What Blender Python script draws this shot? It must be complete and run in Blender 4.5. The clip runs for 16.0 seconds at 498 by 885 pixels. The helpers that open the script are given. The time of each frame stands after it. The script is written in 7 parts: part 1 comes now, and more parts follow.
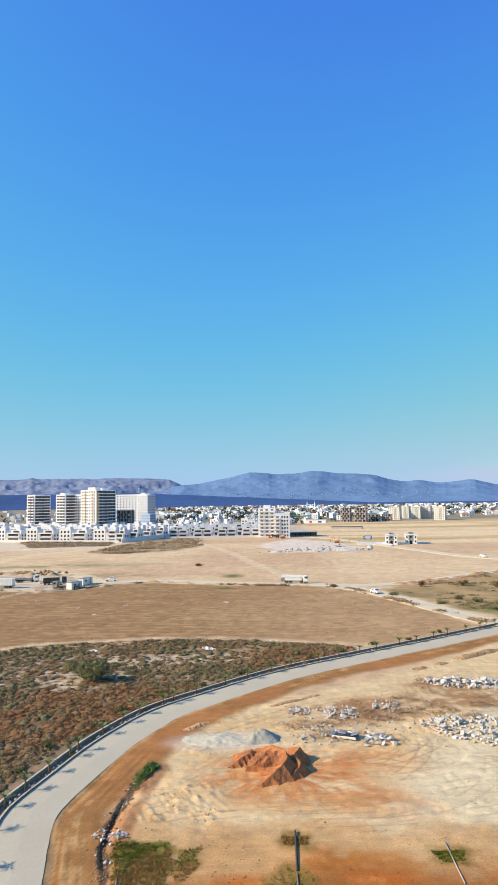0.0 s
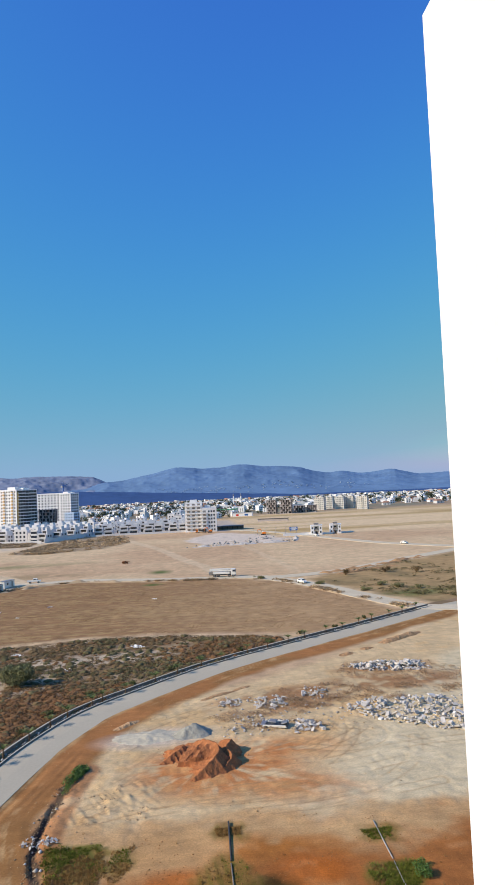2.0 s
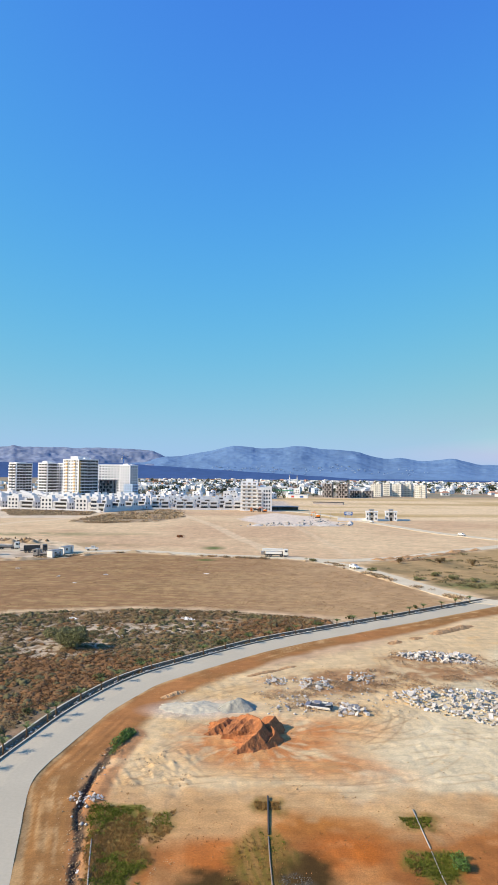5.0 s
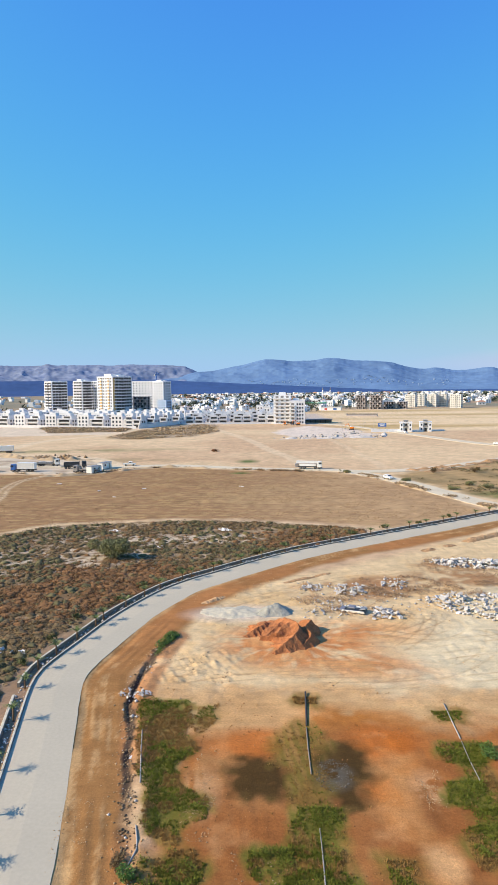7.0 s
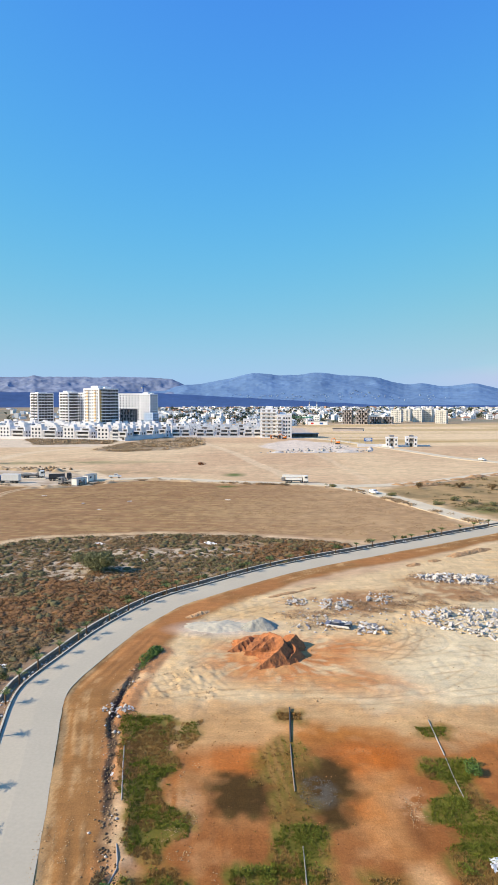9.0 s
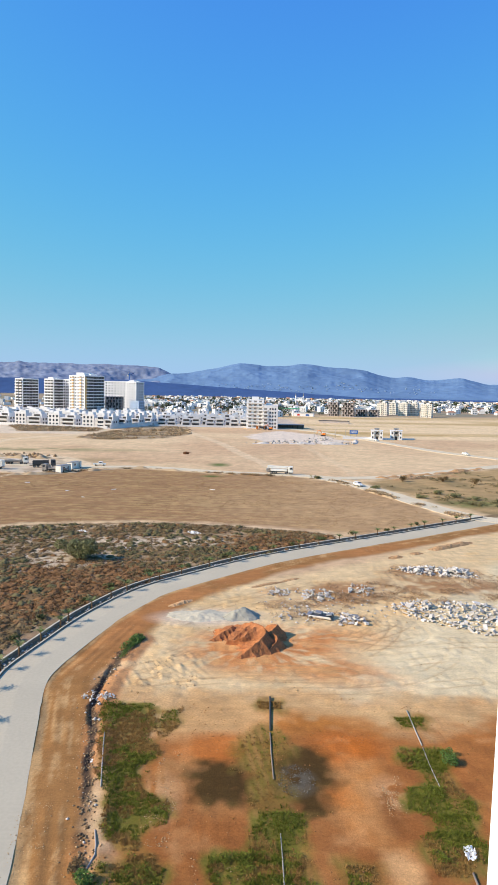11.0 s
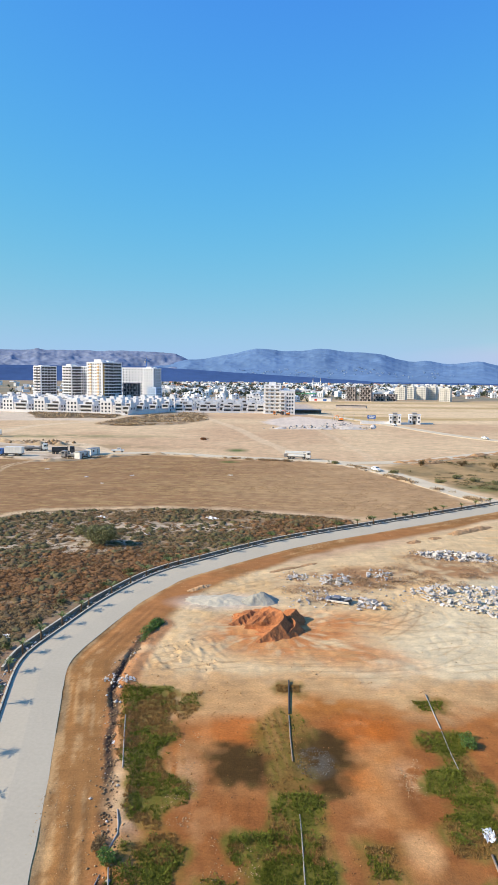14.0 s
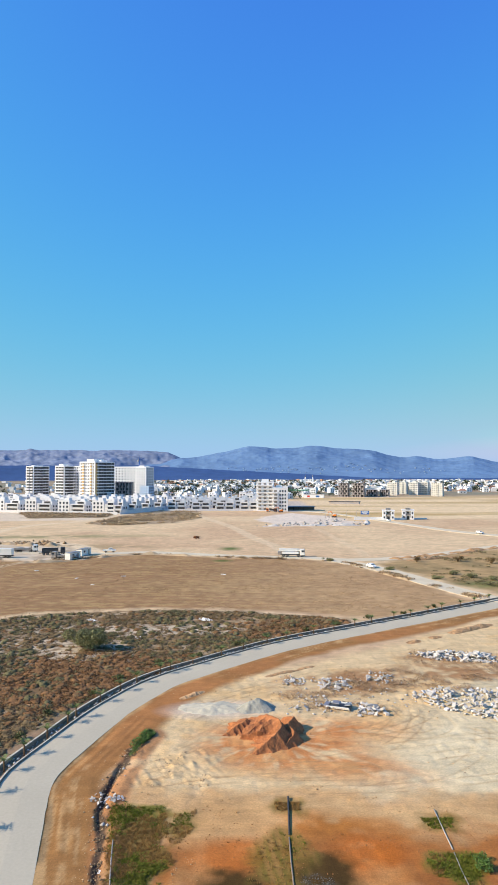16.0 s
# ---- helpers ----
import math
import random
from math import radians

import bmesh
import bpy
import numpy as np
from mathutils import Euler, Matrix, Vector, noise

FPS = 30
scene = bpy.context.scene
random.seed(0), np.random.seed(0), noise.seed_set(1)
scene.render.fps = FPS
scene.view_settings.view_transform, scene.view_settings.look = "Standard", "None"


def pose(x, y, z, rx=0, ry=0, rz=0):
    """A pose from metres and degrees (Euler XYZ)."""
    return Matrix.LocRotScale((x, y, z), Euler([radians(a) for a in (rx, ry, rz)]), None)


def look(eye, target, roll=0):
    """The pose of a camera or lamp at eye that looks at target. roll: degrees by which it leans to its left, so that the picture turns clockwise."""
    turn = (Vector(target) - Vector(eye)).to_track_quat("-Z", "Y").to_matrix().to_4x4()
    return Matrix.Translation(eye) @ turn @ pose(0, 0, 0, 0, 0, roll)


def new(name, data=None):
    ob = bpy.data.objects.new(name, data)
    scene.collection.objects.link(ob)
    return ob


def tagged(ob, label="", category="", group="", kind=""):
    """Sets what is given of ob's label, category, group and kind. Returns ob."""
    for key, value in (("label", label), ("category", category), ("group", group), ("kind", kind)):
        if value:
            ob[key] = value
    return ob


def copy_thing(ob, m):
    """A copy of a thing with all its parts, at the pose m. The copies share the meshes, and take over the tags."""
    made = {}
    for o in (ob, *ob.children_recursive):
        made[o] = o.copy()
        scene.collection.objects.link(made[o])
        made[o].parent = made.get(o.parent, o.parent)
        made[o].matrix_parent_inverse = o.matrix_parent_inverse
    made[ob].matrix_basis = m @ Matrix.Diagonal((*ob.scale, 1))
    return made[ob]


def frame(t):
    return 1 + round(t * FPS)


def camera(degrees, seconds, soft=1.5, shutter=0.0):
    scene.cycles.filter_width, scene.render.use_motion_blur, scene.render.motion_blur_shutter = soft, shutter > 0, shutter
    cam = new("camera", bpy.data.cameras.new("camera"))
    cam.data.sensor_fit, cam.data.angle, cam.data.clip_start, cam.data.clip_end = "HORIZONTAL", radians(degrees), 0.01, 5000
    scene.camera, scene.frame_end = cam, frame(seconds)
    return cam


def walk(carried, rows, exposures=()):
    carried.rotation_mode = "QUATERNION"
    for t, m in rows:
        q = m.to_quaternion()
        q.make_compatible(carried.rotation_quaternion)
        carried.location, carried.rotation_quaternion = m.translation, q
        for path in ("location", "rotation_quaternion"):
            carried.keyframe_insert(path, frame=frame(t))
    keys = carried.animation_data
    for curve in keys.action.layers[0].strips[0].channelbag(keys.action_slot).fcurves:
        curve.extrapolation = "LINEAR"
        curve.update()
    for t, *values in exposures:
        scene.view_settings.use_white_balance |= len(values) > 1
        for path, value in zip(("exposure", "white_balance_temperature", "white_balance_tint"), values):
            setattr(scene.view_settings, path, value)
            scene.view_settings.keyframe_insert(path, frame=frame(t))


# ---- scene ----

EYE_Z = 33.0
cam = camera(41.526, 16.0, 1.1)
# seconds, eye's sideways drift (m), heading, pitch, lean (degrees)
PATH = [
    (0.0, 0.005, -0.000, 4.930, -0.950),
    (0.5, 0.012, 1.553, 5.018, -0.952),
    (1.0, 0.013, 3.288, 4.895, -1.660),
    (1.5, 0.004, 4.236, 4.604, -1.835),
    (2.0, -0.009, 6.519, 4.217, -2.662),
    (2.5, -0.010, 6.233, 3.741, -1.775),
    (3.0, -0.023, 3.970, 3.400, -0.712),
    (5.3, 0.000, 1.067, 2.226, 0.395),
    (5.5, 0.000, 0.432, 1.482, -0.161),
    (6.0, 0.000, -0.552, -2.513, -0.832),
    (6.5, 0.000, -1.284, -4.694, -1.146),
    (7.0, 0.000, -1.487, -4.884, -0.720),
    (7.5, 0.000, -1.309, -5.070, -0.418),
    (8.0, 0.000, -1.213, -5.574, -0.240),
    (8.5, 0.000, -0.974, -5.436, -0.165),
    (9.0, 0.000, -0.298, -3.713, -0.067),
    (9.2, 0.000, -0.159, -3.034, -0.190),
    (11.3, 0.004, 0.980, -5.435, 1.275),
    (11.5, 0.004, -0.182, -7.119, 0.927),
    (12.0, 0.004, -0.793, -8.249, 1.098),
    (12.5, 0.004, -1.041, -8.242, 0.768),
    (13.0, 0.004, -0.807, -7.557, 0.567),
    (13.5, 0.004, -0.189, -6.680, 0.566),
    (14.0, 0.004, -0.536, -5.830, 0.630),
    (14.5, 0.004, -0.426, -5.231, 0.466),
    (15.0, 0.004, -0.408, -3.927, 0.094),
    (15.5, 0.004, -0.202, -0.544, 0.061),
    (16.0, 0.004, 0.060, 2.650, -0.134),
]


def path_row(t, ex, yaw, pitch, lean):
    eye = Vector((ex, 0.0, EYE_Z))
    y, p = radians(yaw), radians(pitch)
    way = Vector((math.sin(y) * math.cos(p), math.cos(y) * math.cos(p), math.sin(p)))
    return t, look(eye, eye + way * 10, lean)


# seconds, stops, white balance and tint: the clip's camera darkens and cools while the sunlit wall fills the picture's edge
EXPOSURES = [(0.0, 0.18, 6650, 12), (0.5, 0.14, 6600, 12), (1.0, -0.02, 6450, 13), (1.5, -0.18, 6300, 14), (2.0, -0.28, 6200, 15), (2.6, -0.34, 6150, 16), (3.2, -0.18, 6250, 15), (5.3, 0.14, 6500, 13),
             (6.5, 0.18, 6500, 13), (9.0, 0.18, 6500, 13), (12.5, 0.14, 6450, 13), (15.0, 0.15, 6400, 13), (16.0, 0.15, 6400, 12)]
walk(cam, [path_row(*r) for r in PATH], EXPOSURES)

# ---- daylight ----
SUN_EL, SUN_AZ = 31.0, 257.0      # degrees; azimuth clockwise from +y
world = bpy.data.worlds.new("sky")
scene.world = world
world.use_nodes = True
wn = world.node_tree.nodes
sky = wn.new("ShaderNodeTexSky")
sky.sky_type = "NISHITA"
sky.sun_disc = False
sky.sun_elevation, sky.sun_rotation = radians(SUN_EL), radians(SUN_AZ)
sky.altitude, sky.air_density, sky.dust_density, sky.ozone_density = 50, 1.0, 0.6, 2.5
wn["Background"].inputs["Strength"].default_value = 0.12
# a deep, clear blue with a pale rim: each colour climbs with the sky's own glow and levels off
def sky_math(operation, first, second, third=None):
    node = wn.new("ShaderNodeVectorMath")
    node.operation = operation
    for k, value in enumerate((first, second, third)):
        if isinstance(value, tuple):
            node.inputs[k].default_value = value
        elif value is not None:
            world.node_tree.links.new(value, node.inputs[k])
    return node.outputs[0]


lift = sky_math("MULTIPLY_ADD", sky.outputs["Color"], (1.0, 1.0, 0.0), (0.0, 0.0, 1.0))
glow = sky_math("MULTIPLY_ADD", sky.outputs["Color"], sky.outputs["Color"], (18.0, 3.2, 12.5))
share = sky_math("DIVIDE", sky_math("MULTIPLY", sky.outputs["Color"], lift), glow)
clear = sky_math("MULTIPLY_ADD", share, (4.55, 4.95, 43.5), (0.27, 0.0, 0.0))
# the bright warm haze round the sun keeps its own glow
haze = sky_math("MAXIMUM", sky_math("SUBTRACT", sky.outputs["Color"], (4.8, 5.7, 6.4)), (0.0, 0.0, 0.0))
world.node_tree.links.new(sky_math("MULTIPLY_ADD", haze, (1.4, 1.1, 0.5), clear), wn["Background"].inputs["Color"])
sun_data = bpy.data.lights.new("sun", "SUN")
sun_data.energy, sun_data.angle, sun_data.color = 5.0, radians(0.5), (1.0, 0.90, 0.75)
sun_way = Vector((math.sin(radians(SUN_AZ)) * math.cos(radians(SUN_EL)), math.cos(radians(SUN_AZ)) * math.cos(radians(SUN_EL)), math.sin(radians(SUN_EL))))
sun = new("sun", sun_data)
sun.matrix_world = look(sun_way * 100, (0, 0, 0))

# ---- materials ----
def warm(c, depth=1.10):
    """A base colour, a little warmer and deeper."""
    c = np.asarray(c, float) * np.array([1.12, 1.045, 0.98])
    grey = c.mean(-1, keepdims=True)
    return np.clip(grey + (c - grey) * depth, 0.006, 0.85)


def mat(name, colour, rough=0.8, vary=0.25, scale=2.0, bump=0.2, metal=0.0, fine=20.0, per_object=0.0, per_island=0.0, attr=""):
    """A procedural surface: base colour, broad stains, fine grain and relief."""
    m = bpy.data.materials.new(name)
    m.use_nodes = True
    n, l = m.node_tree.nodes, m.node_tree.links
    b = n["Principled BSDF"]
    b.inputs["Roughness"].default_value, b.inputs["Metallic"].default_value = rough, metal
    if rough >= 0.9:
        b.inputs["Specular IOR Level"].default_value = 0.12
    geo = n.new("ShaderNodeNewGeometry")
    big, small = n.new("ShaderNodeTexNoise"), n.new("ShaderNodeTexNoise")
    for tex, s, d in ((big, scale, 5), (small, fine, 3)):
        tex.inputs["Scale"].default_value, tex.inputs["Detail"].default_value = s, d
        l.new(geo.outputs["Position"], tex.inputs["Vector"])
    add = n.new("ShaderNodeMath")
    add.operation = "ADD"
    l.new(big.outputs["Fac"], add.inputs[0])
    l.new(small.outputs["Fac"], add.inputs[1])
    ramp = n.new("ShaderNodeMapRange")
    ramp.inputs["From Min"].default_value, ramp.inputs["From Max"].default_value = 0.65, 1.35
    ramp.inputs["To Min"].default_value, ramp.inputs["To Max"].default_value = 1 - vary, 1 + vary
    l.new(add.outputs[0], ramp.inputs["Value"])
    fac = ramp.outputs[0]
    for amount, source in ((per_object, "obj"), (per_island, "isl")):
        if amount:
            src = n.new("ShaderNodeObjectInfo").outputs["Random"] if source == "obj" else geo.outputs["Random Per Island"]
            r2 = n.new("ShaderNodeMapRange")
            r2.inputs["To Min"].default_value, r2.inputs["To Max"].default_value = 1 - amount, 1 + amount
            l.new(src, r2.inputs["Value"])
            mul = n.new("ShaderNodeMath")
            mul.operation = "MULTIPLY"
            l.new(fac, mul.inputs[0])
            l.new(r2.outputs[0], mul.inputs[1])
            fac = mul.outputs[0]
    mix = n.new("ShaderNodeVectorMath")
    mix.operation = "SCALE"
    if attr:
        at = n.new("ShaderNodeAttribute")
        at.attribute_name = attr
        l.new(at.outputs["Color"], mix.inputs[0])
    else:
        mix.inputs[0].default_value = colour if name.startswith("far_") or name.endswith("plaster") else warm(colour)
    l.new(fac, mix.inputs["Scale"])
    l.new(mix.outputs[0], b.inputs["Base Color"])
    if bump:
        bp = n.new("ShaderNodeBump")
        bp.inputs["Strength"].default_value, bp.inputs["Distance"].default_value = bump, 0.6 / fine
        l.new(small.outputs["Fac"], bp.inputs["Height"])
        l.new(bp.outputs[0], b.inputs["Normal"])
    return m


def glass_mat(name, colour, rough=0.08):
    m = bpy.data.materials.new(name)
    m.use_nodes = True
    b = m.node_tree.nodes["Principled BSDF"]
    b.inputs["Base Color"].default_value = (*colour, 1)
    b.inputs["Roughness"].default_value = rough
    return m


def soil_mat():
    """Ground: colour from the lie of the land, with clods, crumbs and dusty streaks at three sizes."""
    m = mat("soil", (1, 1, 1), 0.95, 0.12, 0.5, 0.5, fine=8.0, attr="soil")
    n, l = m.node_tree.nodes, m.node_tree.links
    b = n["Principled BSDF"]
    old = b.inputs["Base Color"].links[0].from_socket
    geo = n.new("ShaderNodeNewGeometry")
    out = old
    for scale, lo, hi, stretch in ((0.13, 0.90, 1.10, 1.0), (1.0, 0.90, 1.10, 3.0), (4.5, 0.86, 1.14, 1.0)):
        vm = n.new("ShaderNodeVectorMath")
        vm.operation = "MULTIPLY"
        vm.inputs[1].default_value = (1 / stretch, 1.0, 1.0)
        l.new(geo.outputs["Position"], vm.inputs[0])
        tex = n.new("ShaderNodeTexNoise")
        tex.inputs["Scale"].default_value, tex.inputs["Detail"].default_value, tex.inputs["Roughness"].default_value = scale, 6, 0.65
        l.new(vm.outputs[0], tex.inputs["Vector"])
        r = n.new("ShaderNodeMapRange")
        for key, value in (("From Min", 0.34), ("From Max", 0.66), ("To Min", lo), ("To Max", hi)):
            r.inputs[key].default_value = value
        l.new(tex.outputs["Fac"], r.inputs["Value"])
        sc = n.new("ShaderNodeVectorMath")
        sc.operation = "SCALE"
        l.new(out, sc.inputs[0])
        l.new(r.outputs[0], sc.inputs["Scale"])
        out = sc.outputs[0]
    l.new(out, b.inputs["Base Color"])
    return m


M_CLOD = mat("red_clod", (0.29, 0.15, 0.07), 0.95, 0.3, 2.0, 0.5, per_island=0.3)
M_SANDCLOD = mat("sandy_clod", (0.41, 0.30, 0.18), 0.95, 0.3, 2.0, 0.5, per_island=0.35)
M_DARKCLOD = mat("dark_clod", (0.17, 0.13, 0.085), 0.95, 0.3, 2.0, 0.5, per_island=0.45)
M_SOIL = soil_mat()
M_ROAD = mat("dusty_road", (0.455, 0.424, 0.335), 0.9, 0.07, 0.12, 0.08, fine=3.0)
M_GRAVEL_ROAD = mat("gravel_track", (0.58, 0.525, 0.40), 0.95, 0.15, 0.15, 0.3, fine=4.0)
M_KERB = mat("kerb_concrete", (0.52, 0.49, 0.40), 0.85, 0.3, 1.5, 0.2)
# darker copy of the kerb concrete, with the shade of upright faces painted in
M_KERB_SHADED = mat("kerb_shaded_side", (0.22, 0.195, 0.165), 0.9, 0.3, 1.5, 0.2)
M_BERM = mat("earth_berm", (0.42, 0.27, 0.15), 0.95, 0.45, 0.5, 0.9, fine=1.6)
# grey that paints half shade behind balconies and under the open shed
M_HALF_SHADE = mat("half_shade", (0.22, 0.215, 0.21), 0.8, 0.15, 0.5, 0)
M_RED_EARTH = mat("red_earth", (0.335, 0.15, 0.074), 0.95, 0.35, 0.6, 0.8, fine=3.5)
M_GREY_GRAVEL = mat("grey_gravel", (0.33, 0.33, 0.285), 0.95, 0.2, 1.5, 0.6, fine=8.0)
M_DUST = mat("pale_dust", (0.50, 0.47, 0.37), 0.95, 0.15, 0.8, 0.3, fine=6.0)
M_CONCRETE = mat("broken_concrete", (0.50, 0.49, 0.46), 0.9, 0.3, 1.2, 0.3, per_object=0.3, per_island=0.25)
M_ROCK = mat("field_stone", (0.33, 0.24, 0.15), 0.9, 0.3, 2.0, 0.5, per_object=0.3, per_island=0.3)
M_WEED = mat("green_weed", (0.125, 0.145, 0.030), 0.9, 0.4, 0.7, 0, per_island=0.22)
M_DRYWEED = mat("dry_weed", (0.26, 0.165, 0.07), 0.9, 0.3, 0.6, 0, per_island=0.25)
M_SCRUB_GREEN = mat("olive_scrub", (0.132, 0.122, 0.066), 0.95, 0.3, 0.35, 0, per_island=0.12)
M_SCRUB = mat("scrub_leaf", (0.172, 0.130, 0.074), 0.95, 0.35, 0.3, 0, per_island=0.12)
M_SCRUB_RED = mat("rusty_scrub", (0.200, 0.118, 0.062), 0.95, 0.3, 0.3, 0, per_island=0.12)
M_BUSH = mat("bush_leaf", (0.085, 0.10, 0.03), 0.7, 0.3, 0.8, 0, per_island=0.5)
M_OLIVE_BUSH = mat("olive_bush_leaf", (0.185, 0.19, 0.09), 0.75, 0.3, 0.5, 0, per_island=0.4)
M_GREEN_BUSH = mat("fresh_leaf", (0.085, 0.155, 0.03), 0.65, 0.3, 0.8, 0, per_island=0.4)
M_PALM = mat("palm_frond", (0.10, 0.14, 0.035), 0.6, 0.25, 2.0, 0, per_island=0.4)
M_BRUSH = mat("dry_brush", (0.33, 0.235, 0.15), 0.95, 0.25, 0.4, 0, per_island=0.12)
M_STUBBLE = mat("straw_stubble", (0.30, 0.205, 0.115), 0.9, 0.25, 0.5, 0, per_island=0.35)
M_SPOIL = mat("tipped_spoil", (0.38, 0.30, 0.20), 0.95, 0.35, 0.15, 0, per_island=0.5)
M_BARK = mat("palm_trunk", (0.14, 0.095, 0.06), 0.9, 0.3, 3.0, 0.5)
M_WOOD = mat("weathered_pole", (0.22, 0.18, 0.14), 0.8, 0.3, 2.0, 0.3)
M_DARK_WOOD = mat("dark_pole", (0.055, 0.05, 0.045), 0.8, 0.3, 2.0, 0.3)
M_PIPE = mat("grey_pipe", (0.35, 0.33, 0.30), 0.6, 0.2, 2.0, 0.1)
M_ASH = mat("ash", (0.14, 0.13, 0.11), 0.95, 0.35, 1.2, 0.6, per_island=0.5)
M_PLASTER = mat("white_plaster", (0.82, 0.81, 0.80), 0.85, 0.05, 0.8, 0.12, fine=30.0)
M_VILLA = mat("villa_plaster", (0.72, 0.695, 0.67), 0.85, 0.10, 0.15, 0, per_object=0.07)
M_TOWER = mat("tower_plaster", (0.80, 0.785, 0.77), 0.85, 0.08, 0.08, 0, per_object=0.04)
M_OCHRE = mat("ochre_panel", (0.56, 0.39, 0.19), 0.85, 0.12, 0.2, 0)
M_CREAM = mat("cream_plaster", (0.72, 0.68, 0.60), 0.85, 0.08, 0.08, 0, per_object=0.05)
M_RAWCON = mat("raw_concrete", (0.40, 0.385, 0.39), 0.9, 0.2, 0.15, 0)
M_BLUEWALL = mat("blue_cladding", (0.45, 0.60, 0.80), 0.6, 0.08, 0.1, 0)
M_ROOFTILE = mat("clay_roof", (0.36, 0.22, 0.16), 0.85, 0.25, 0.1, 0, per_object=0.3, per_island=0.3)
M_HOUSE = mat("town_plaster", (0.74, 0.73, 0.72), 0.85, 0.10, 0.03, 0, per_object=0.25, per_island=0.25)
M_GREENROOF = mat("green_sheet_roof", (0.12, 0.38, 0.22), 0.5, 0.1, 0.1, 0)
M_GLASS = glass_mat("window_glass", (0.035, 0.045, 0.06))
# near-black that paints shade inside openings; also on a door and a shed roof
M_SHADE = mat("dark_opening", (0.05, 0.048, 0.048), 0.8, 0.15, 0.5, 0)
M_WHITEPAINT = mat("white_paint", (0.78, 0.78, 0.76), 0.4, 0.06, 0.8, 0.03, per_object=0.04)
M_BLUEPAINT = mat("blue_paint", (0.04, 0.12, 0.36), 0.45, 0.15, 0.8, 0.03)
M_ORANGE = mat("orange_paint", (0.62, 0.19, 0.03), 0.45, 0.15, 0.8, 0.03)
M_DARKPAINT = mat("dark_paint", (0.05, 0.055, 0.06), 0.5, 0.2, 1.0, 0.05)
M_STEEL = mat("worn_steel", (0.30, 0.30, 0.30), 0.5, 0.25, 1.5, 0.1, metal=0.5)
M_TYRE = mat("tyre_rubber", (0.025, 0.025, 0.026), 0.85, 0.2, 2.0, 0.1)
M_RUST = mat("rusty_steel", (0.20, 0.10, 0.055), 0.9, 0.3, 1.5, 0.2)
M_RED = mat("red_paint", (0.50, 0.05, 0.03), 0.5, 0.15, 1.0, 0)
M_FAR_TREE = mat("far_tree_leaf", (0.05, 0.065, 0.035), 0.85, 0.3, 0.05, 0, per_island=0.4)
# the blue of distance haze is mixed into these four base colours
M_HAMLET_HAZE = mat("far_hamlet_haze", (0.36, 0.43, 0.51), 0.9, 0.15, 0.02, 0)
M_RANGE_HAZE = mat("far_range_haze", (0.135, 0.225, 0.36), 1.0, 0.16, 0.004, 0, fine=0.02)
M_CLIFF_HAZE = mat("far_cliffs_haze", (0.215, 0.25, 0.33), 1.0, 0.22, 0.006, 0, fine=0.03)
M_LOWLAND_HAZE = mat("far_lowland_haze", (0.05, 0.10, 0.225), 1.0, 0.15, 0.003, 0, fine=0.02)


# ---- building blocks ----
def mesh_from(name, verts, faces, material, smooth=False):
    me = bpy.data.meshes.new(name)
    me.from_pydata(verts, [], faces)
    me.materials.append(material)
    if smooth:
        me.shade_smooth()
    me.update()
    return me


def link(name, me, parent=None, m=None, label=""):
    ob = new(name, me)
    if parent is not None:
        ob.parent = parent
    if m is not None:
        ob.matrix_basis = m
    return tagged(ob, label)


def thing(name, m, label, category, group="", kind=""):
    ob = new(name)
    ob.matrix_basis = m
    return tagged(ob, label, category, group, kind)


CUBE_V = [(x, y, z) for z in (-0.5, 0.5) for y in (-0.5, 0.5) for x in (-0.5, 0.5)]
CUBE_F = [(0, 2, 3, 1), (4, 5, 7, 6), (0, 1, 5, 4), (2, 6, 7, 3), (0, 4, 6, 2), (1, 3, 7, 5)]


def boxes(specs):
    """Vertices and faces of boxes: centre x, y, z, size x, y, z and, if given, a turn about z in degrees."""
    v, f = [], []
    for s in specs:
        x, y, z, sx, sy, sz = s[:6]
        a = radians(s[6]) if len(s) > 6 else 0.0
        c, si, o = math.cos(a), math.sin(a), len(v)
        for p in CUBE_V:
            px, py = p[0] * sx, p[1] * sy
            v.append((x + px * c - py * si, y + px * si + py * c, z + p[2] * sz))
        f += [tuple(i + o for i in q) for q in CUBE_F]
    return v, f


def box_part(name, specs, material, parent=None, m=None, label=""):
    return link(name, mesh_from(name, *boxes(specs), material), parent, m, label)


def bevel_box(name, size, material, width=0.05, taper=(1, 1), shift=(0, 0)):
    """A box standing on z = 0 with rounded edges; the top is scaled by taper and moved by shift."""
    bm = bmesh.new()
    bmesh.ops.create_cube(bm, size=1)
    for v in bm.verts:
        top = v.co.z > 0
        v.co.x = v.co.x * size[0] * (taper[0] if top else 1) + (shift[0] if top else 0)
        v.co.y = v.co.y * size[1] * (taper[1] if top else 1) + (shift[1] if top else 0)
        v.co.z = (v.co.z + 0.5) * size[2]
    bmesh.ops.bevel(bm, geom=bm.edges[:], offset=width, segments=2, affect="EDGES", profile=0.6)
    me = bpy.data.meshes.new(name)
    bm.to_mesh(me)
    bm.free()
    me.materials.append(material)
    return me


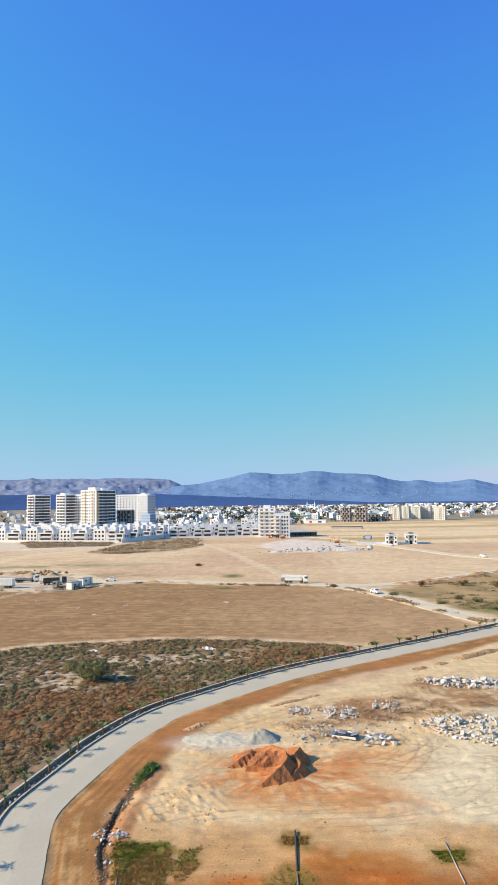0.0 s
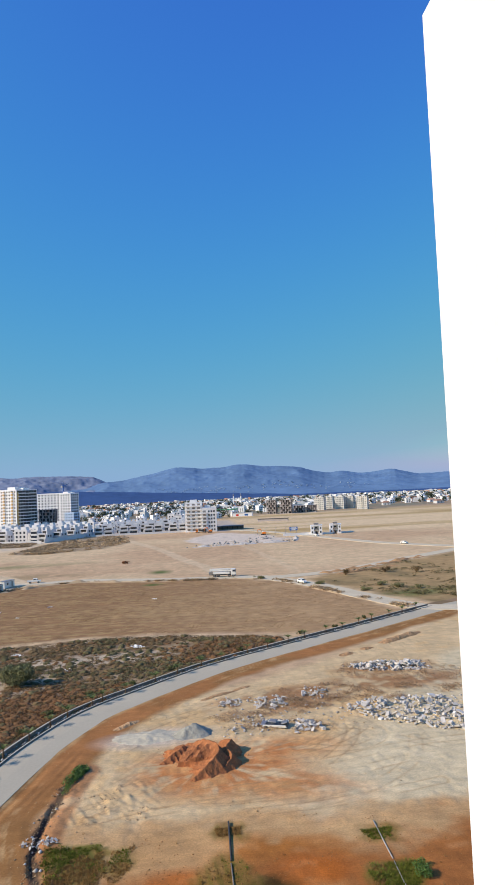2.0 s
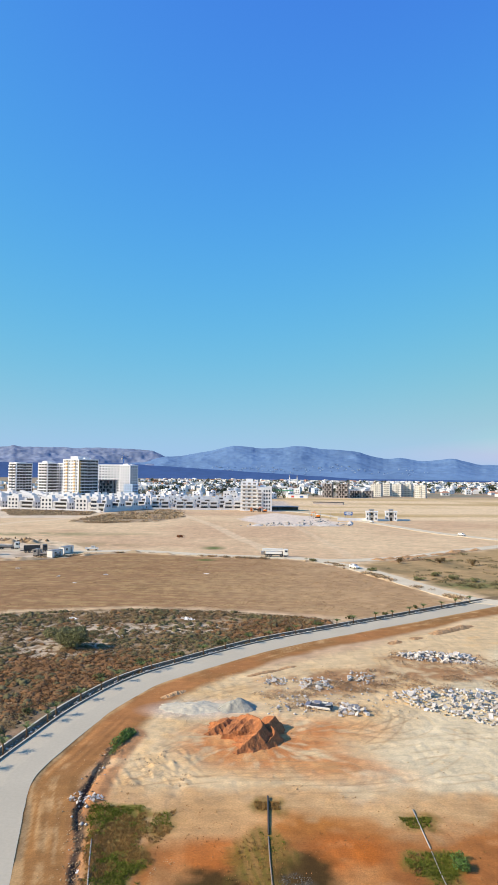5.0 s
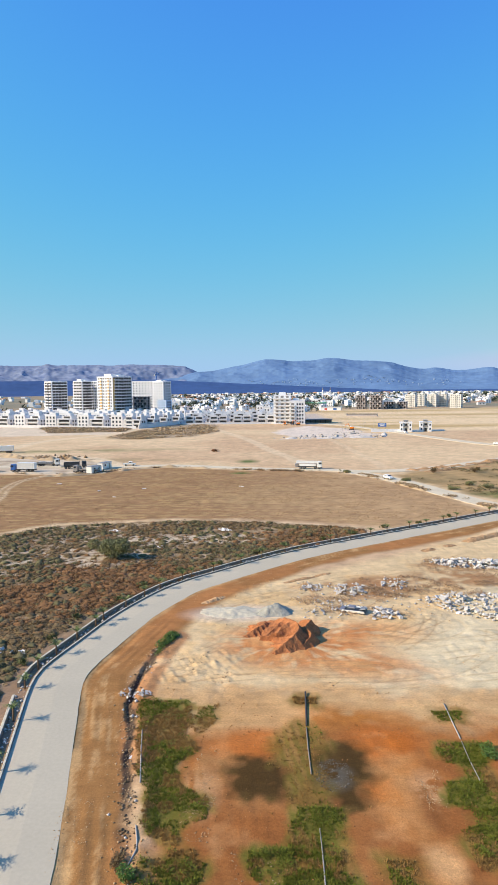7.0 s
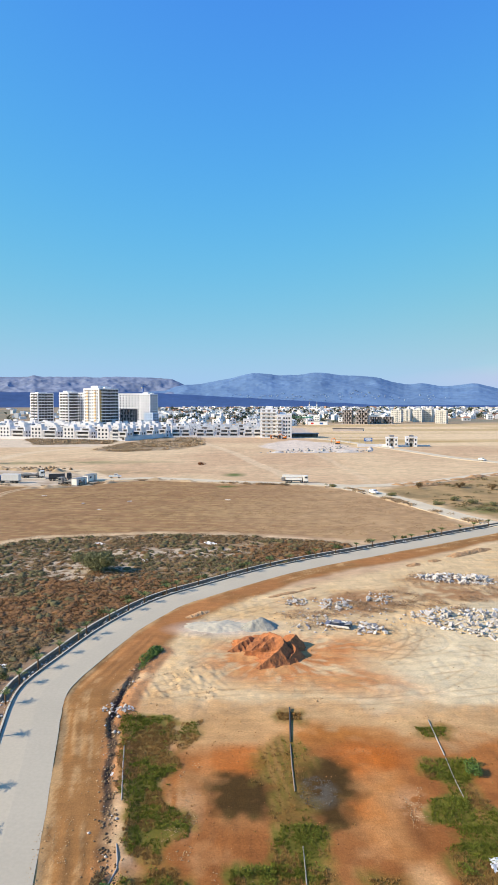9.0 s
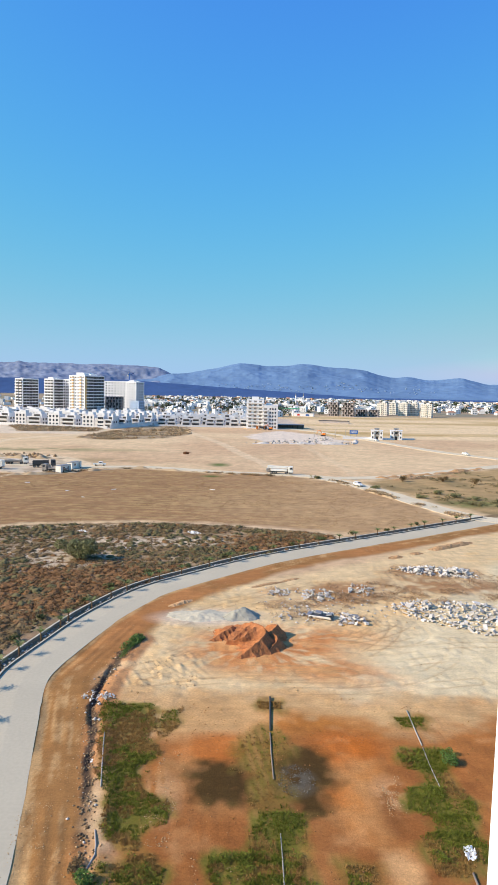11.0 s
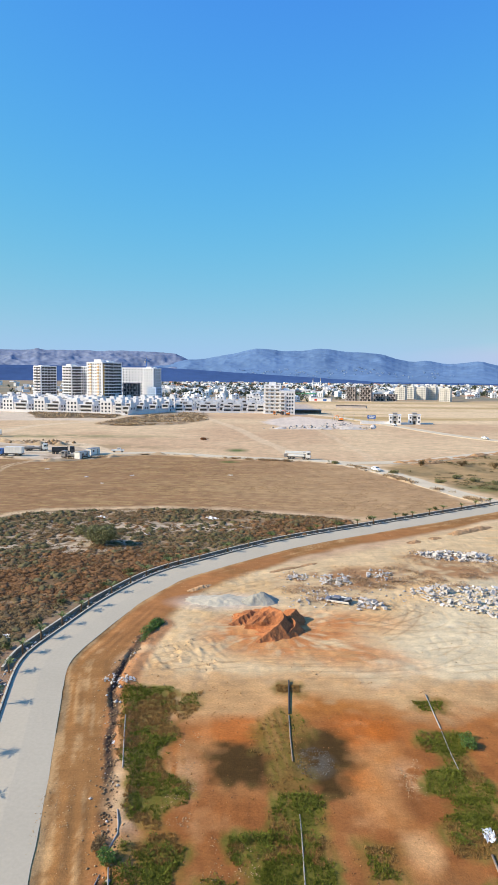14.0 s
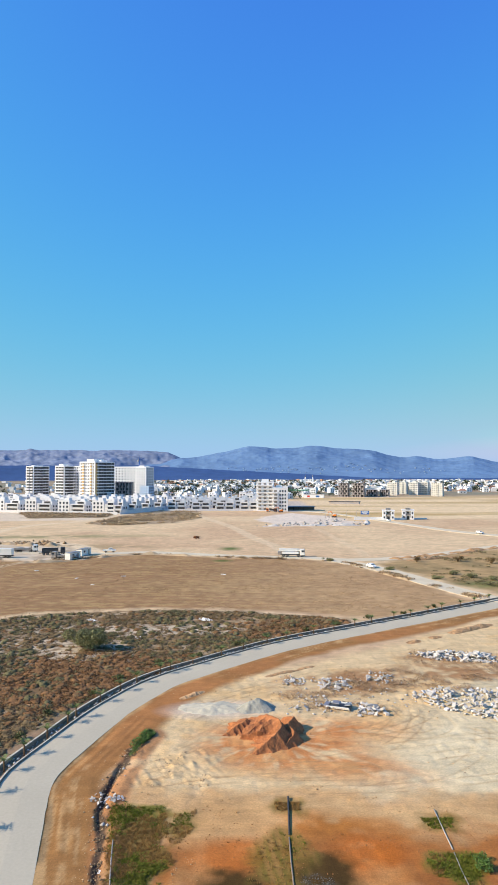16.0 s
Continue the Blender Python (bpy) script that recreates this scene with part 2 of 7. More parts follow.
def tube(name, points, radius, material, sides=8):
    """A round bar through points; radius may be a list."""
    pts = [Vector(p) for p in points]
    rs = radius if isinstance(radius, (list, tuple)) else [radius] * len(pts)
    v, f = [], []
    for i, p in enumerate(pts):
        d = (pts[min(i + 1, len(pts) - 1)] - pts[max(i - 1, 0)]).normalized()
        a = d.orthogonal().normalized()
        b = d.cross(a)
        for k in range(sides):
            w = 2 * math.pi * k / sides
            v.append(p + (a * math.cos(w) + b * math.sin(w)) * rs[i])
    for i in range(len(pts) - 1):
        for k in range(sides):
            k2 = (k + 1) % sides
            f.append((i * sides + k, i * sides + k2, (i + 1) * sides + k2, (i + 1) * sides + k))
    f.append(tuple(range(sides))[::-1])
    f.append(tuple((len(pts) - 1) * sides + k for k in range(sides)))
    return mesh_from(name, v, f, material, True)


def wheel_mesh(name, radius, width, material, sides=16):
    v, f = [], []
    prof = [(0.0, -width / 2), (radius * 0.9, -width / 2), (radius, -width * 0.35), (radius, width * 0.35), (radius * 0.9, width / 2), (0.0, width / 2)]
    for r, y in prof:
        for k in range(sides):
            w = 2 * math.pi * k / sides
            v.append((r * math.cos(w), y, r * math.sin(w)))
    for i in range(len(prof) - 1):
        for k in range(sides):
            k2 = (k + 1) % sides
            f.append((i * sides + k, (i + 1) * sides + k, (i + 1) * sides + k2, i * sides + k2))
    return mesh_from(name, v, f, material)


def fast_mesh(name, verts, tris, material):
    me = bpy.data.meshes.new(name)
    me.vertices.add(len(verts))
    me.vertices.foreach_set("co", verts.astype(np.float32).ravel())
    me.loops.add(tris.size)
    me.loops.foreach_set("vertex_index", tris.astype(np.int32).ravel())
    me.polygons.add(len(tris))
    me.polygons.foreach_set("loop_start", (np.arange(len(tris)) * tris.shape[1]).astype(np.int32))
    me.update(calc_edges=True)
    me.materials.append(material)
    return me


# ---- numbers for uneven ground ----
def lattice(ix, iy, seed):
    h = (ix.astype(np.int64) * 374761393 + iy.astype(np.int64) * 668265263 + seed * 1442695) & 0x7FFFFFFF
    h = ((h ^ (h >> 13)) * 1274126177) & 0x7FFFFFFF
    return ((h ^ (h >> 16)) & 0xFFFF) / 65535.0


def vnoise(x, y, size, seed=0):
    x, y = np.asarray(x, float) / size, np.asarray(y, float) / size
    ix, iy = np.floor(x), np.floor(y)
    fx, fy = x - ix, y - iy
    fx, fy = fx * fx * (3 - 2 * fx), fy * fy * (3 - 2 * fy)
    a, b = lattice(ix, iy, seed), lattice(ix + 1, iy, seed)
    c, d = lattice(ix, iy + 1, seed), lattice(ix + 1, iy + 1, seed)
    return (a * (1 - fx) + b * fx) * (1 - fy) + (c * (1 - fx) + d * fx) * fy


def fbm(x, y, size, seed=0, octaves=4):
    total, amp, norm = 0.0, 1.0, 0.0
    for k in range(octaves):
        total = total + amp * vnoise(x, y, size / 2 ** k, seed + k * 17)
        norm += amp
        amp *= 0.55
    return total / norm


def curve(knots, step=3.0):
    """A smooth line through knots, sampled about every step metres."""
    p = [np.array(k, float) for k in knots]
    p = [2 * p[0] - p[1]] + p + [2 * p[-1] - p[-2]]
    out = []
    for i in range(1, len(p) - 2):
        n = max(2, int(np.linalg.norm(p[i + 1] - p[i]) / step))
        for s in np.arange(n) / n:
            out.append(0.5 * (2 * p[i] + (p[i + 1] - p[i - 1]) * s + (2 * p[i - 1] - 5 * p[i] + 4 * p[i + 1] - p[i + 2]) * s ** 2
                              + (3 * p[i] - p[i - 1] - 3 * p[i + 1] + p[i + 2]) * s ** 3))
    out.append(p[-2])
    return np.array(out)


def near_line(x, y, line, reach=None):
    """Distance to a line, side (positive to its right) and the share of its length at the nearest spot. Beyond reach it is not worked out."""
    if reach is not None:
        line = np.asarray(line)
        lo, hi = line.min(0) - reach, line.max(0) + reach
        close = (x > lo[0]) & (x < hi[0]) & (y > lo[1]) & (y < hi[1])
        out = np.full(x.shape, float(reach)), np.ones(x.shape), np.zeros(x.shape)
        if close.any():
            for whole, some in zip(out, near_line(x[close], y[close], line)):
                whole[close] = some
        return out
    best, side, along = np.full(x.shape, 1e9), np.zeros(x.shape), np.zeros(x.shape)
    n = len(line) - 1
    for i in range(n):
        (ax, ay), (bx, by) = line[i], line[i + 1]
        dx, dy = bx - ax, by - ay
        t = np.clip(((x - ax) * dx + (y - ay) * dy) / (dx * dx + dy * dy), 0, 1)
        px, py = x - ax - t * dx, y - ay - t * dy
        d = np.hypot(px, py)
        m = d < best
        best = np.where(m, d, best)
        side = np.where(m, np.sign(px * dy - py * dx), side)
        along = np.where(m, (i + t) / n, along)
    return best, side, along


def inside(x, y, poly):
    """Distance to the rim of a polygon, positive inside."""
    ring = np.array(list(poly) + [poly[0]], float)
    lo, hi = ring.min(0) - 20, ring.max(0) + 20
    close = (x > lo[0]) & (x < hi[0]) & (y > lo[1]) & (y < hi[1])
    if not close.all():
        out = np.full(x.shape, -20.0)
        if close.any():
            out[close] = inside(x[close], y[close], poly)
        return out
    d, _, _ = near_line(x, y, ring)
    odd = np.zeros(x.shape, bool)
    for (ax, ay), (bx, by) in zip(ring[:-1], ring[1:]):
        if ay != by:
            odd ^= ((ay > y) != (by > y)) & (x < (bx - ax) * (y - ay) / (by - ay) + ax)
    return np.where(odd, d, -d)


def soft(d, width):
    return np.clip(d / width + 0.5, 0, 1)

# ---- lie of the land ----
ROAD = curve([(-14.4, 17.7), (-15.2, 26.7), (-16.6, 35.7), (-17.7, 41.6), (-19.0, 48.2), (-20.2, 54.0), (-21.5, 60.1), (-22.6, 65.3), (-23.55, 70.2), (-23.75, 73.9), (-22.9, 78.1), (-21.7, 82.9),
              (-20.7, 87.2), (-19.2, 92.4), (-17.3, 97.4), (-14.5, 103.6), (-10.9, 108.7), (-7.2, 112.6), (-1.2, 119.1), (5.5, 125.7), (12.7, 131.4), (20.4, 136.8), (28.6, 142.5), (40.5, 150.6),
              (54.0, 160.1), (70, 171), (80, 176)], 2.0)
MID_ROAD = curve([(-320, 262), (-200, 270), (-110, 276), (-58, 273), (-40, 275), (-5, 262), (21, 257), (38, 250), (66, 259), (103, 288), (190, 352)], 6.0)
BRANCH = curve([(30, 254), (38, 240), (47, 221), (56, 192), (64, 173), (74, 168)], 4.0)
UPPER_ROAD = curve([(20, 640), (47, 573), (70, 526), (92, 453), (111, 383), (127, 348), (160, 300)], 8.0)
FIELD_TRACK = curve([(-150, 92), (-96, 116), (-61, 143), (-56, 149.5), (-50, 152.4), (-37, 155.2), (-23.7, 157.3), (-10, 158.6), (4, 156.4), (17, 151.5), (24, 146.5)], 4.0)
DITCH = curve([(-8.8, 30), (-9.6, 36), (-10.9, 44), (-11.8, 50.5), (-12.8, 54.8), (-13.5, 59), (-14.5, 64.4), (-15.1, 68), (-15.0, 71.5), (-14.6, 76), (-14.2, 80), (-13.2, 84)], 1.5)
RUT_TRACK = curve([(-80, 186), (-82.3, 199), (-86.3, 212), (-88.5, 229), (-87, 238), (-82, 250)], 4.0)
FAR_TRACK_B = curve([(36, 445), (41, 382), (44, 331), (47, 280), (46, 262)], 12.0)
FAR_TRACK = curve([(-41, 520), (-29, 474), (-10, 402), (2, 339), (12, 298), (16, 264)], 12.0)
VILLA_TRACK = curve([(-142, 361), (-142, 398), (-133, 427), (-114, 454), (-104, 500), (-98, 546), (-74, 588)], 8.0)
YARD_TRACK = curve([(-220, 330), (-140, 322), (-92, 312), (-72, 292), (-66, 277)], 6.0)
SCRUB = [(-160, 88), (-96, 114), (-60, 146), (-53, 154), (-43, 157), (-23, 160), (-3, 159), (19, 152), (24, 147), (9, 132), (-4, 122), (-12, 113), (-20, 101),
         (-25.5, 90), (-28.5, 78), (-28.5, 70), (-26.5, 58), (-24, 44), (-22, 20), (-160, 20)]
FIELD = [(-320, 130), (-150, 96), (-96, 120), (-60, 149), (-52, 157), (-23, 163), (-3, 162), (20, 155), (30, 152), (44, 160), (58, 170), (53, 190), (44, 216), (34, 240), (22, 250),
         (-5, 256), (-40, 268), (-58, 266), (-75, 248), (-110, 252), (-320, 240)]
SITE = [(-13, 88), (-15, 76), (-14.5, 68), (-9, 67), (40, 66), (90, 70), (140, 170), (75, 165), (58, 152), (44, 141), (30, 130), (14, 119), (2, 112), (-4, 106), (-9, 98)]
RED_PIT = [(-12, 69), (40, 67.5), (70, 60), (70, 0), (-8, 0), (-9, 36), (-11, 48)]
YARD = [(-260, 300), (-230, 252), (-110, 254), (-76, 250), (-63, 262), (-62, 282), (-80, 305), (-130, 322)]
GRAVEL_LOT = [(20, 520), (34, 540), (62, 500), (74, 440), (66, 414), (22, 410), (4, 470)]
SPOIL_LAND = [[(-193, 554), (-172, 562), (-108, 526), (-106, 494), (-159, 482)], [(-104, 427), (-96, 500), (-77, 576), (-42, 572), (-37, 481), (-49, 439), (-83, 416)]]
DUSTY_LAND = [(-320, 640), (-250, 612), (-183, 596), (-104, 544), (-97, 500), (-112, 462), (-190, 455), (-320, 440)]
WEEDS = [[(-13.6, 66.8), (-8.6, 66.8), (-7.0, 63.2), (-7.8, 60.4), (-6.6, 57.4), (-7.6, 55.4), (-7.6, 52), (-5, 49.7), (-4.9, 48.6), (-6.6, 47.5), (-6.7, 45.2), (-7.4, 44.5), (-9.1, 45.7), (-10.2, 47), (-10.2, 50.3), (-11.7, 55.2)],
         [(-9.2, 43.2), (-6.3, 44.3), (-4.5, 42.3), (-5.2, 40.1), (-5.5, 38.6), (-7.5, 38.4), (-9.1, 39.7), (-9.5, 41.5)],
         [(1.3, 45.5), (1.9, 46.8), (3.3, 49), (4.6, 49), (5.2, 48), (5.7, 46), (5.1, 44.1), (3.6, 43), (2.6, 43.4)],
         [(1.7, 41.1), (3.5, 42.3), (5.6, 41), (5.4, 40), (4.6, 38.5), (5.7, 37.4), (5.4, 34), (0.9, 34), (0.8, 38.9)],
         [(-1.6, 43.8), (-0.5, 44.2), (1.2, 44.2), (1.6, 42.5), (1.3, 39.9), (0.4, 39.8), (0, 41.9), (-1.2, 41.9)],
         [(-3.2, 39.2), (-2.3, 40), (-1.2, 39.3), (-0.8, 38.3), (-2, 37.4), (-3, 37.9)],
         [(15.1, 57.3), (16.1, 58.4), (18.9, 58.7), (20.1, 57.5), (18.6, 55.2), (16.6, 55.1), (15.3, 56.2)],
         [(14.3, 50.5), (16.1, 52.5), (19, 51.9), (19.5, 50), (18.2, 48.1), (16.5, 48.4), (16.2, 49.5), (14.2, 49.8)],
         [(14.2, 45.4), (16.3, 47), (17.8, 46.8), (18.9, 44.3), (17.5, 42.3), (15.3, 42.5), (14.2, 43.8)],
         [(13.8, 38.9), (15.3, 39.6), (18, 39.6), (17.5, 35.5), (14.4, 36), (13.8, 38.1)]]
# thinner, browner growth
OLIVE = [[(-0.1, 57.2), (2.8, 62), (4.9, 59.9), (5, 57.4), (3.6, 55), (4.8, 51.7), (4.4, 49), (1.9, 48.9), (1.8, 52.8), (2.1, 54.5), (0.1, 55.3)], [(1.4, 44), (5, 43.6), (5.2, 41.4), (1.6, 41.6)], [(16.6, 55.6), (18.4, 55.6), (18.8, 51.4), (16.6, 51.6)],
         [(15.6, 49), (18.4, 48.6), (18.6, 46.4), (15.8, 46.6)], [(2.6, 67.4), (5, 67.2), (5, 65.8), (2.6, 66)], [(16.4, 64.4), (19.4, 64.4), (19.2, 62.4), (16.6, 62.6)], [(8, 43.4), (10, 43.2), (9.8, 40.4), (8.4, 40.2)], [(-7.4, 65.4), (-5.2, 66), (-5.6, 62), (-6.8, 60)]]
BURNT = [[(-3.4, 52.8), (-2.6, 56.1), (-0.3, 56.3), (1.1, 54.8), (1.8, 52.4), (1.6, 50.3), (0.8, 49.8), (-0.3, 50.5), (-1.7, 50.1), (-2.9, 51.2)],
         [(3.4, 55.7), (5.1, 57.6), (7, 58.2), (8.5, 56.6), (8.5, 54), (8.8, 53.3), (7.7, 52.4), (7.1, 51.2), (7.7, 50.1), (7, 49.1), (5.9, 49.1), (5.1, 50.5), (4.3, 51.9), (3.5, 53.2)]]
STREAK = [(10.6, 56.8), (12.8, 56.6), (12, 51.3), (11.7, 47.8), (11.7, 45.3), (13, 44.7), (13.6, 43), (12.1, 40.9), (10.9, 41), (11.2, 44.7), (10.6, 46.8), (7.5, 48.4), (8, 49.8), (9.2, 50.5), (9.8, 53.6)]
POCKET = [(-7.2, 64.5), (-4, 68), (2.4, 67), (3.2, 64), (1.0, 61), (-1.9, 57.6), (-3.9, 57.3), (-6, 59.5)]
TYRE_TRACKS = [([(-6, 97), (2, 103), (10, 109), (24, 115), (40, 127)], 0.7), ([(-8, 90), (0, 100), (12, 104), (26, 103), (44, 104)], 0.6), ([(12, 88), (20, 84), (25, 86), (26, 90), (20, 92)], 0.7),
               ([(0, 76), (8, 76), (16, 80), (22, 88), (23, 97), (18, 108)], 0.7), ([(8, 75), (18, 77), (30, 80), (46, 79)], 0.6), ([(20, 112), (23, 104), (22, 96), (16, 86)], 0.6), ([(-12, 74), (-6, 72), (2, 73), (12, 73)], 0.6),
               ([(12, 70), (20, 73), (27, 79), (30, 86)], 0.5), ([(28, 108), (38, 111), (50, 110), (60, 116)], 0.7),
               ([(-11, 73), (-4, 77), (2, 77.5)], 0.8), ([(-11.5, 75.5), (-5, 79), (-1, 80.5)], 0.8), ([(-10, 71.5), (-2, 74), (6, 73.5), (14, 75)], 0.8), ([(-9, 78), (-5, 83), (-3, 88)], 0.7),
               ([(8, 79), (18, 81), (30, 84), (44, 84)], 0.8), ([(10, 83), (20, 87), (26, 94), (25, 101)], 0.8), ([(12, 86), (18, 90), (21, 97), (19, 105)], 0.8), ([(28, 86), (33, 82), (42, 79)], 0.7), ([(6, 70), (16, 70.5), (28, 73)], 0.7),
               ([(-8, 80), (-4, 86), (2, 89), (10, 88)], 0.6)]
ROAD_W = 5.6


def blob(x, y, cx, cy, rx, ry=None, turn=0.0):
    ry = ry or rx
    c, s = math.cos(radians(turn)), math.sin(radians(turn))
    u, v = (x - cx) * c + (y - cy) * s, -(x - cx) * s + (y - cy) * c
    return np.clip(1.3 - np.sqrt((u / rx) ** 2 + (v / ry) ** 2) * 1.0, 0, 1)


def land_height(x, y, with_roads=True):
    x, y = np.asarray(x, float), np.asarray(y, float)
    d_road, side, _ = near_line(x, y, ROAD, 40.0)
    near = np.clip((230 - np.hypot(x, y)) / 60, 0, 1)
    z = near * ((fbm(x, y, 9, 3) - 0.5) * 0.16 + (fbm(x, y, 2.2, 5, 2) - 0.5) * 0.07)
    site = soft(inside(x, y, SITE), 4)
    ruts = np.sin((x * 0.8 - y * 0.55 + 16 * fbm(x, y, 16, 9, 2)) * 2.6) * soft(fbm(x, y, 11, 12) - 0.56, 0.12)
    z = z + site * ruts * 0.02 + site * (fbm(x, y, 4, 21) - 0.5) * 0.07 + site * (np.abs(fbm(x, y, 1.3, 22, 2) - 0.5) - 0.1) * 0.22
    pit = soft(inside(x, y, RED_PIT), 4)
    z = z + pit * (np.sin((x + 0.16 * y + 2 * fbm(x, y, 14, 23, 2)) * 6.0) * 0.006 * soft(fbm(x, y, 5, 24) - 0.5, 0.1) + (fbm(x, y, 1.0, 25, 2) - 0.5) * 0.06)
    for knots, k in TYRE_TRACKS:
        line = curve(knots, 1.5)
        box = (x > line[:, 0].min() - 2) & (x < line[:, 0].max() + 2) & (y > line[:, 1].min() - 2) & (y < line[:, 1].max() + 2)
        if box.any():
            d, _, _ = near_line(x[box], y[box], line)
            z[box] -= (np.clip(1 - np.abs(d - 0.85) / 0.42, 0, 1) - 0.6 * np.clip(1 - np.abs(d - 0.2) / 0.3, 0, 1)) * 0.03 * k
    scrape = np.maximum(blob(x, y, -7.5, 74.5, 6, 4.5, 60), 0.35 * blob(x, y, 22, 95, 9, 9))
    teeth = np.clip(np.sin((x * 0.95 + y * 0.42 + 2.2 * fbm(x, y, 5, 8, 2)) * 8.5), -0.4, 1)
    z = z + np.clip(scrape, 0, 1) * (teeth * 0.07 * soft(fbm(x, y, 2.4, 13, 2) - 0.44, 0.2) + 0.75 * np.abs(fbm(x + 0.4 * y, y * 0.7, 1.2, 14, 2) - 0.5))
    dd, ds, _ = near_line(x, y, DITCH, 12.0)
    inner = dd * ds
    z = z - 0.45 * np.clip(1 - np.abs(inner - 0.6 * fbm(x, y, 5, 33) - 0.7 * (fbm(x, y, 1.2, 35, 2) - 0.5)) / (0.22 + 0.4 * fbm(x, y, 2, 31)), 0, 1) * soft(fbm(x, y, 6, 34) - 0.40, 0.15) * soft(y - 55, 8)
    z = z + 0.35 * np.clip(1 - np.abs(inner - 1.6) / 1.2, 0, 1) * fbm(x, y, 1.2, 32)
    if with_roads:
        off = d_road * side
        z = z * np.clip((d_road - ROAD_W * 0.52) / 2.0, 0, 1)
        ridge = np.sin((off + 0.5 * fbm(x, y, 6, 181, 2)) * 5.5) * soft(fbm(x, y * 0.4, 3, 182, 2) - 0.45, 0.2)
        z = z + 0.035 * ridge * np.clip(1 - np.abs(off - 5.6) / 2.4, 0, 1) * soft(92 - y, 10)
        z = z - 0.16 * np.clip(1 - np.abs(off - 3.5) / 0.9, 0, 1) * soft(fbm(x, y, 7, 183, 2) - 0.42, 0.15) * soft(88 - y, 10)
        for line, half in ((MID_ROAD, 4.2), (BRANCH, 4.0)):
            d, _, _ = near_line(x, y, line, 12.0)
            z = z * np.clip((d - half) / 3.0, 0, 1)
        z = z - 0.12 * np.clip((ROAD_W * 0.5 - 0.5 - d_road) / 0.3, 0, 1)
    return z


def pale_scrub(x, y):
    n = 0.4 * fbm(x, y, 4, 52, 2) + 0.6 * fbm(x, y, 1.1, 53, 2)
    return np.clip(blob(x, y, -42, 124, 26, 13, 10) * soft(n - 0.50, 0.08) + blob(x, y, -30, 141, 26, 6) * soft(n - 0.50, 0.12) + blob(x, y, -9, 140, 10, 4) * soft(n - 0.5, 0.12), 0, 1)


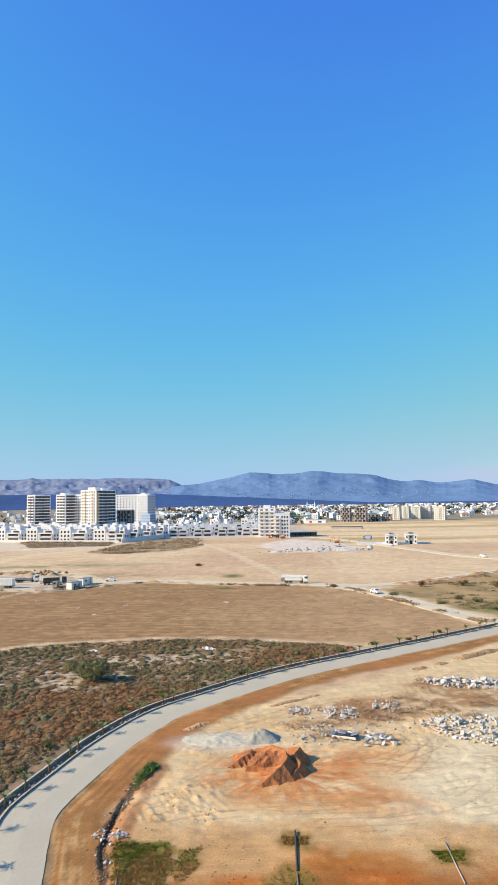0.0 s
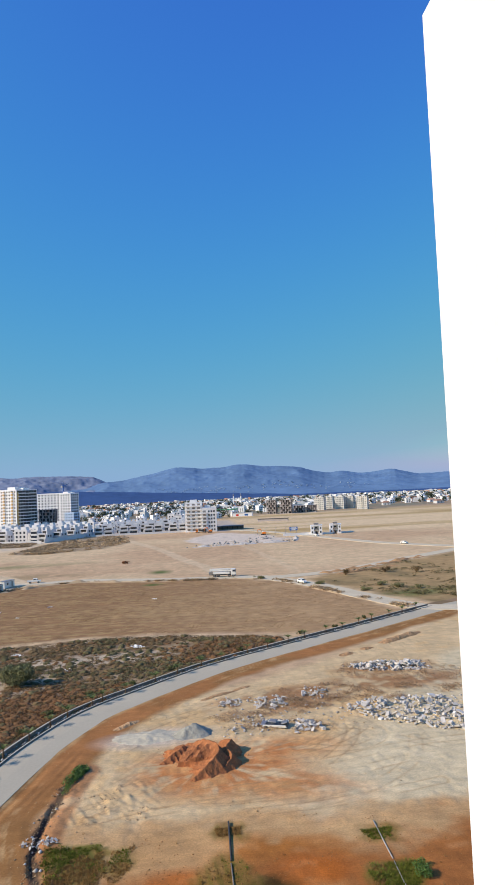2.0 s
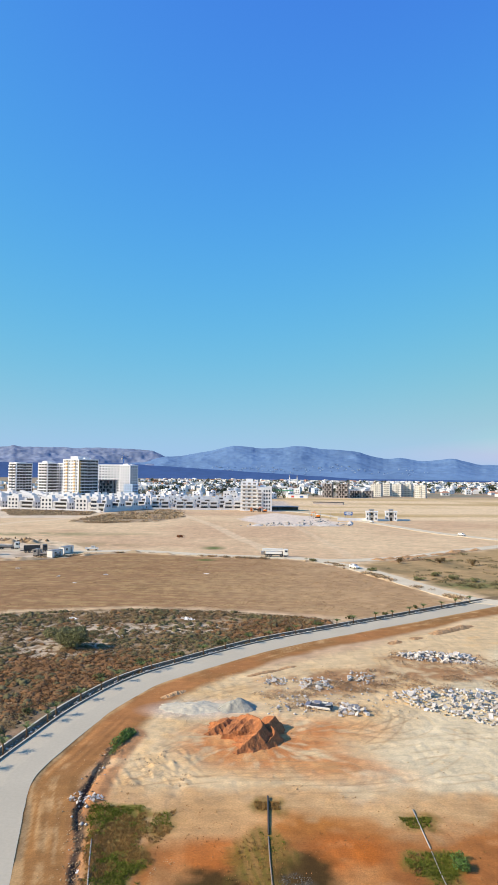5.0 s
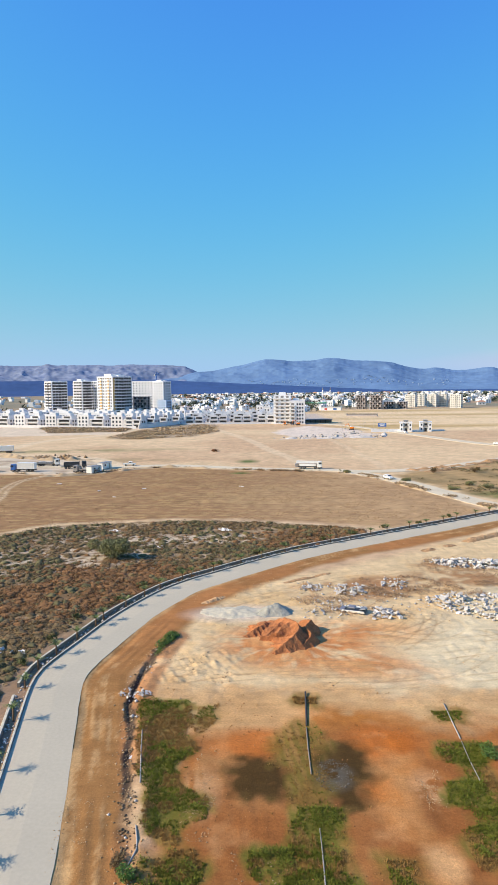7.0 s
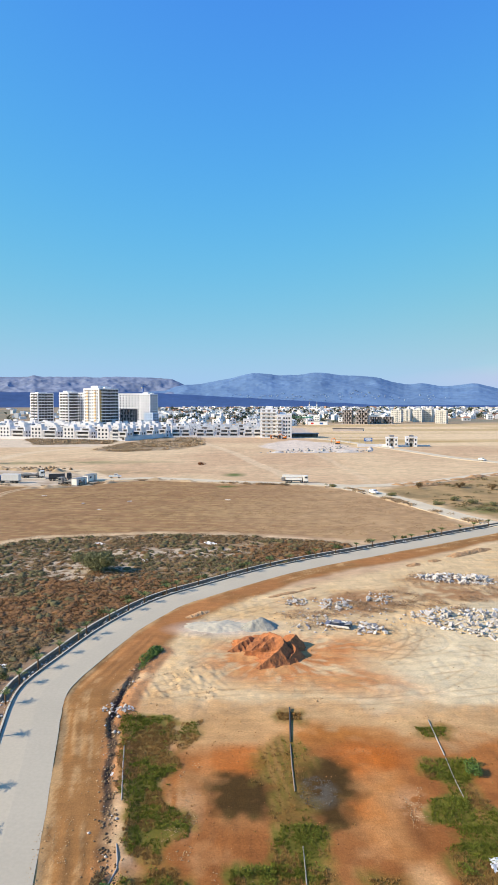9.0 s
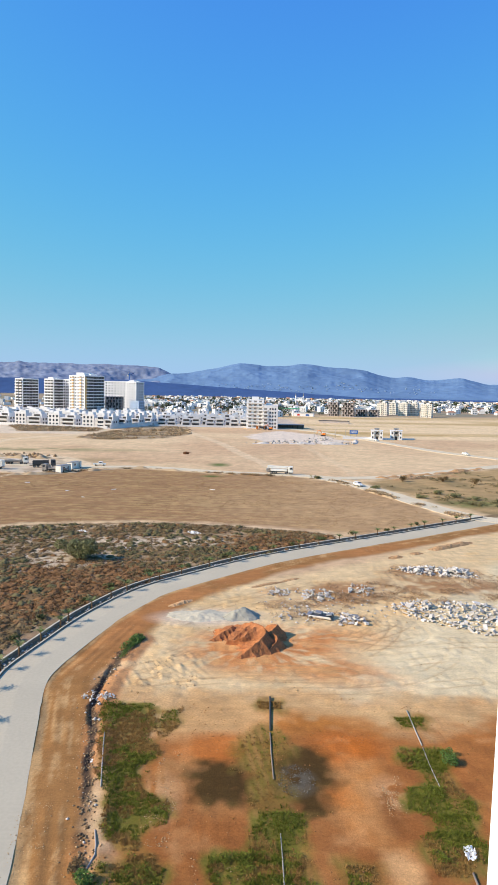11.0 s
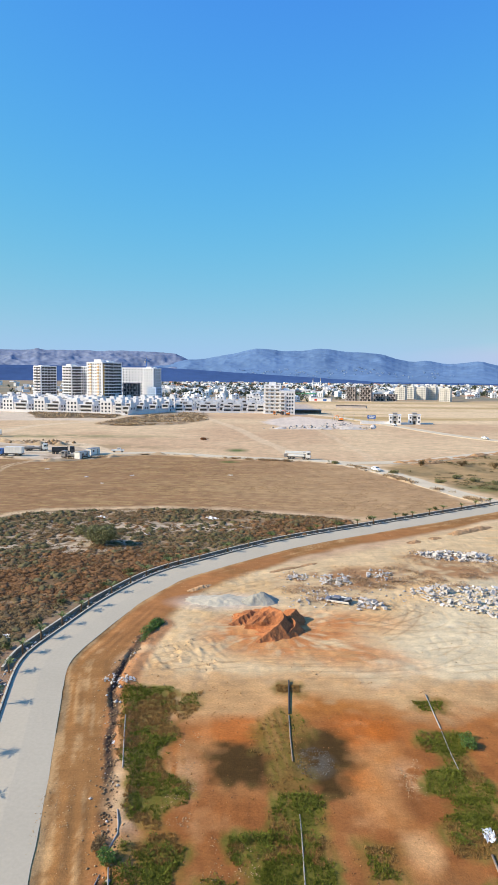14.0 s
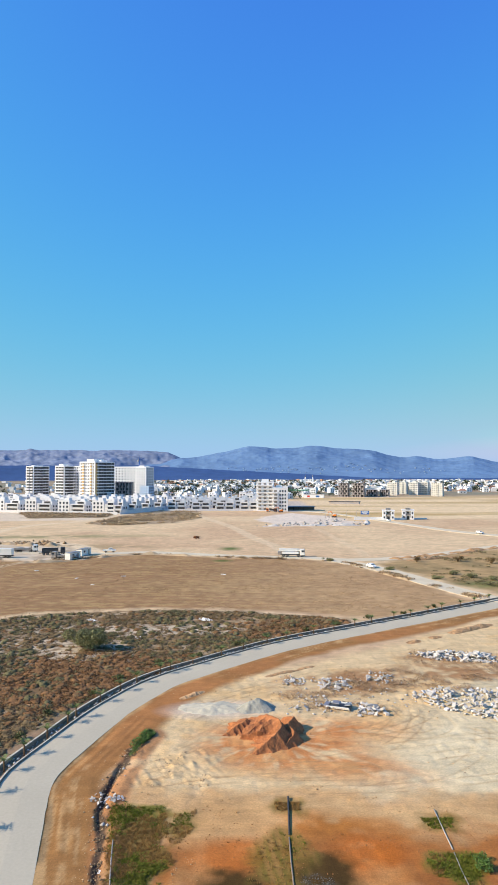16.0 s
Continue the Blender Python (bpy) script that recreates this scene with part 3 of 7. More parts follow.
def land_colour(x, y):
    n1, n2, n3 = fbm(x, y, 60, 40), fbm(x, y, 9, 50), fbm(x, y, 2.0, 60, 2)
    streak = fbm(x * 0.25, y, 6, 70)
    col = np.zeros(x.shape + (3,))

    def lay(colour, k, other=None, mixer=None):
        c = np.array(colour)
        if other is not None:
            c = c + (np.array(other) - c) * np.clip(mixer, 0, 1)[..., None]
        k = np.clip(k, 0, 1)[..., None]
        col[:] = col * (1 - k) + c * k

    one = np.ones(x.shape)
    far = np.hypot(x, y)
    lay((0.59, 0.46, 0.295), one, (0.50, 0.36, 0.23), (n1 - 0.42) * 3.5 + (streak - 0.5) * 0.5)
    lay((0.64, 0.51, 0.33), soft(x - 60, 30) * soft(y - 470, 20) * soft(900 - y, 60), (0.42, 0.31, 0.15), (fbm(x * 0.2, y, 40, 77) - 0.4) * 4)
    lay((0.20, 0.20, 0.15), soft(y - 960 + 80 * n1, 40), (0.36, 0.27, 0.18), (fbm(x, y, 120, 41) - 0.42) * 5)
    # stubble field, scrub and the site
    lay((0.285, 0.178, 0.095), soft(inside(x, y, FIELD) + (n2 - 0.5) * 5, 3), (0.34, 0.235, 0.12), (streak - 0.42) * 2 + (n1 - 0.5) * 2 + (n3 - 0.5) * 2.5 + 0.7 * np.sin(y * 1.7 + x * 0.12 + 6 * n2))
    lay((0.415, 0.29, 0.168), soft(inside(x, y, FIELD) + (n2 - 0.5) * 5, 3) * soft(x - 8 + 30 * (n1 - 0.5), 60) * 0.8 * (0.7 + 0.6 * (streak - 0.3)))
    lay((0.20, 0.135, 0.075), soft(inside(x, y, SCRUB) + (n2 - 0.5) * 6, 3), (0.32, 0.245, 0.155), (n2 - 0.45) * 3 + (n3 - 0.5) * 2.5)
    pale = pale_scrub(x, y)
    lay((0.50, 0.425, 0.315), np.clip(pale, 0, 1) * soft(inside(x, y, SCRUB) - 2, 3))
    lay((0.30, 0.145, 0.065), blob(x, y, -30, 105, 20, 9, 20) * 0.8 * soft(n2 - 0.42, 0.2))
    east = soft(inside(x, y, [(46, 238), (60, 252), (100, 280), (190, 340), (220, 200), (90, 176), (72, 176), (62, 195)]) + (n2 - 0.5) * 6, 4)
    lay((0.37, 0.265, 0.14), east, (0.25, 0.19, 0.10), (n2 - 0.45) * 4)
    lay((0.13, 0.15, 0.055), blob(x, y, 72, 196, 20, 7, 20) * soft(n3 - 0.42, 0.2) * 0.8 * east)
    lay((0.54, 0.47, 0.36), soft(inside(x, y, YARD) + (n2 - 0.5) * 8, 5), (0.36, 0.29, 0.21), (n2 - 0.5) * 4)
    lay((0.60, 0.53, 0.42), soft(inside(x, y, DUSTY_LAND) + (n2 - 0.5) * 14, 10) * 0.75)
    for w in SPOIL_LAND:
        lay((0.33, 0.265, 0.18), soft(inside(x, y, w) + (n2 - 0.5) * 14, 6), (0.40, 0.32, 0.22), (n3 - 0.5) * 5)
    lay((0.27, 0.22, 0.12), blob(x, y, -60, 298, 26, 10) * soft(n2 - 0.40, 0.2) * 0.6)
    lay((0.62, 0.55, 0.46), soft(inside(x, y, GRAVEL_LOT) + (n2 - 0.5) * 12, 6))
    lay((0.47, 0.41, 0.34), soft(inside(x, y, [(-320, 640), (-250, 612), (-178, 590), (-104, 524), (-72, 580), (12, 574), (40, 560), (60, 640), (60, 760), (-320, 800)]) + (n2 - 0.5) * 6, 8))
    lay((0.15, 0.17, 0.07), blob(x, y, -105, 345, 60, 10, 4) * soft(n2 - 0.44, 0.2) * 0.7)
    lay((0.07, 0.12, 0.03), np.maximum(blob(x, y, -8, 288, 5, 7), blob(x, y, -10, 249, 4, 3)) * 0.9)
    # beside the main road
    d_road, side, along = near_line(x, y, ROAD, 40.0)
    off = d_road * side
    site = soft(inside(x, y, SITE) + (n2 - 0.5) * 4, 3)
    lay((0.585, 0.455, 0.275), site, (0.55, 0.40, 0.22), (n2 - 0.48) * 4 + (n3 - 0.5) * 2.5)
    lay((0.60, 0.525, 0.355), site * soft(inside(x, y, [(12, 70), (45, 68), (80, 90), (80, 140), (50, 125), (24, 90)]) + (n2 - 0.5) * 8, 5) * 0.85)
    ruts = 0.6 * fbm(off * 2.6, along * 190 * 0.05, 1.0, 95, 3) + 0.4 * fbm(off * 1.2, along * 190 * 0.5, 1.0, 96, 3)
    lay((0.275, 0.148, 0.062), soft(off - 2.3, 0.6) * soft(8.6 + 3 * (n2 - 0.5) - off, 2) * soft(along - 0.02, 0.02), (0.43, 0.285, 0.145), (ruts - 0.47) * 5 + (n3 - 0.5) * 1.2 + (4.4 - off) * 0.42)
    lay((0.33, 0.16, 0.068), soft(off - 3.4, 1.0) * soft(8.0 - off, 2) * soft(along - 0.3, 0.1) * soft(0.72 - along, 0.1) * soft(n2 - 0.40, 0.2))
    lay((0.30, 0.21, 0.14), soft(-off - 2.7, 0.4) * soft(6.2 + off, 1), (0.20, 0.15, 0.09), (n2 - 0.45) * 4)
    # red ground below
    fine = fbm(x, y, 0.9, 153, 2)
    torn = (n2 - 0.5) * 2.0 + (n3 - 0.5) * 2.2 + (fine - 0.5) * 1.2
    furrow = fbm(x * 2.2 + 0.35 * y, y * 0.16, 1.0, 171, 3)
    pit = soft(inside(x, y, RED_PIT) + (n2 - 0.5) * 7 + (n3 - 0.5) * 3, 4)
    lay((0.315, 0.135, 0.050), pit, (0.325, 0.17, 0.074), (fbm(x, y, 9, 90) - 0.5) * 5 + (furrow - 0.5) * 1.5)
    lay((0.55, 0.385, 0.205), pit * soft(y - 64 - 13 * (n2 - 0.5) - 5 * (n3 - 0.5) + 2 * blob(x, y, 9, 62, 6), 6) * 0.85)
    lay((0.235, 0.115, 0.048), pit * soft(42 - y + 8 * (n2 - 0.5), 6) * 0.6)
    lay((0.36, 0.155, 0.05), pit * blob(x, y, 7.6, 62.6, 7, 3.2, -6) * 1.1 * soft(n2 + 0.4 * (n3 - 0.5) - 0.36, 0.25))
    lay((0.235, 0.095, 0.036), pit * soft(n2 + 0.2 * (furrow - 0.5) - 0.53, 0.14) * 0.7 * soft(62 - y, 5))
    lay((0.50, 0.315, 0.155), soft(inside(x, y, POCKET) + torn, 2.6) * 0.9)
    lay((0.40, 0.14, 0.044), np.clip(pit * np.maximum(blob(x, y, -1.6, 58.4, 4.6, 2.6), np.maximum(blob(x, y, 10.6, 58.4, 3.6, 3.4), blob(x, y, 9.4, 50.6, 1.8, 2.6))) * 1.4 * soft(n2 - 0.34, 0.3), 0, 0.9))
    lay((0.50, 0.265, 0.115), pit * soft(inside(x, y, STREAK) + torn * 0.7, 2.2) * 0.85, (0.44, 0.205, 0.078), (n3 - 0.4) * 3)
    lay((0.46, 0.155, 0.045), pit * blob(x, y, 11.9, 58.6, 1.4, 1.8) * 1.2)
    lay((0.52, 0.325, 0.165), pit * soft(blob(x, y, 12.2, 42.8, 1.5, 2.4, 14) + torn * 0.35 - 0.55, 0.8) * 0.75)
    lay((0.50, 0.30, 0.16), pit * blob(x, y, 13.2, 51.5, 1.6, 2.6) * soft(fine - 0.46, 0.12) * 0.8)
    lay((0.48, 0.30, 0.16), pit * blob(x, y, -5.6, 50.6, 1.6, 3.4) * soft(furrow - 0.5, 0.12) * 0.7)
    fan = fbm(np.arctan2(y - 84, x - 3) * 9, np.hypot(x - 3, y - 84) * 0.22, 1.0, 152, 3)
    apron = np.maximum(blob(x, y, 4, 82, 10, 8) * 1.5, np.maximum(blob(x, y, 9, 77, 11, 4.5, -22), blob(x, y, 10, 86, 10, 4.5)) * 1.0)
    lay((0.47, 0.195, 0.075), np.clip(apron * soft(0.6 * fan + 0.4 * n3 - 0.40, 0.22), 0, 0.88), (0.50, 0.27, 0.12), (n3 - 0.45) * 3)
    for cx, cy, rx, ry in ((13, 104, 9, 5), (36, 111, 12, 5), (19, 108, 6, 4), (36, 119.5, 9, 3)):
        lay((0.29, 0.165, 0.085), np.clip(blob(x, y, cx, cy, rx, ry) * 1.3, 0, 0.9) * soft(0.5 * n3 + 0.5 * n2 - 0.45, 0.14))
    lay((0.52, 0.47, 0.40), blob(x, y, -4, 93.5, 7.5, 3.4, 4) * soft(n2 - 0.30, 0.2))
    for w in BURNT:
        lay((0.046, 0.030, 0.010), soft(inside(x, y, w) + torn * 1.1 + 0.3, 1.5) * 0.93, (0.085, 0.058, 0.02), (n3 - 0.5) * 3)
    lay((0.10, 0.09, 0.07), blob(x, y, 5.4, 53.3, 1.7, 2.1) * 1.2 * soft(fine - 0.40, 0.2))
    row = 0.5 + 0.5 * np.sin((x + 0.16 * y + 0.8 * n2) * 7.5)
    for w in OLIVE:
        lay((0.15, 0.118, 0.032), soft(inside(x, y, w) + torn * 0.8 + 0.4, 1.3) * 0.9 * (0.7 + 0.3 * soft(n3 - 0.42, 0.2)), (0.24, 0.15, 0.055), (row - 0.5) * 1.2 + (n3 - 0.5) * 3)
    for w in WEEDS:
        lay((0.115, 0.118, 0.026), soft(inside(x, y, w) + torn * 0.7 + 0.3, 0.9) * 0.92, (0.20, 0.135, 0.045), (fbm(x, y, 4, 154) - 0.47) * 5 + (row - 0.5) * 0.9 + (n3 - 0.5) * 2.5)
    dd, ds, _ = near_line(x, y, DITCH, 12.0)
    lay((0.42, 0.20, 0.09), soft(1.6 - np.abs(dd * ds - 1.2), 0.8) * soft(n2 - 0.35, 0.2) * 0.8)
    # shade in the ditch bottom, painted as a ragged near-black line
    lay((0.055, 0.044, 0.034), soft(0.42 - np.abs(dd * ds - 0.25 - (n3 - 0.5) * 1.0), 0.25) * 0.9 * soft(n2 - 0.26, 0.1) * soft(y - 46, 8))
    lay((0.014, 0.013, 0.013), soft(0.72 - np.abs(dd * ds - 0.75), 0.2) * soft(39.6 - y, 0.8))
    for line, half, k in ((FIELD_TRACK, 1.5, 0.75), (FAR_TRACK, 3.0, 0.6), (FAR_TRACK_B, 2.0, 0.35), (VILLA_TRACK, 4.0, 0.8), (YARD_TRACK, 4.5, 0.9), (RUT_TRACK, 1.95, 0.9)):
        d, _, _ = near_line(x, y, line, 20.0)
        wheel = np.clip(1 - np.abs(d - half * 0.55) / (half * 0.42), 0, 1) if half < 2 else soft(half - d + (n3 - 0.5) * 1.5, 1.0)
        lay((0.62, 0.51, 0.35), wheel * k)
    for knots, k in TYRE_TRACKS:
        d, _, _ = near_line(x, y, curve(knots, 1.5), 4.0)
        pair = np.clip(1 - np.abs(d - 0.85) / 0.26, 0, 1) * k * soft(fbm(x, y, 5, 172, 2) - 0.42, 0.2)
        lay((0.33, 0.215, 0.115), pair * (0.4 + 0.7 * n3))
    grain = 0.86 + 0.28 * n3
    return warm(col * grain[..., None])


def steps(*spans):
    out = []
    for a, b, s in spans:
        out += list(np.arange(a, b, s))
    return np.array(out)


LAND = {}


def on_land(x, y):
    """Height of the ground sheet itself at places."""
    x, y = np.asarray(x, float), np.asarray(y, float)
    xs, ys, z = LAND["xs"], LAND["ys"], LAND["z"]
    i = np.clip(np.searchsorted(xs, x) - 1, 0, len(xs) - 2)
    j = np.clip(np.searchsorted(ys, y) - 1, 0, len(ys) - 2)
    u, v = (x - xs[i]) / (xs[i + 1] - xs[i]), (y - ys[j]) / (ys[j + 1] - ys[j])
    return (z[j, i] * (1 - u) + z[j, i + 1] * u) * (1 - v) + (z[j + 1, i] * (1 - u) + z[j + 1, i + 1] * u) * v


def build_ground():
    r = 1.22 ** np.arange(1, 15)
    xs = np.concatenate([-(300 * r)[::-1], steps((-300, -100, 2.4), (-100, -60, 0.9), (-60, -32, 0.6), (-32, 52, 0.21), (52, 80, 0.7), (80, 302, 2.4)), 300 * r])
    ys = np.concatenate([-(30 * 1.6 ** np.arange(1, 11))[::-1], steps((-30, 30, 4), (30, 110, 0.21), (110, 180, 0.55), (180, 300, 1.1), (300, 650, 2.5)), 650 * 1.05 ** np.arange(0, 42)])
    gx, gy = np.meshgrid(xs, ys)
    z = land_height(gx, gy)
    nx, ny = len(xs), len(ys)
    verts = np.stack([gx, gy, z], -1).reshape(-1, 3)
    i = (np.arange(ny - 1)[:, None] * nx + np.arange(nx - 1)[None, :]).ravel()
    faces = np.stack([i, i + 1, i + 1 + nx, i + nx], -1)
    me = bpy.data.meshes.new("ground")
    me.vertices.add(len(verts))
    me.vertices.foreach_set("co", verts.ravel())
    me.loops.add(faces.size)
    me.loops.foreach_set("vertex_index", faces.ravel().astype(np.int32))
    me.polygons.add(len(faces))
    me.polygons.foreach_set("loop_start", (np.arange(len(faces)) * 4).astype(np.int32))
    me.update(calc_edges=True)
    rgb = land_colour(gx, gy).reshape(-1, 3)
    at = me.color_attributes.new("soil", "FLOAT_COLOR", "POINT")
    at.data.foreach_set("color", np.concatenate([rgb, np.ones((len(rgb), 1))], 1).astype(np.float32).ravel())
    me.materials.append(M_SOIL)
    me.shade_smooth()
    LAND.update(xs=xs, ys=ys, z=z)
    tagged(new("ground", me), "dry earth plain with fields, scrub and red soil", "ground", kind="structure")


build_ground()


def ribbon(name, line, half, z, material, label, ragged=0.0, category="road", crown=0.0, lo=-0.25):
    """A strip of road along a line, with a skirt at its edges."""
    line = np.asarray(line)
    tang = np.gradient(line, axis=0)
    tang /= np.linalg.norm(tang, axis=1)[:, None]
    right = np.stack([tang[:, 1], -tang[:, 0]], 1)
    v, f = [], []
    cols = (-1.0, -1.0, -0.5, 0.0, 0.5, 1.0, 1.0)
    for i, p in enumerate(line):
        wob = 1 + ragged * (fbm(np.array([p[0]]), np.array([p[1]]), 5, 99)[0] - 0.5)
        wob2 = 1 + ragged * (fbm(np.array([p[0]]), np.array([p[1]]), 5, 199)[0] - 0.5)
        for k, c in enumerate(cols):
            q = p + right[i] * c * half * (wob if c > 0 else wob2)
            v.append((q[0], q[1], lo if k in (0, 6) else z + crown * (1 - abs(c))))
    n = len(cols)
    for i in range(len(line) - 1):
        for k in range(n - 1):
            a = i * n + k
            f.append((a, a + 1, a + 1 + n, a + n))
    ob = new(name, mesh_from(name, v, f, material, False))
    return tagged(ob, label, category, kind="structure")


def low_wall(name, line, offset, width, z0, z1, material, label):
    """A low wall that follows a line at a distance to its left."""
    line = np.asarray(line)
    tang = np.gradient(line, axis=0)
    tang /= np.linalg.norm(tang, axis=1)[:, None]
    left = np.stack([-tang[:, 1], tang[:, 0]], 1)
    v, f = [], []
    for i, p in enumerate(line):
        for o, z in ((0, z0), (0, z1 - 0.03), (0.03, z1), (width - 0.03, z1), (width, z1 - 0.03), (width, z0)):
            q = p + left[i] * (offset + o)
            v.append((q[0], q[1], z))
    for i in range(len(line) - 1):
        for k in range(6):
            a, b = i * 6 + k, i * 6 + (k + 1) % 6
            f.append((a, b, b + 6, a + 6))
    f += [(0, 1, 2, 3, 4, 5), tuple(len(v) - 1 - k for k in range(6))]
    me = mesh_from(name, v, f, material)
    me.materials.append(M_KERB_SHADED)
    # upright faces get the painted shade, the top keeps the pale concrete
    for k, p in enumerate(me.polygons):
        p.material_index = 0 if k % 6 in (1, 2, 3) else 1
    return tagged(new(name, me), label, "wall", kind="structure")


ribbon("road", curve([tuple(p) for p in ROAD[::3]] + [tuple(ROAD[-1])], 0.8), ROAD_W / 2, 0.006, M_ROAD, "pale dusty surfaced road curving past the site", 0.12, crown=0.06)
ribbon("gravel_road", MID_ROAD, 3.6, 0.10, M_GRAVEL_ROAD, "pale gravel road across the fields", 0.3)
ribbon("branch_road", BRANCH, 3.6, 0.13, M_GRAVEL_ROAD, "pale gravel branch road meeting the paved road", 0.3)
ribbon("upper_road", UPPER_ROAD, 4.0, 0.16, M_GRAVEL_ROAD, "distant pale road beside two white gatehouses", 0.2)
WALLED = ROAD[:-6]
BREAK = int(np.argmin(np.abs(ROAD[:, 1] - 71.0)))
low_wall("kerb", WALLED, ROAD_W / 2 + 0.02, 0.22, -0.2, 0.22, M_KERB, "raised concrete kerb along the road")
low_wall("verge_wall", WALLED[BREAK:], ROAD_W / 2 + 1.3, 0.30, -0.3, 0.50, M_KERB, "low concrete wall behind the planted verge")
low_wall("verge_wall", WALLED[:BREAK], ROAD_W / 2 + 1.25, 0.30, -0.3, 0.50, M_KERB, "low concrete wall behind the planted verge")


# ---- far distance ----
def range_mesh(name, near, far, a0, a1, rise, material, seed, label, rough_amp=0.06, relief=0.5):
    """Hills between two distances: rise gives the skyline in degrees for headings in degrees."""
    deg = np.arange(a0, a1, 0.09)
    az = np.radians(deg)
    prof = rise(deg) + (fbm(deg, deg * 0, 1.1, seed) - 0.5) * rough_amp * 2
    rows = 70
    s = np.linspace(0, 1, rows)[:, None]
    d = near + (far - near) * s
    gx, gy = np.sin(az)[None] * d, np.cos(az)[None] * d
    top = np.maximum(EYE_Z + np.tan(np.radians(prof)) * far, 2)[None]
    ridge = 1 - np.abs(2 * fbm(gx, gy, 330, seed + 3, 5) - 1) * 2
    z = top * s ** 1.15 * (1 - relief * (1 - s) ** 0.6 * (0.55 - 0.9 * ridge) * s ** 0.3)
    z = np.minimum(z, top * (0.25 + 0.75 * s))
    v = np.stack([gx, gy, z], -1).reshape(-1, 3)
    n = len(az)
    i = (np.arange(rows - 1)[:, None] * n + np.arange(n - 1)[None, :]).ravel()
    ob = new(name, fast_mesh(name, v, np.stack([i, i + 1, i + 1 + n, i + n], -1), material))
    tagged(ob, label, "mountains", kind="structure")
    return v.reshape(rows, n, 3)


def hills(base, *peaks):
    return lambda a: base + sum(h * np.exp(-((a - c) / w) ** 2) for c, h, w in peaks)


# haze over these backdrops is painted: it sits in their bluish materials
range_mesh("backdrop_cliffs", 3850, 4650, -75, 0, lambda a: 1.93 + 0.10 * np.exp(-((a + 18.4) / 0.3) ** 2) - 0.42 * (1 + np.tanh((a + 6.2) / 1.0)) - 0.45 * (1 + np.tanh((a + 4.2) / 1.2)), M_CLIFF_HAZE, 5, "hazy pale cliffs of a far mountain range", 0.11, 0.8)
hill_places = range_mesh("backdrop_mountains", 3600, 4500, -12, 75, hills(0.85, (-6.0, 0.38, 1.5), (-3.6, 0.52, 1.5), (-1.8, 0.64, 1.5), (0.0, 1.07, 1.5), (1.8, 0.91, 1.5), (3.6, 0.80, 1.5), (5.4, 1.07, 1.5), (7.2, 0.87, 1.5), (9.0, 0.80, 1.5), (10.8, 0.72, 1.5), (12.6, 0.28, 1.5), (14.6, 0.42, 1.5), (16.6, 0.10, 1.5), (18.5, 0.43, 1.5)), M_RANGE_HAZE, 6, "hazy blue mountain range on the horizon", 0.07, 0.36)
range_mesh("backdrop_lowland", 3150, 3450, -75, 30, lambda a: np.clip(0.42 - 0.055 * (a + 5), -0.45, 0.66), M_LOWLAND_HAZE, 7, "dark blue hazy lowland before the mountains", 0.03, 0.2)
rng = np.random.RandomState(12)
hamlets = []
for centre, low, count, wide in ((150, 24, 34, 16), (190, 20, 30, 22), (235, 28, 14, 12), (262, 22, 26, 24), (300, 32, 12, 8), (120, 22, 12, 10)):
    for _ in range(count):
        c, r = int(np.clip(rng.normal(centre, wide), 60, 700)), int(np.clip(rng.normal(low, 4), 12, 60))
        hx, hy, hz = hill_places[r, c]
        hamlets.append((hx, hy, hz + 2, rng.uniform(3, 8), 8, rng.uniform(1.5, 3.0), rng.uniform(-30, 30)))
tagged(new("hill_hamlets", mesh_from("hill_hamlets", *boxes(hamlets), M_HAMLET_HAZE)), "tiny pale haze-tinted villages on the far hillsides", "houses", kind="stuff")

# ---- the building the camera looks out from ----
box_part("wall_east", [(0.15, -0.06, -12.76, 0.30, 3.87, 28.44)], M_PLASTER, None, pose(0.80, 0, 33.0, 0, 0.55, 0))
wall_east = bpy.data.objects["wall_east"]
tagged(wall_east, "sunlit white plastered side wall of the balcony", "wall", kind="structure")
box_part("floor", [(-1.6, -0.6, 31.3, 4.75, 2.6, 0.22)], M_KERB)
tagged(bpy.data.objects["floor"], "concrete balcony floor slab", "floor", kind="structure")
box_part("wall_south", [(-1.0, -2.15, 18.0, 6.5, 0.3, 36.6)], M_PLASTER)
tagged(bpy.data.objects["wall_south"], "white plastered rear wall of the balcony", "wall", kind="structure")


def rnd(a, b):
    return random.uniform(a, b)


def lay_z(x, y):
    return float(on_land(np.array([x]), np.array([y]))[0])


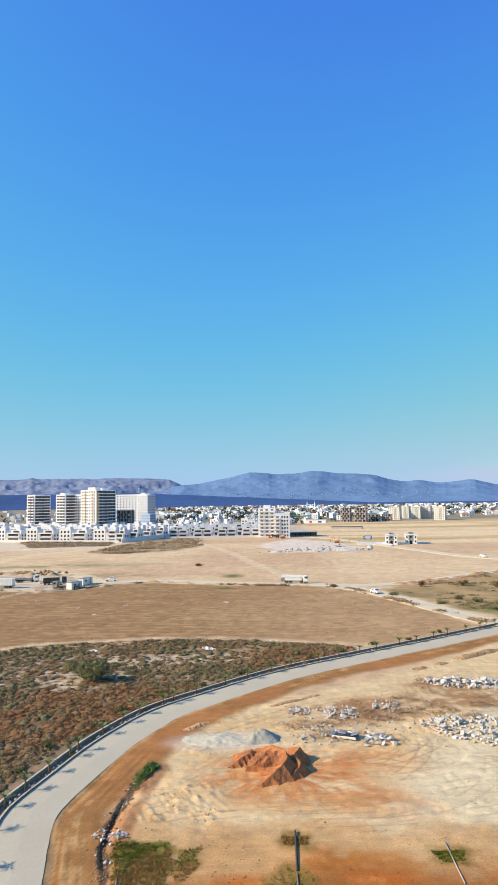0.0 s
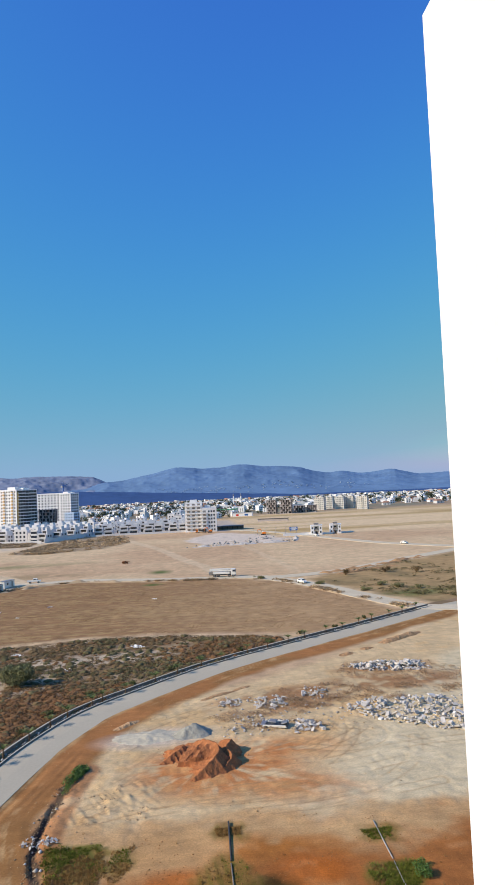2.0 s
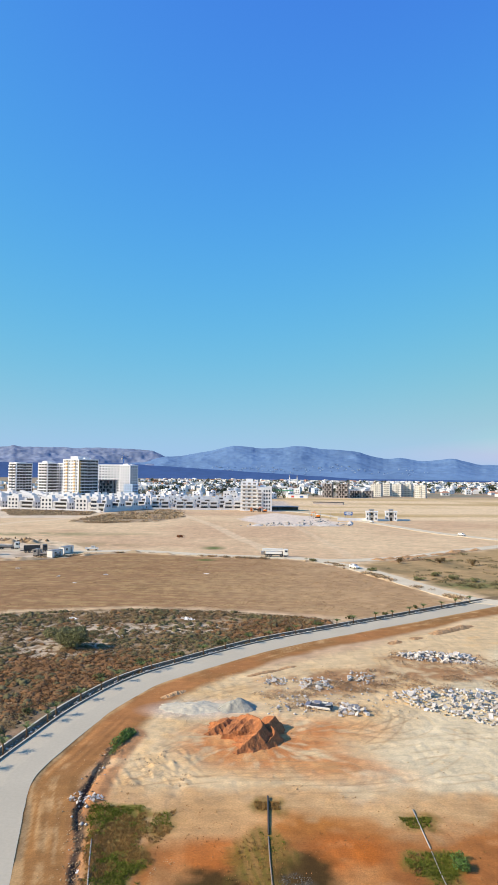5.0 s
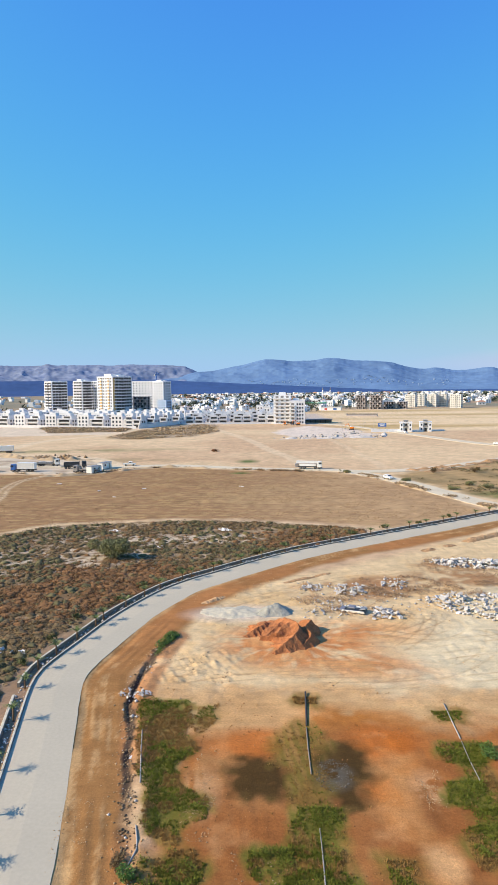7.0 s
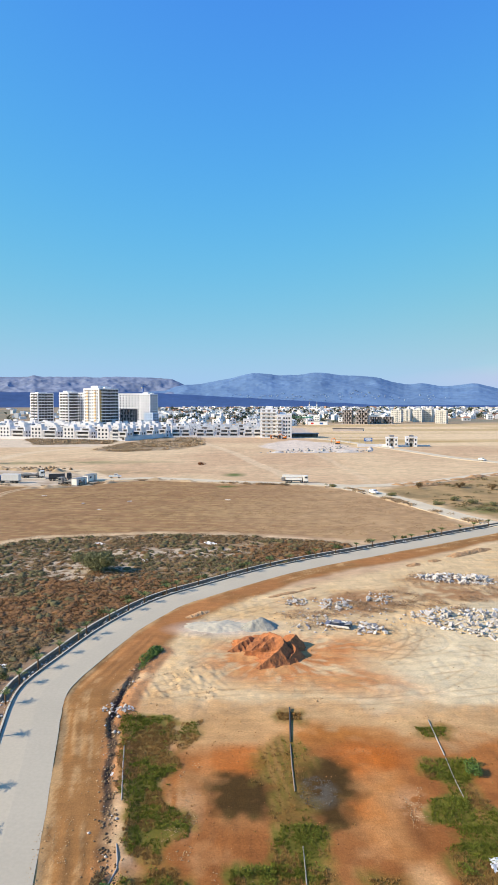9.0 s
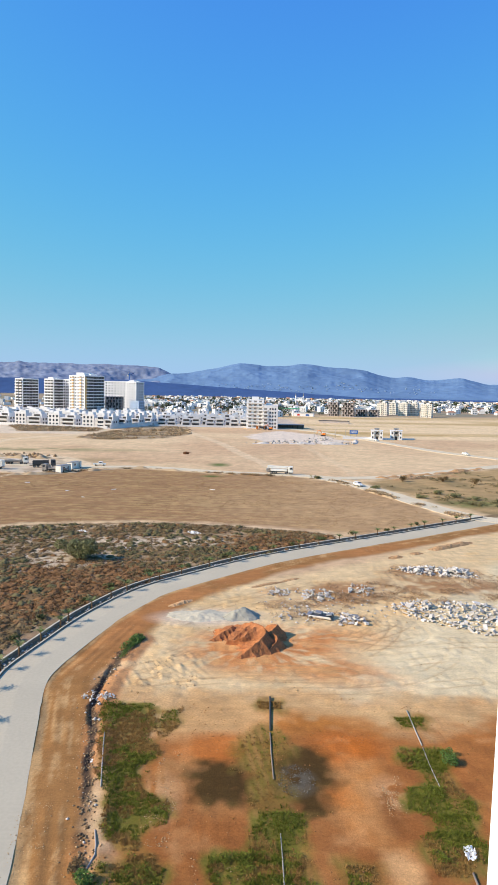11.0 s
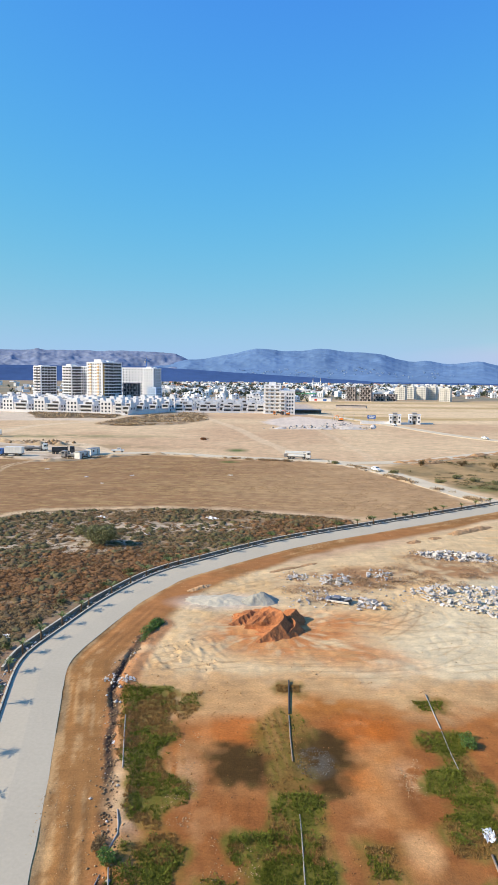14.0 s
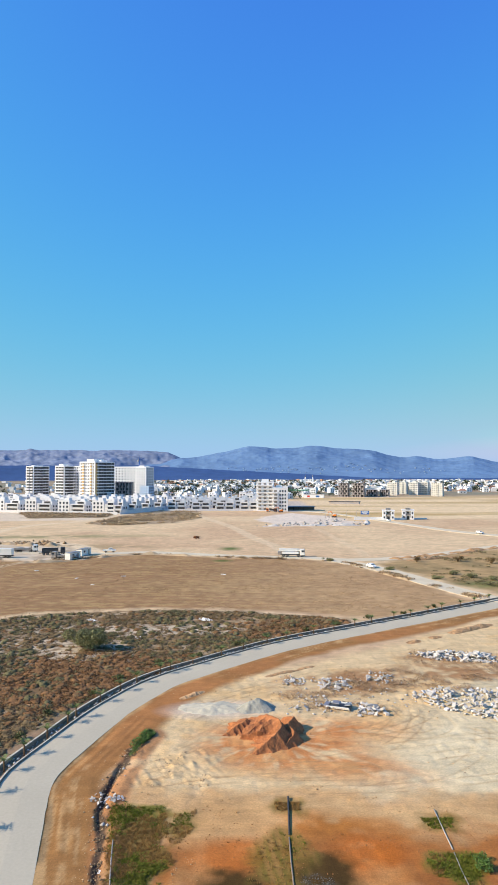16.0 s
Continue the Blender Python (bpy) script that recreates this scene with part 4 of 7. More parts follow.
# ---- young palms on the verge ----
def palm(m, label):
    ob = thing("young_palm", m, label, "palm", "palms along the road")
    h = rnd(1.2, 1.5)
    link("trunk", tube("trunk", [(0, 0, -0.25), (0.02, 0, h * 0.5), (0.04, 0.02, h)], [0.11, 0.09, 0.10], M_BARK, 7), ob)
    v, f = [], []
    for k in range(17):
        a, up, ln = 2 * math.pi * k / 17 + rnd(-0.2, 0.2), rnd(0.15, 1.0), rnd(0.7, 1.1)
        mid = Vector((math.cos(a) * ln * 0.5, math.sin(a) * ln * 0.5, h + 0.12 + up * 0.42))
        tip = Vector((math.cos(a) * ln, math.sin(a) * ln, h + 0.05 + up * 0.35))
        root = Vector((0.03, 0.02, h - 0.05))
        side = Vector((-math.sin(a), math.cos(a), 0))
        pts = [root, root.lerp(mid, 0.5), mid, mid.lerp(tip, 0.5), tip]
        for i in range(len(pts) - 1):
            for s in (-1, 1):
                for q in range(2):
                    p = pts[i].lerp(pts[i + 1], q / 2)
                    e = p + side * s * 0.26 * (1 - i / 5) + (pts[i + 1] - pts[i]) * 0.8 - Vector((0, 0, 0.08))
                    o = len(v)
                    v += [p, p + (pts[i + 1] - pts[i]) * 0.32, e]
                    f.append((o, o + 1, o + 2))
    link("crown", mesh_from("crown", v, f, M_PALM), ob, None, "ragged green palm fronds")
    return ob


def along(line, offset, s):
    """A place at s metres along a line, offset to its left, and the heading there."""
    seg = np.linalg.norm(np.diff(line, axis=0), axis=1)
    acc = np.concatenate([[0], np.cumsum(seg)])
    x, y = np.interp(s, acc, line[:, 0]), np.interp(s, acc, line[:, 1])
    x2, y2 = np.interp(s + 0.5, acc, line[:, 0]), np.interp(s + 0.5, acc, line[:, 1])
    d = np.array([x2 - x, y2 - y])
    d /= max(np.linalg.norm(d), 1e-6)
    return x - d[1] * offset, y + d[0] * offset, math.degrees(math.atan2(d[1], d[0]))


PALM_STEPS = [20.0, 25.5, 31.0, 37.0, 46.0, 53.0, 57.0, 61.0, 66.0, 71.0, 73.0, 79.0, 84.0, 88.0, 93.0, 95.0, 100.0, 107.0, 112.5, 118.5, 123.5, 130.5, 136.0, 142.0, 147.0, 154.0, 159.5, 165.5, 170.5, 177.5, 183.0, 189.0]
kinds = []
for sdist in PALM_STEPS:
    px, py, _ = along(ROAD, ROAD_W / 2 + 0.62, sdist)
    m = pose(px, py, lay_z(px, py), 0, 0, rnd(0, 360))
    if len(kinds) < 6:
        kinds.append(palm(m, "young date palm with green fronds on the road verge"))
    else:
        copy_thing(random.choice(kinds), m)


# ---- uneven heaps ----
def heap(name, cx, cy, rx, ry, height, material, label, category, seed, ridge=0.0, turn=0.0, ridge_at=0.0):
    """A tipped heap with gullies down its flanks."""
    n = 90
    u, w = np.meshgrid(np.linspace(-1.25, 1.25, n), np.linspace(-1.25, 1.25, n))
    ang = np.arctan2(w, u)
    r = np.hypot(u, w) * (1 + 0.22 * (fbm(np.cos(ang) * 3, np.sin(ang) * 3, 1, seed) - 0.5) * 2)
    z = np.clip(1 - r, 0, 1) ** 0.85
    z = z * (0.75 + 0.5 * fbm(u, w, 0.5, seed + 1)) + ridge * np.exp(-((u - ridge_at - 0.25 * np.sin(w * 5)) / 0.16) ** 2) * np.clip(1 - r * 0.95, 0, 1)
    z = z + (fbm(u * rx, w * ry, 0.9, seed + 2) - 0.5) * 0.28 * np.clip(z * 3, 0, 1) - 0.18 * np.abs(np.sin(ang * 5 + 3 * fbm(u, w, 0.4, seed + 5))) * np.clip(z * 2, 0, 1) * (1 - z)
    c, s_ = math.cos(radians(turn)), math.sin(radians(turn))
    lx, ly = u * rx * c - w * ry * s_, u * rx * s_ + w * ry * c
    ground = on_land(lx + cx, ly + cy)
    top = np.where(r < 1.0, ground + np.maximum(z, 0) * height, ground - 0.15)
    v = np.stack([lx, ly, top], -1).reshape(-1, 3)
    keep = (r < 1.12)
    f = [(j * n + i, j * n + i + 1, (j + 1) * n + i + 1, (j + 1) * n + i) for j in range(n - 1) for i in range(n - 1) if keep[j, i] and keep[j + 1, i + 1]]
    ob = new(name, mesh_from(name, v.tolist(), f, material, True))
    ob.matrix_basis = pose(cx, cy, 0)
    return tagged(ob, label, category)


def tipped_mound(name, cx, cy, crests, reach, material, label, category, seed, gullies=0.22):
    """Loads tipped side by side: each crest has places and heights, a gentle flank to its left and a steep one to its right."""
    n = 150
    u, w = np.meshgrid(np.linspace(-reach, reach, n), np.linspace(-reach, reach, n))
    z = np.full(u.shape, -1.0)
    wob = (fbm(u, w, 1.8, seed, 3) - 0.5) * 0.8
    for places, heights, gentle, steep in crests:
        d, side, t = near_line(u + wob * 0.5, w + wob * 0.4, curve(places, 0.5))
        h = np.interp(t, np.linspace(0, 1, len(heights)), heights)
        gully = np.abs(np.sin(t * 17 + 2 * fbm(u, w, 2, seed + 4))) * np.clip(d, 0, 0.8) * gullies
        z = np.maximum(z, h - d * np.where(side > 0, steep, gentle) - gully + wob * 0.25)
    z = z + ((fbm(u, w, 0.5, seed + 2, 2) - 0.5) * 0.16 + (fbm(u, w, 1.1, seed + 6, 2) - 0.5) * 0.3) * (z > 0.05)
    ground = on_land(u + cx, w + cy)
    v = np.stack([u, w, ground + np.maximum(z, -0.12)], -1).reshape(-1, 3)
    keep = z > -0.10
    f = [(j * n + i, j * n + i + 1, (j + 1) * n + i + 1, (j + 1) * n + i) for j in range(n - 1) for i in range(n - 1) if keep[j, i] or keep[j + 1, i + 1]]
    ob = new(name, mesh_from(name, v.tolist(), f, material))
    ob.matrix_basis = pose(cx, cy, 0)
    return tagged(ob, label, category)


tipped_mound("red_earth_mound", 2.4, 84.0, [([(-1.6, -5.2), (0.6, -3.4), (1.7, -1.4), (0.9, 0.8), (-0.8, 2.8)], [0.4, 1.5, 1.9, 2.2, 1.7], 0.34, 0.95),
                                            ([(2.2, -3.4), (3.2, -1.6), (2.6, 0.4), (3.4, 2.6), (2.2, 4.0)], [0.5, 1.2, 1.3, 1.7, 0.8], 0.75, 0.9),
                                            ([(-5.6, 0.2), (-3.8, 1.4), (-2.6, 2.6)], [0.2, 0.8, 1.2], 0.35, 0.5)],
             9.0, M_RED_EARTH, "tipped mound of loose red earth with steep shaded flanks", "earth mound", 11, 0.55)
tipped_mound("grey_gravel_mound", 1.0, 93.6, [([(-0.9, -0.2), (0.5, 0.1)], [1.15, 1.45], 0.62, 0.68)], 3.4, M_GREY_GRAVEL, "conical heap of grey gravel on pale dust", "gravel mound", 17, 0.0)
heap("dust_spill", -5.2, 94.0, 5.2, 2.3, 0.45, M_DUST, "low spill of pale lime dust beside the gravel", "dust pile", 19)


# ---- broken concrete ----
def chunk_mesh(kind, material):
    """A broken slab or block with knocked-off corners."""
    bm = bmesh.new()
    bmesh.ops.create_cube(bm, size=1)
    sx, sy, sz = ((1.5, 0.9, 0.22), (0.9, 0.7, 0.5), (1.0, 1.0, 0.30), (0.6, 0.5, 0.45), (2.0, 0.5, 0.25), (0.8, 1.2, 0.18))[kind]
    for v in bm.verts:
        v.co = Vector((v.co.x * sx * rnd(0.7, 1.15), v.co.y * sy * rnd(0.7, 1.15), v.co.z * sz * rnd(0.75, 1.2)))
    bmesh.ops.bevel(bm, geom=random.sample(list(bm.verts), 3), offset=0.16 * min(sx, sy), segments=1, affect="VERTICES")
    me = bpy.data.meshes.new("block")
    bm.to_mesh(me)
    bm.free()
    me.materials.append(material)
    return me


CHUNKS = [chunk_mesh(k % 6, M_CONCRETE) for k in range(12)]


def rubble(name, poly, count, label, height=0.7, small=(0.5, 1.1), seed=1):
    random.seed(seed)
    xs, ys = [p[0] for p in poly], [p[1] for p in poly]
    cx, cy = sum(xs) / len(xs), sum(ys) / len(ys)
    ob = thing(name, pose(cx, cy, 0), label, "rubble heap", "rubble heaps")
    made = 0
    while made < count:
        x, y = rnd(min(xs), max(xs)), rnd(min(ys), max(ys))
        d = float(inside(np.array([x]), np.array([y]), poly)[0])
        if d < 0 or random.random() > 0.35 + d:
            continue
        k = rnd(*small)
        z = lay_z(x, y) + 0.12 + rnd(0, 1) ** 1.5 * height * min(1, d / 1.5)
        m = pose(x - cx, y - cy, z, rnd(-35, 35), rnd(-35, 35), rnd(0, 360)) @ Matrix.Diagonal((k, k, k, 1))
        link("concrete_block", random.choice(CHUNKS), ob, m)
        made += 1
    return ob


rubble("concrete_rubble", [(23.6, 98.6), (26, 94.6), (30, 90.5), (36, 87), (44, 83), (49, 86), (47, 97), (38, 101), (30, 101.5)], 300, "wide heap of broken white-grey concrete blocks", 1.0, (0.35, 0.85), 3)
rubble("concrete_rubble", [(29.5, 121), (33, 117.6), (39, 115), (43.4, 116), (43.6, 120.5), (36, 122)], 130, "long heap of broken concrete slabs among dry weeds", 0.8, (0.4, 1.0), 5)
rubble("concrete_rubble", [(5, 104), (8, 103), (9.5, 106.5), (6.5, 107.5)], 40, "small pile of broken pale concrete", 0.4, (0.2, 0.6), 7)
rubble("concrete_rubble", [(10.5, 101), (15.6, 101.5), (16, 107), (11.8, 107)], 60, "scattered broken concrete posts and blocks", 0.7, (0.2, 0.7), 8)
rubble("concrete_rubble", [(18.5, 106), (23, 104), (24, 109), (20, 111)], 50, "broken concrete and brick waste in dry brush", 0.4, (0.2, 0.6), 9)
rubble("concrete_rubble", [(14.8, 90), (19, 90.5), (18.2, 95.4), (15.2, 95.6)], 50, "low pile of broken slabs beside the wreck", 0.4, (0.25, 0.9), 10)
rubble("concrete_rubble", [(5.5, 92), (11, 91.5), (11.6, 99), (7, 100)], 40, "scattered broken masonry near the gravel heap", 0.25, (0.15, 0.5), 12)
rubble("concrete_rubble", [(48, 112), (54, 108), (58, 112), (52, 118)], 20, "small scatter of broken concrete on pale sand", 0.3, (0.4, 0.9), 13)
rubble("ditch_rubble", [(-16.4, 67.5), (-13.2, 66.6), (-12.2, 68.2), (-15.6, 69.4)], 60, "broken stones at the corner of the ditch", 0.3, (0.10, 0.32), 15)
rubble("roadside_rubble", [(-40, 76), (-33, 74), (-30, 79), (-37, 82)], 24, "pale rubbish and stones in rough scrub", 0.4, (0.3, 0.8), 16)
random.seed(21)


# ---- loose scatter ----
def scatter_points(poly, count, seed, keep=None, margin=0.0):
    rng = np.random.RandomState(seed)
    p = np.array(poly)
    lo, hi = p.min(0), p.max(0)
    out = np.zeros((0, 2))
    while len(out) < count:
        q = lo + rng.rand(count * 2, 2) * (hi - lo)
        ok = inside(q[:, 0], q[:, 1], poly) > margin
        if keep is not None:
            ok &= keep(q[:, 0], q[:, 1]) > rng.rand(len(q))
        out = np.concatenate([out, q[ok]])
    return out[:count]


def tufts(name, pts, height, radius, blades, width, material, label, seed, lean=0.6, leafy=False):
    """Tufts of blades or leaves at places on the land, as one mesh of loose pieces."""
    rng = np.random.RandomState(seed)
    n = len(pts)
    z = on_land(pts[:, 0], pts[:, 1])
    size = (0.5 + rng.rand(n) ** 1.5)[:, None]
    base = np.concatenate([pts, z[:, None]], 1)
    a = rng.rand(n, blades) * 2 * np.pi
    rr = np.sqrt(rng.rand(n, blades)) * radius * size
    hh = height * size * (0.35 + 0.75 * rng.rand(n, blades)) * (1 - 0.5 * (rr / (radius * size)) ** 2)
    cx, cy = np.cos(a), np.sin(a)
    if leafy:
        foot = np.stack([cx * rr, cy * rr, hh * 0.65], -1)
        tip = foot + np.stack([cx * width * 1.3, cy * width * 1.3, rng.rand(n, blades) * width * 1.6 - 0.2 * width], -1)
    else:
        foot = np.stack([cx * rr * (1 - lean), cy * rr * (1 - lean), 0 * rr - 0.03], -1)
        tip = np.stack([cx * rr, cy * rr, hh], -1)
    b = rng.rand(n, blades) * 2 * np.pi
    side = np.stack([np.cos(b), np.sin(b), (rng.rand(n, blades) - 0.5) * (0.9 if leafy else 0.1)], -1) * (width * size)[..., None] * 0.5
    tri = np.stack([foot - side, foot + side, tip], 2) + base[:, None, None, :]
    v = tri.reshape(-1, 3)
    return tagged(new(name, fast_mesh(name, v, np.arange(len(v)).reshape(-1, 3), material)), label, "plants", kind="stuff")


def mounds(name, pts, height, radius, material, label, seed, sides=8):
    """Low rounded shrubs at places on the land: lumpy domes, as one mesh."""
    rng = np.random.RandomState(seed)
    n = len(pts)
    size = 0.45 + rng.rand(n) ** 1.6
    ang = np.arange(sides) / sides * 2 * np.pi
    rings = []
    for r, h in ((1.0, -0.12), (0.92, 0.38), (0.62, 0.78), (0.26, 1.0)):
        k = (1 + 0.8 * (rng.rand(n, sides) - 0.5)) * r
        up = h * (1 + 1.0 * (rng.rand(n, sides) - 0.5)) if h > 0 else np.full((n, sides), h)
        rings.append(np.stack([np.cos(ang) * k * radius * size[:, None], np.sin(ang) * k * radius * size[:, None], up * height * size[:, None]], -1))
    v = np.stack(rings, 1)
    v = v + np.concatenate([pts, on_land(pts[:, 0], pts[:, 1])[:, None]], 1)[:, None, None, :]
    a = np.arange(sides)
    b = (a + 1) % sides
    quads = np.concatenate([np.stack([a + k * sides, b + k * sides, b + (k + 1) * sides, a + (k + 1) * sides], -1) for k in range(3)])
    top = np.stack([np.full(sides // 2 - 1, 3 * sides), 3 * sides + 1 + 2 * np.arange(sides // 2 - 1), 3 * sides + 2 + 2 * np.arange(sides // 2 - 1), 3 * sides + 3 + 2 * np.arange(sides // 2 - 1)], -1)
    f = (np.concatenate([quads, top])[None] + (np.arange(n) * 4 * sides)[:, None, None]).reshape(-1, 4)
    me = fast_mesh(name, v.reshape(-1, 3), f, material)
    me.shade_smooth()
    return tagged(new(name, me), label, "plants", kind="stuff")


def patchy(size, seed, lo=0.45, k=6.0):
    return lambda x, y: np.clip((fbm(x, y, size, seed) - lo) * k, 0.02, 1)


def ragged(poly, seed):
    """Keeps places inside a polygon whose rim is torn the same way as the ground's colour."""
    thin = patchy(3.0, seed, 0.24, 7)
    return lambda x, y: np.where(inside(x, y, poly) + (fbm(x, y, 9, 50) - 0.5) * 2.4 + (fbm(x, y, 1.6, seed) - 0.5) * 1.8 + 0.4 > 0, thin(x, y), 0)


weed_pts = np.concatenate([scatter_points(w, int(abs(sum(a[0] * b[1] - b[0] * a[1] for a, b in zip(w, w[1:] + w[:1]))) / 2 * 70), 30 + i, ragged(w, 50 + i), -1.5) for i, w in enumerate(WEEDS)] + [scatter_points(w, 420, 130 + i, ragged(w, 150 + i), -1.0) for i, w in enumerate(OLIVE)])
green = fbm(weed_pts[:, 0], weed_pts[:, 1], 4, 154) + 0.25 * fbm(weed_pts[:, 0], weed_pts[:, 1], 0.9, 155, 2) < 0.62
tufts("weed_patch", weed_pts[green], 0.20, 0.17, 8, 0.045, M_WEED, "patches of low green weeds on red soil", 31)
rim_pts = np.concatenate([scatter_points(w, (120, 60, 30, 40, 60, 50, 30, 30, 30, 30)[i], 70 + i, patchy(2.0, 80 + i, 0.52, 9)) for i, w in enumerate(WEEDS)])
tufts("leafy_weed", rim_pts, 0.42, 0.34, 30, 0.08, M_WEED, "taller leafy green weeds at the rims of the patches", 32, leafy=True)
tufts("dry_weed", np.concatenate([weed_pts[~green], scatter_points(RED_PIT, 900, 35, patchy(4, 36, 0.55, 8))]), 0.22, 0.18, 7, 0.04, M_DRYWEED, "dry brown stalks among the weeds", 33)
inner_scrub = [(-75, 60), (-96, 112), (-60, 145), (-53, 153), (-43, 156), (-23, 159), (-3, 158), (19, 151), (23, 147), (9, 133), (-4, 123), (-12, 114.5), (-21, 102), (-26.5, 91), (-29.5, 78), (-29.5, 70), (-28, 58), (-26, 44)]
scrub_keep = lambda x, y: patchy(7, 42, 0.34, 5)(x, y) * (1 - 0.9 * pale_scrub(x, y))
rusty_zone = lambda x, y: np.clip(blob(x, y, -32, 106, 24, 13, 20) * 1.3 + 0.4 * blob(x, y, 10, 142, 16, 8, 30), 0, 1) * soft(fbm(x, y, 8, 242, 3) - 0.42, 0.12)
olive_zone = lambda x, y: soft(fbm(x, y, 8, 142, 3) - 0.50, 0.10) * (1 - 0.7 * rusty_zone(x, y))
rust = lambda x, y: 0.03 + 0.97 * rusty_zone(x, y) * (1 - pale_scrub(x, y))
olive_pts = scatter_points(inner_scrub, 4200, 141, lambda x, y: 0.04 + olive_zone(x, y) * (1 - 0.9 * pale_scrub(x, y)))
brown_pts = scatter_points(inner_scrub, 7000, 41, lambda x, y: scrub_keep(x, y) * (1 - 0.6 * rusty_zone(x, y)) * (1 - 0.5 * olive_zone(x, y)))
rusty_pts = scatter_points(inner_scrub, 4600, 44, rust)
mounds("olive_scrub", olive_pts[::2], 0.30, 0.6, M_SCRUB_GREEN, "low olive-green shrubs over rough ground", 143)
mounds("scrub", brown_pts[::2], 0.20, 0.55, M_SCRUB, "low dry olive-brown scrub over rough ground", 43)
mounds("rusty_scrub", rusty_pts[::2], 0.22, 0.6, M_SCRUB_RED, "rust-brown dead brush among the scrub", 45)
tufts("olive_leaves", olive_pts, 0.5, 0.66, 26, 0.14, M_SCRUB_GREEN, "leafy sprays over the olive shrubs", 243, leafy=True)
tufts("scrub_leaves", brown_pts, 0.36, 0.6, 20, 0.14, M_SCRUB, "leafy sprays over the dry scrub", 244, leafy=True)
tufts("rusty_leaves", rusty_pts, 0.38, 0.66, 20, 0.14, M_SCRUB_RED, "rust-brown sprays over the dead brush", 245, leafy=True)
tufts("dry_brush", np.concatenate([scatter_points([(27, 116), (34, 111), (46, 108), (50, 114), (44, 122), (30, 124)], 420, 46), scatter_points([(15, 100), (24, 100), (32, 104), (26, 112), (16, 112)], 420, 47, patchy(4, 48)),
                                   scatter_points([(3, 96), (16, 90), (20, 92), (17, 101), (6, 108)], 300, 49, patchy(3, 50)), scatter_points([(24, 100), (40, 102), (56, 106), (56, 112), (30, 108)], 300, 51, patchy(4, 52))]),
      0.45, 0.5, 16, 0.12, M_BRUSH, "dry brown brush around the rubble", 53, leafy=True)
tufts("stubble", scatter_points([(-90, 128), (-58, 151), (-23, 164), (20, 157), (44, 163), (56, 172), (44, 214), (22, 248), (-5, 254), (-40, 266), (-75, 246), (-110, 250)], 22000, 55, patchy(9, 56, 0.30, 3)), 0.16, 0.30, 5, 0.10, M_STUBBLE,
      "dry stubble on the ploughed brown field", 57)
tufts("verge_brush", scatter_points([(-120, 256), (-76, 247), (-62, 257), (-40, 269), (-5, 256), (22, 250), (34, 240), (45, 214), (56, 184), (61, 170), (64, 172), (58, 186), (47, 216), (37, 242), (24, 252), (-5, 258.5), (-40, 271), (-62, 261), (-78, 250), (-120, 259)], 420, 58, patchy(8, 59, 0.52, 8)),
      0.7, 0.9, 24, 0.3, M_SPOIL, "dark scrub and clods along the gravel road", 60, leafy=True)
tufts("eastern_scrub", np.concatenate([scatter_points([(48, 236), (62, 252), (100, 278), (150, 300), (150, 210), (88, 180), (72, 180), (64, 195)], 380, 61, patchy(9, 62, 0.55, 8)),
                                       scatter_points([(58, 214), (64, 196), (76, 186), (92, 186), (96, 196), (74, 208)], 110, 63, patchy(5, 64, 0.45, 6))]), 0.7, 0.8, 30, 0.24, M_SCRUB_GREEN, "green-brown bushes on waste ground", 65, leafy=True)
tufts("far_brush", np.concatenate([scatter_points(w, 1700, 66, patchy(14, 67, 0.40, 5)) for w in SPOIL_LAND]), 0.9, 1.6, 10, 0.7, M_SPOIL, "rough brown tipped earth and brush before the villas", 68, leafy=True)


def stones(name, pts, lo, hi, material, label, seed, sink=0.25, power=2.5):
    """Angular stones lying on the land, joined into one mesh."""
    rng = np.random.RandomState(seed)
    octa = np.array([(1, 0, 0), (-1, 0, 0), (0, 1, 0), (0, -1, 0), (0, 0, 1), (0, 0, -1)], float)
    tri = np.array([(0, 2, 4), (2, 1, 4), (1, 3, 4), (3, 0, 4), (2, 0, 5), (1, 2, 5), (3, 1, 5), (0, 3, 5)])
    n = len(pts)
    size = lo + (hi - lo) * rng.rand(n) ** power
    v = octa[None] * (0.6 + 0.8 * rng.rand(n, 6, 1)) * size[:, None, None] * np.array([1, 1, 0.7])
    a = rng.rand(n) * 6.28
    c, s_ = np.cos(a)[:, None], np.sin(a)[:, None]
    x, y = v[..., 0] * c - v[..., 1] * s_, v[..., 0] * s_ + v[..., 1] * c
    z = on_land(pts[:, 0], pts[:, 1])
    v = np.stack([x + pts[:, :1], y + pts[:, 1:], v[..., 2] + z[:, None] + size[:, None] * sink], -1)
    t = tri[None] + (np.arange(n) * 6)[:, None, None]
    return tagged(new(name, fast_mesh(name, v.reshape(-1, 3), t.reshape(-1, 3), material)), label, "stones", kind="stuff")


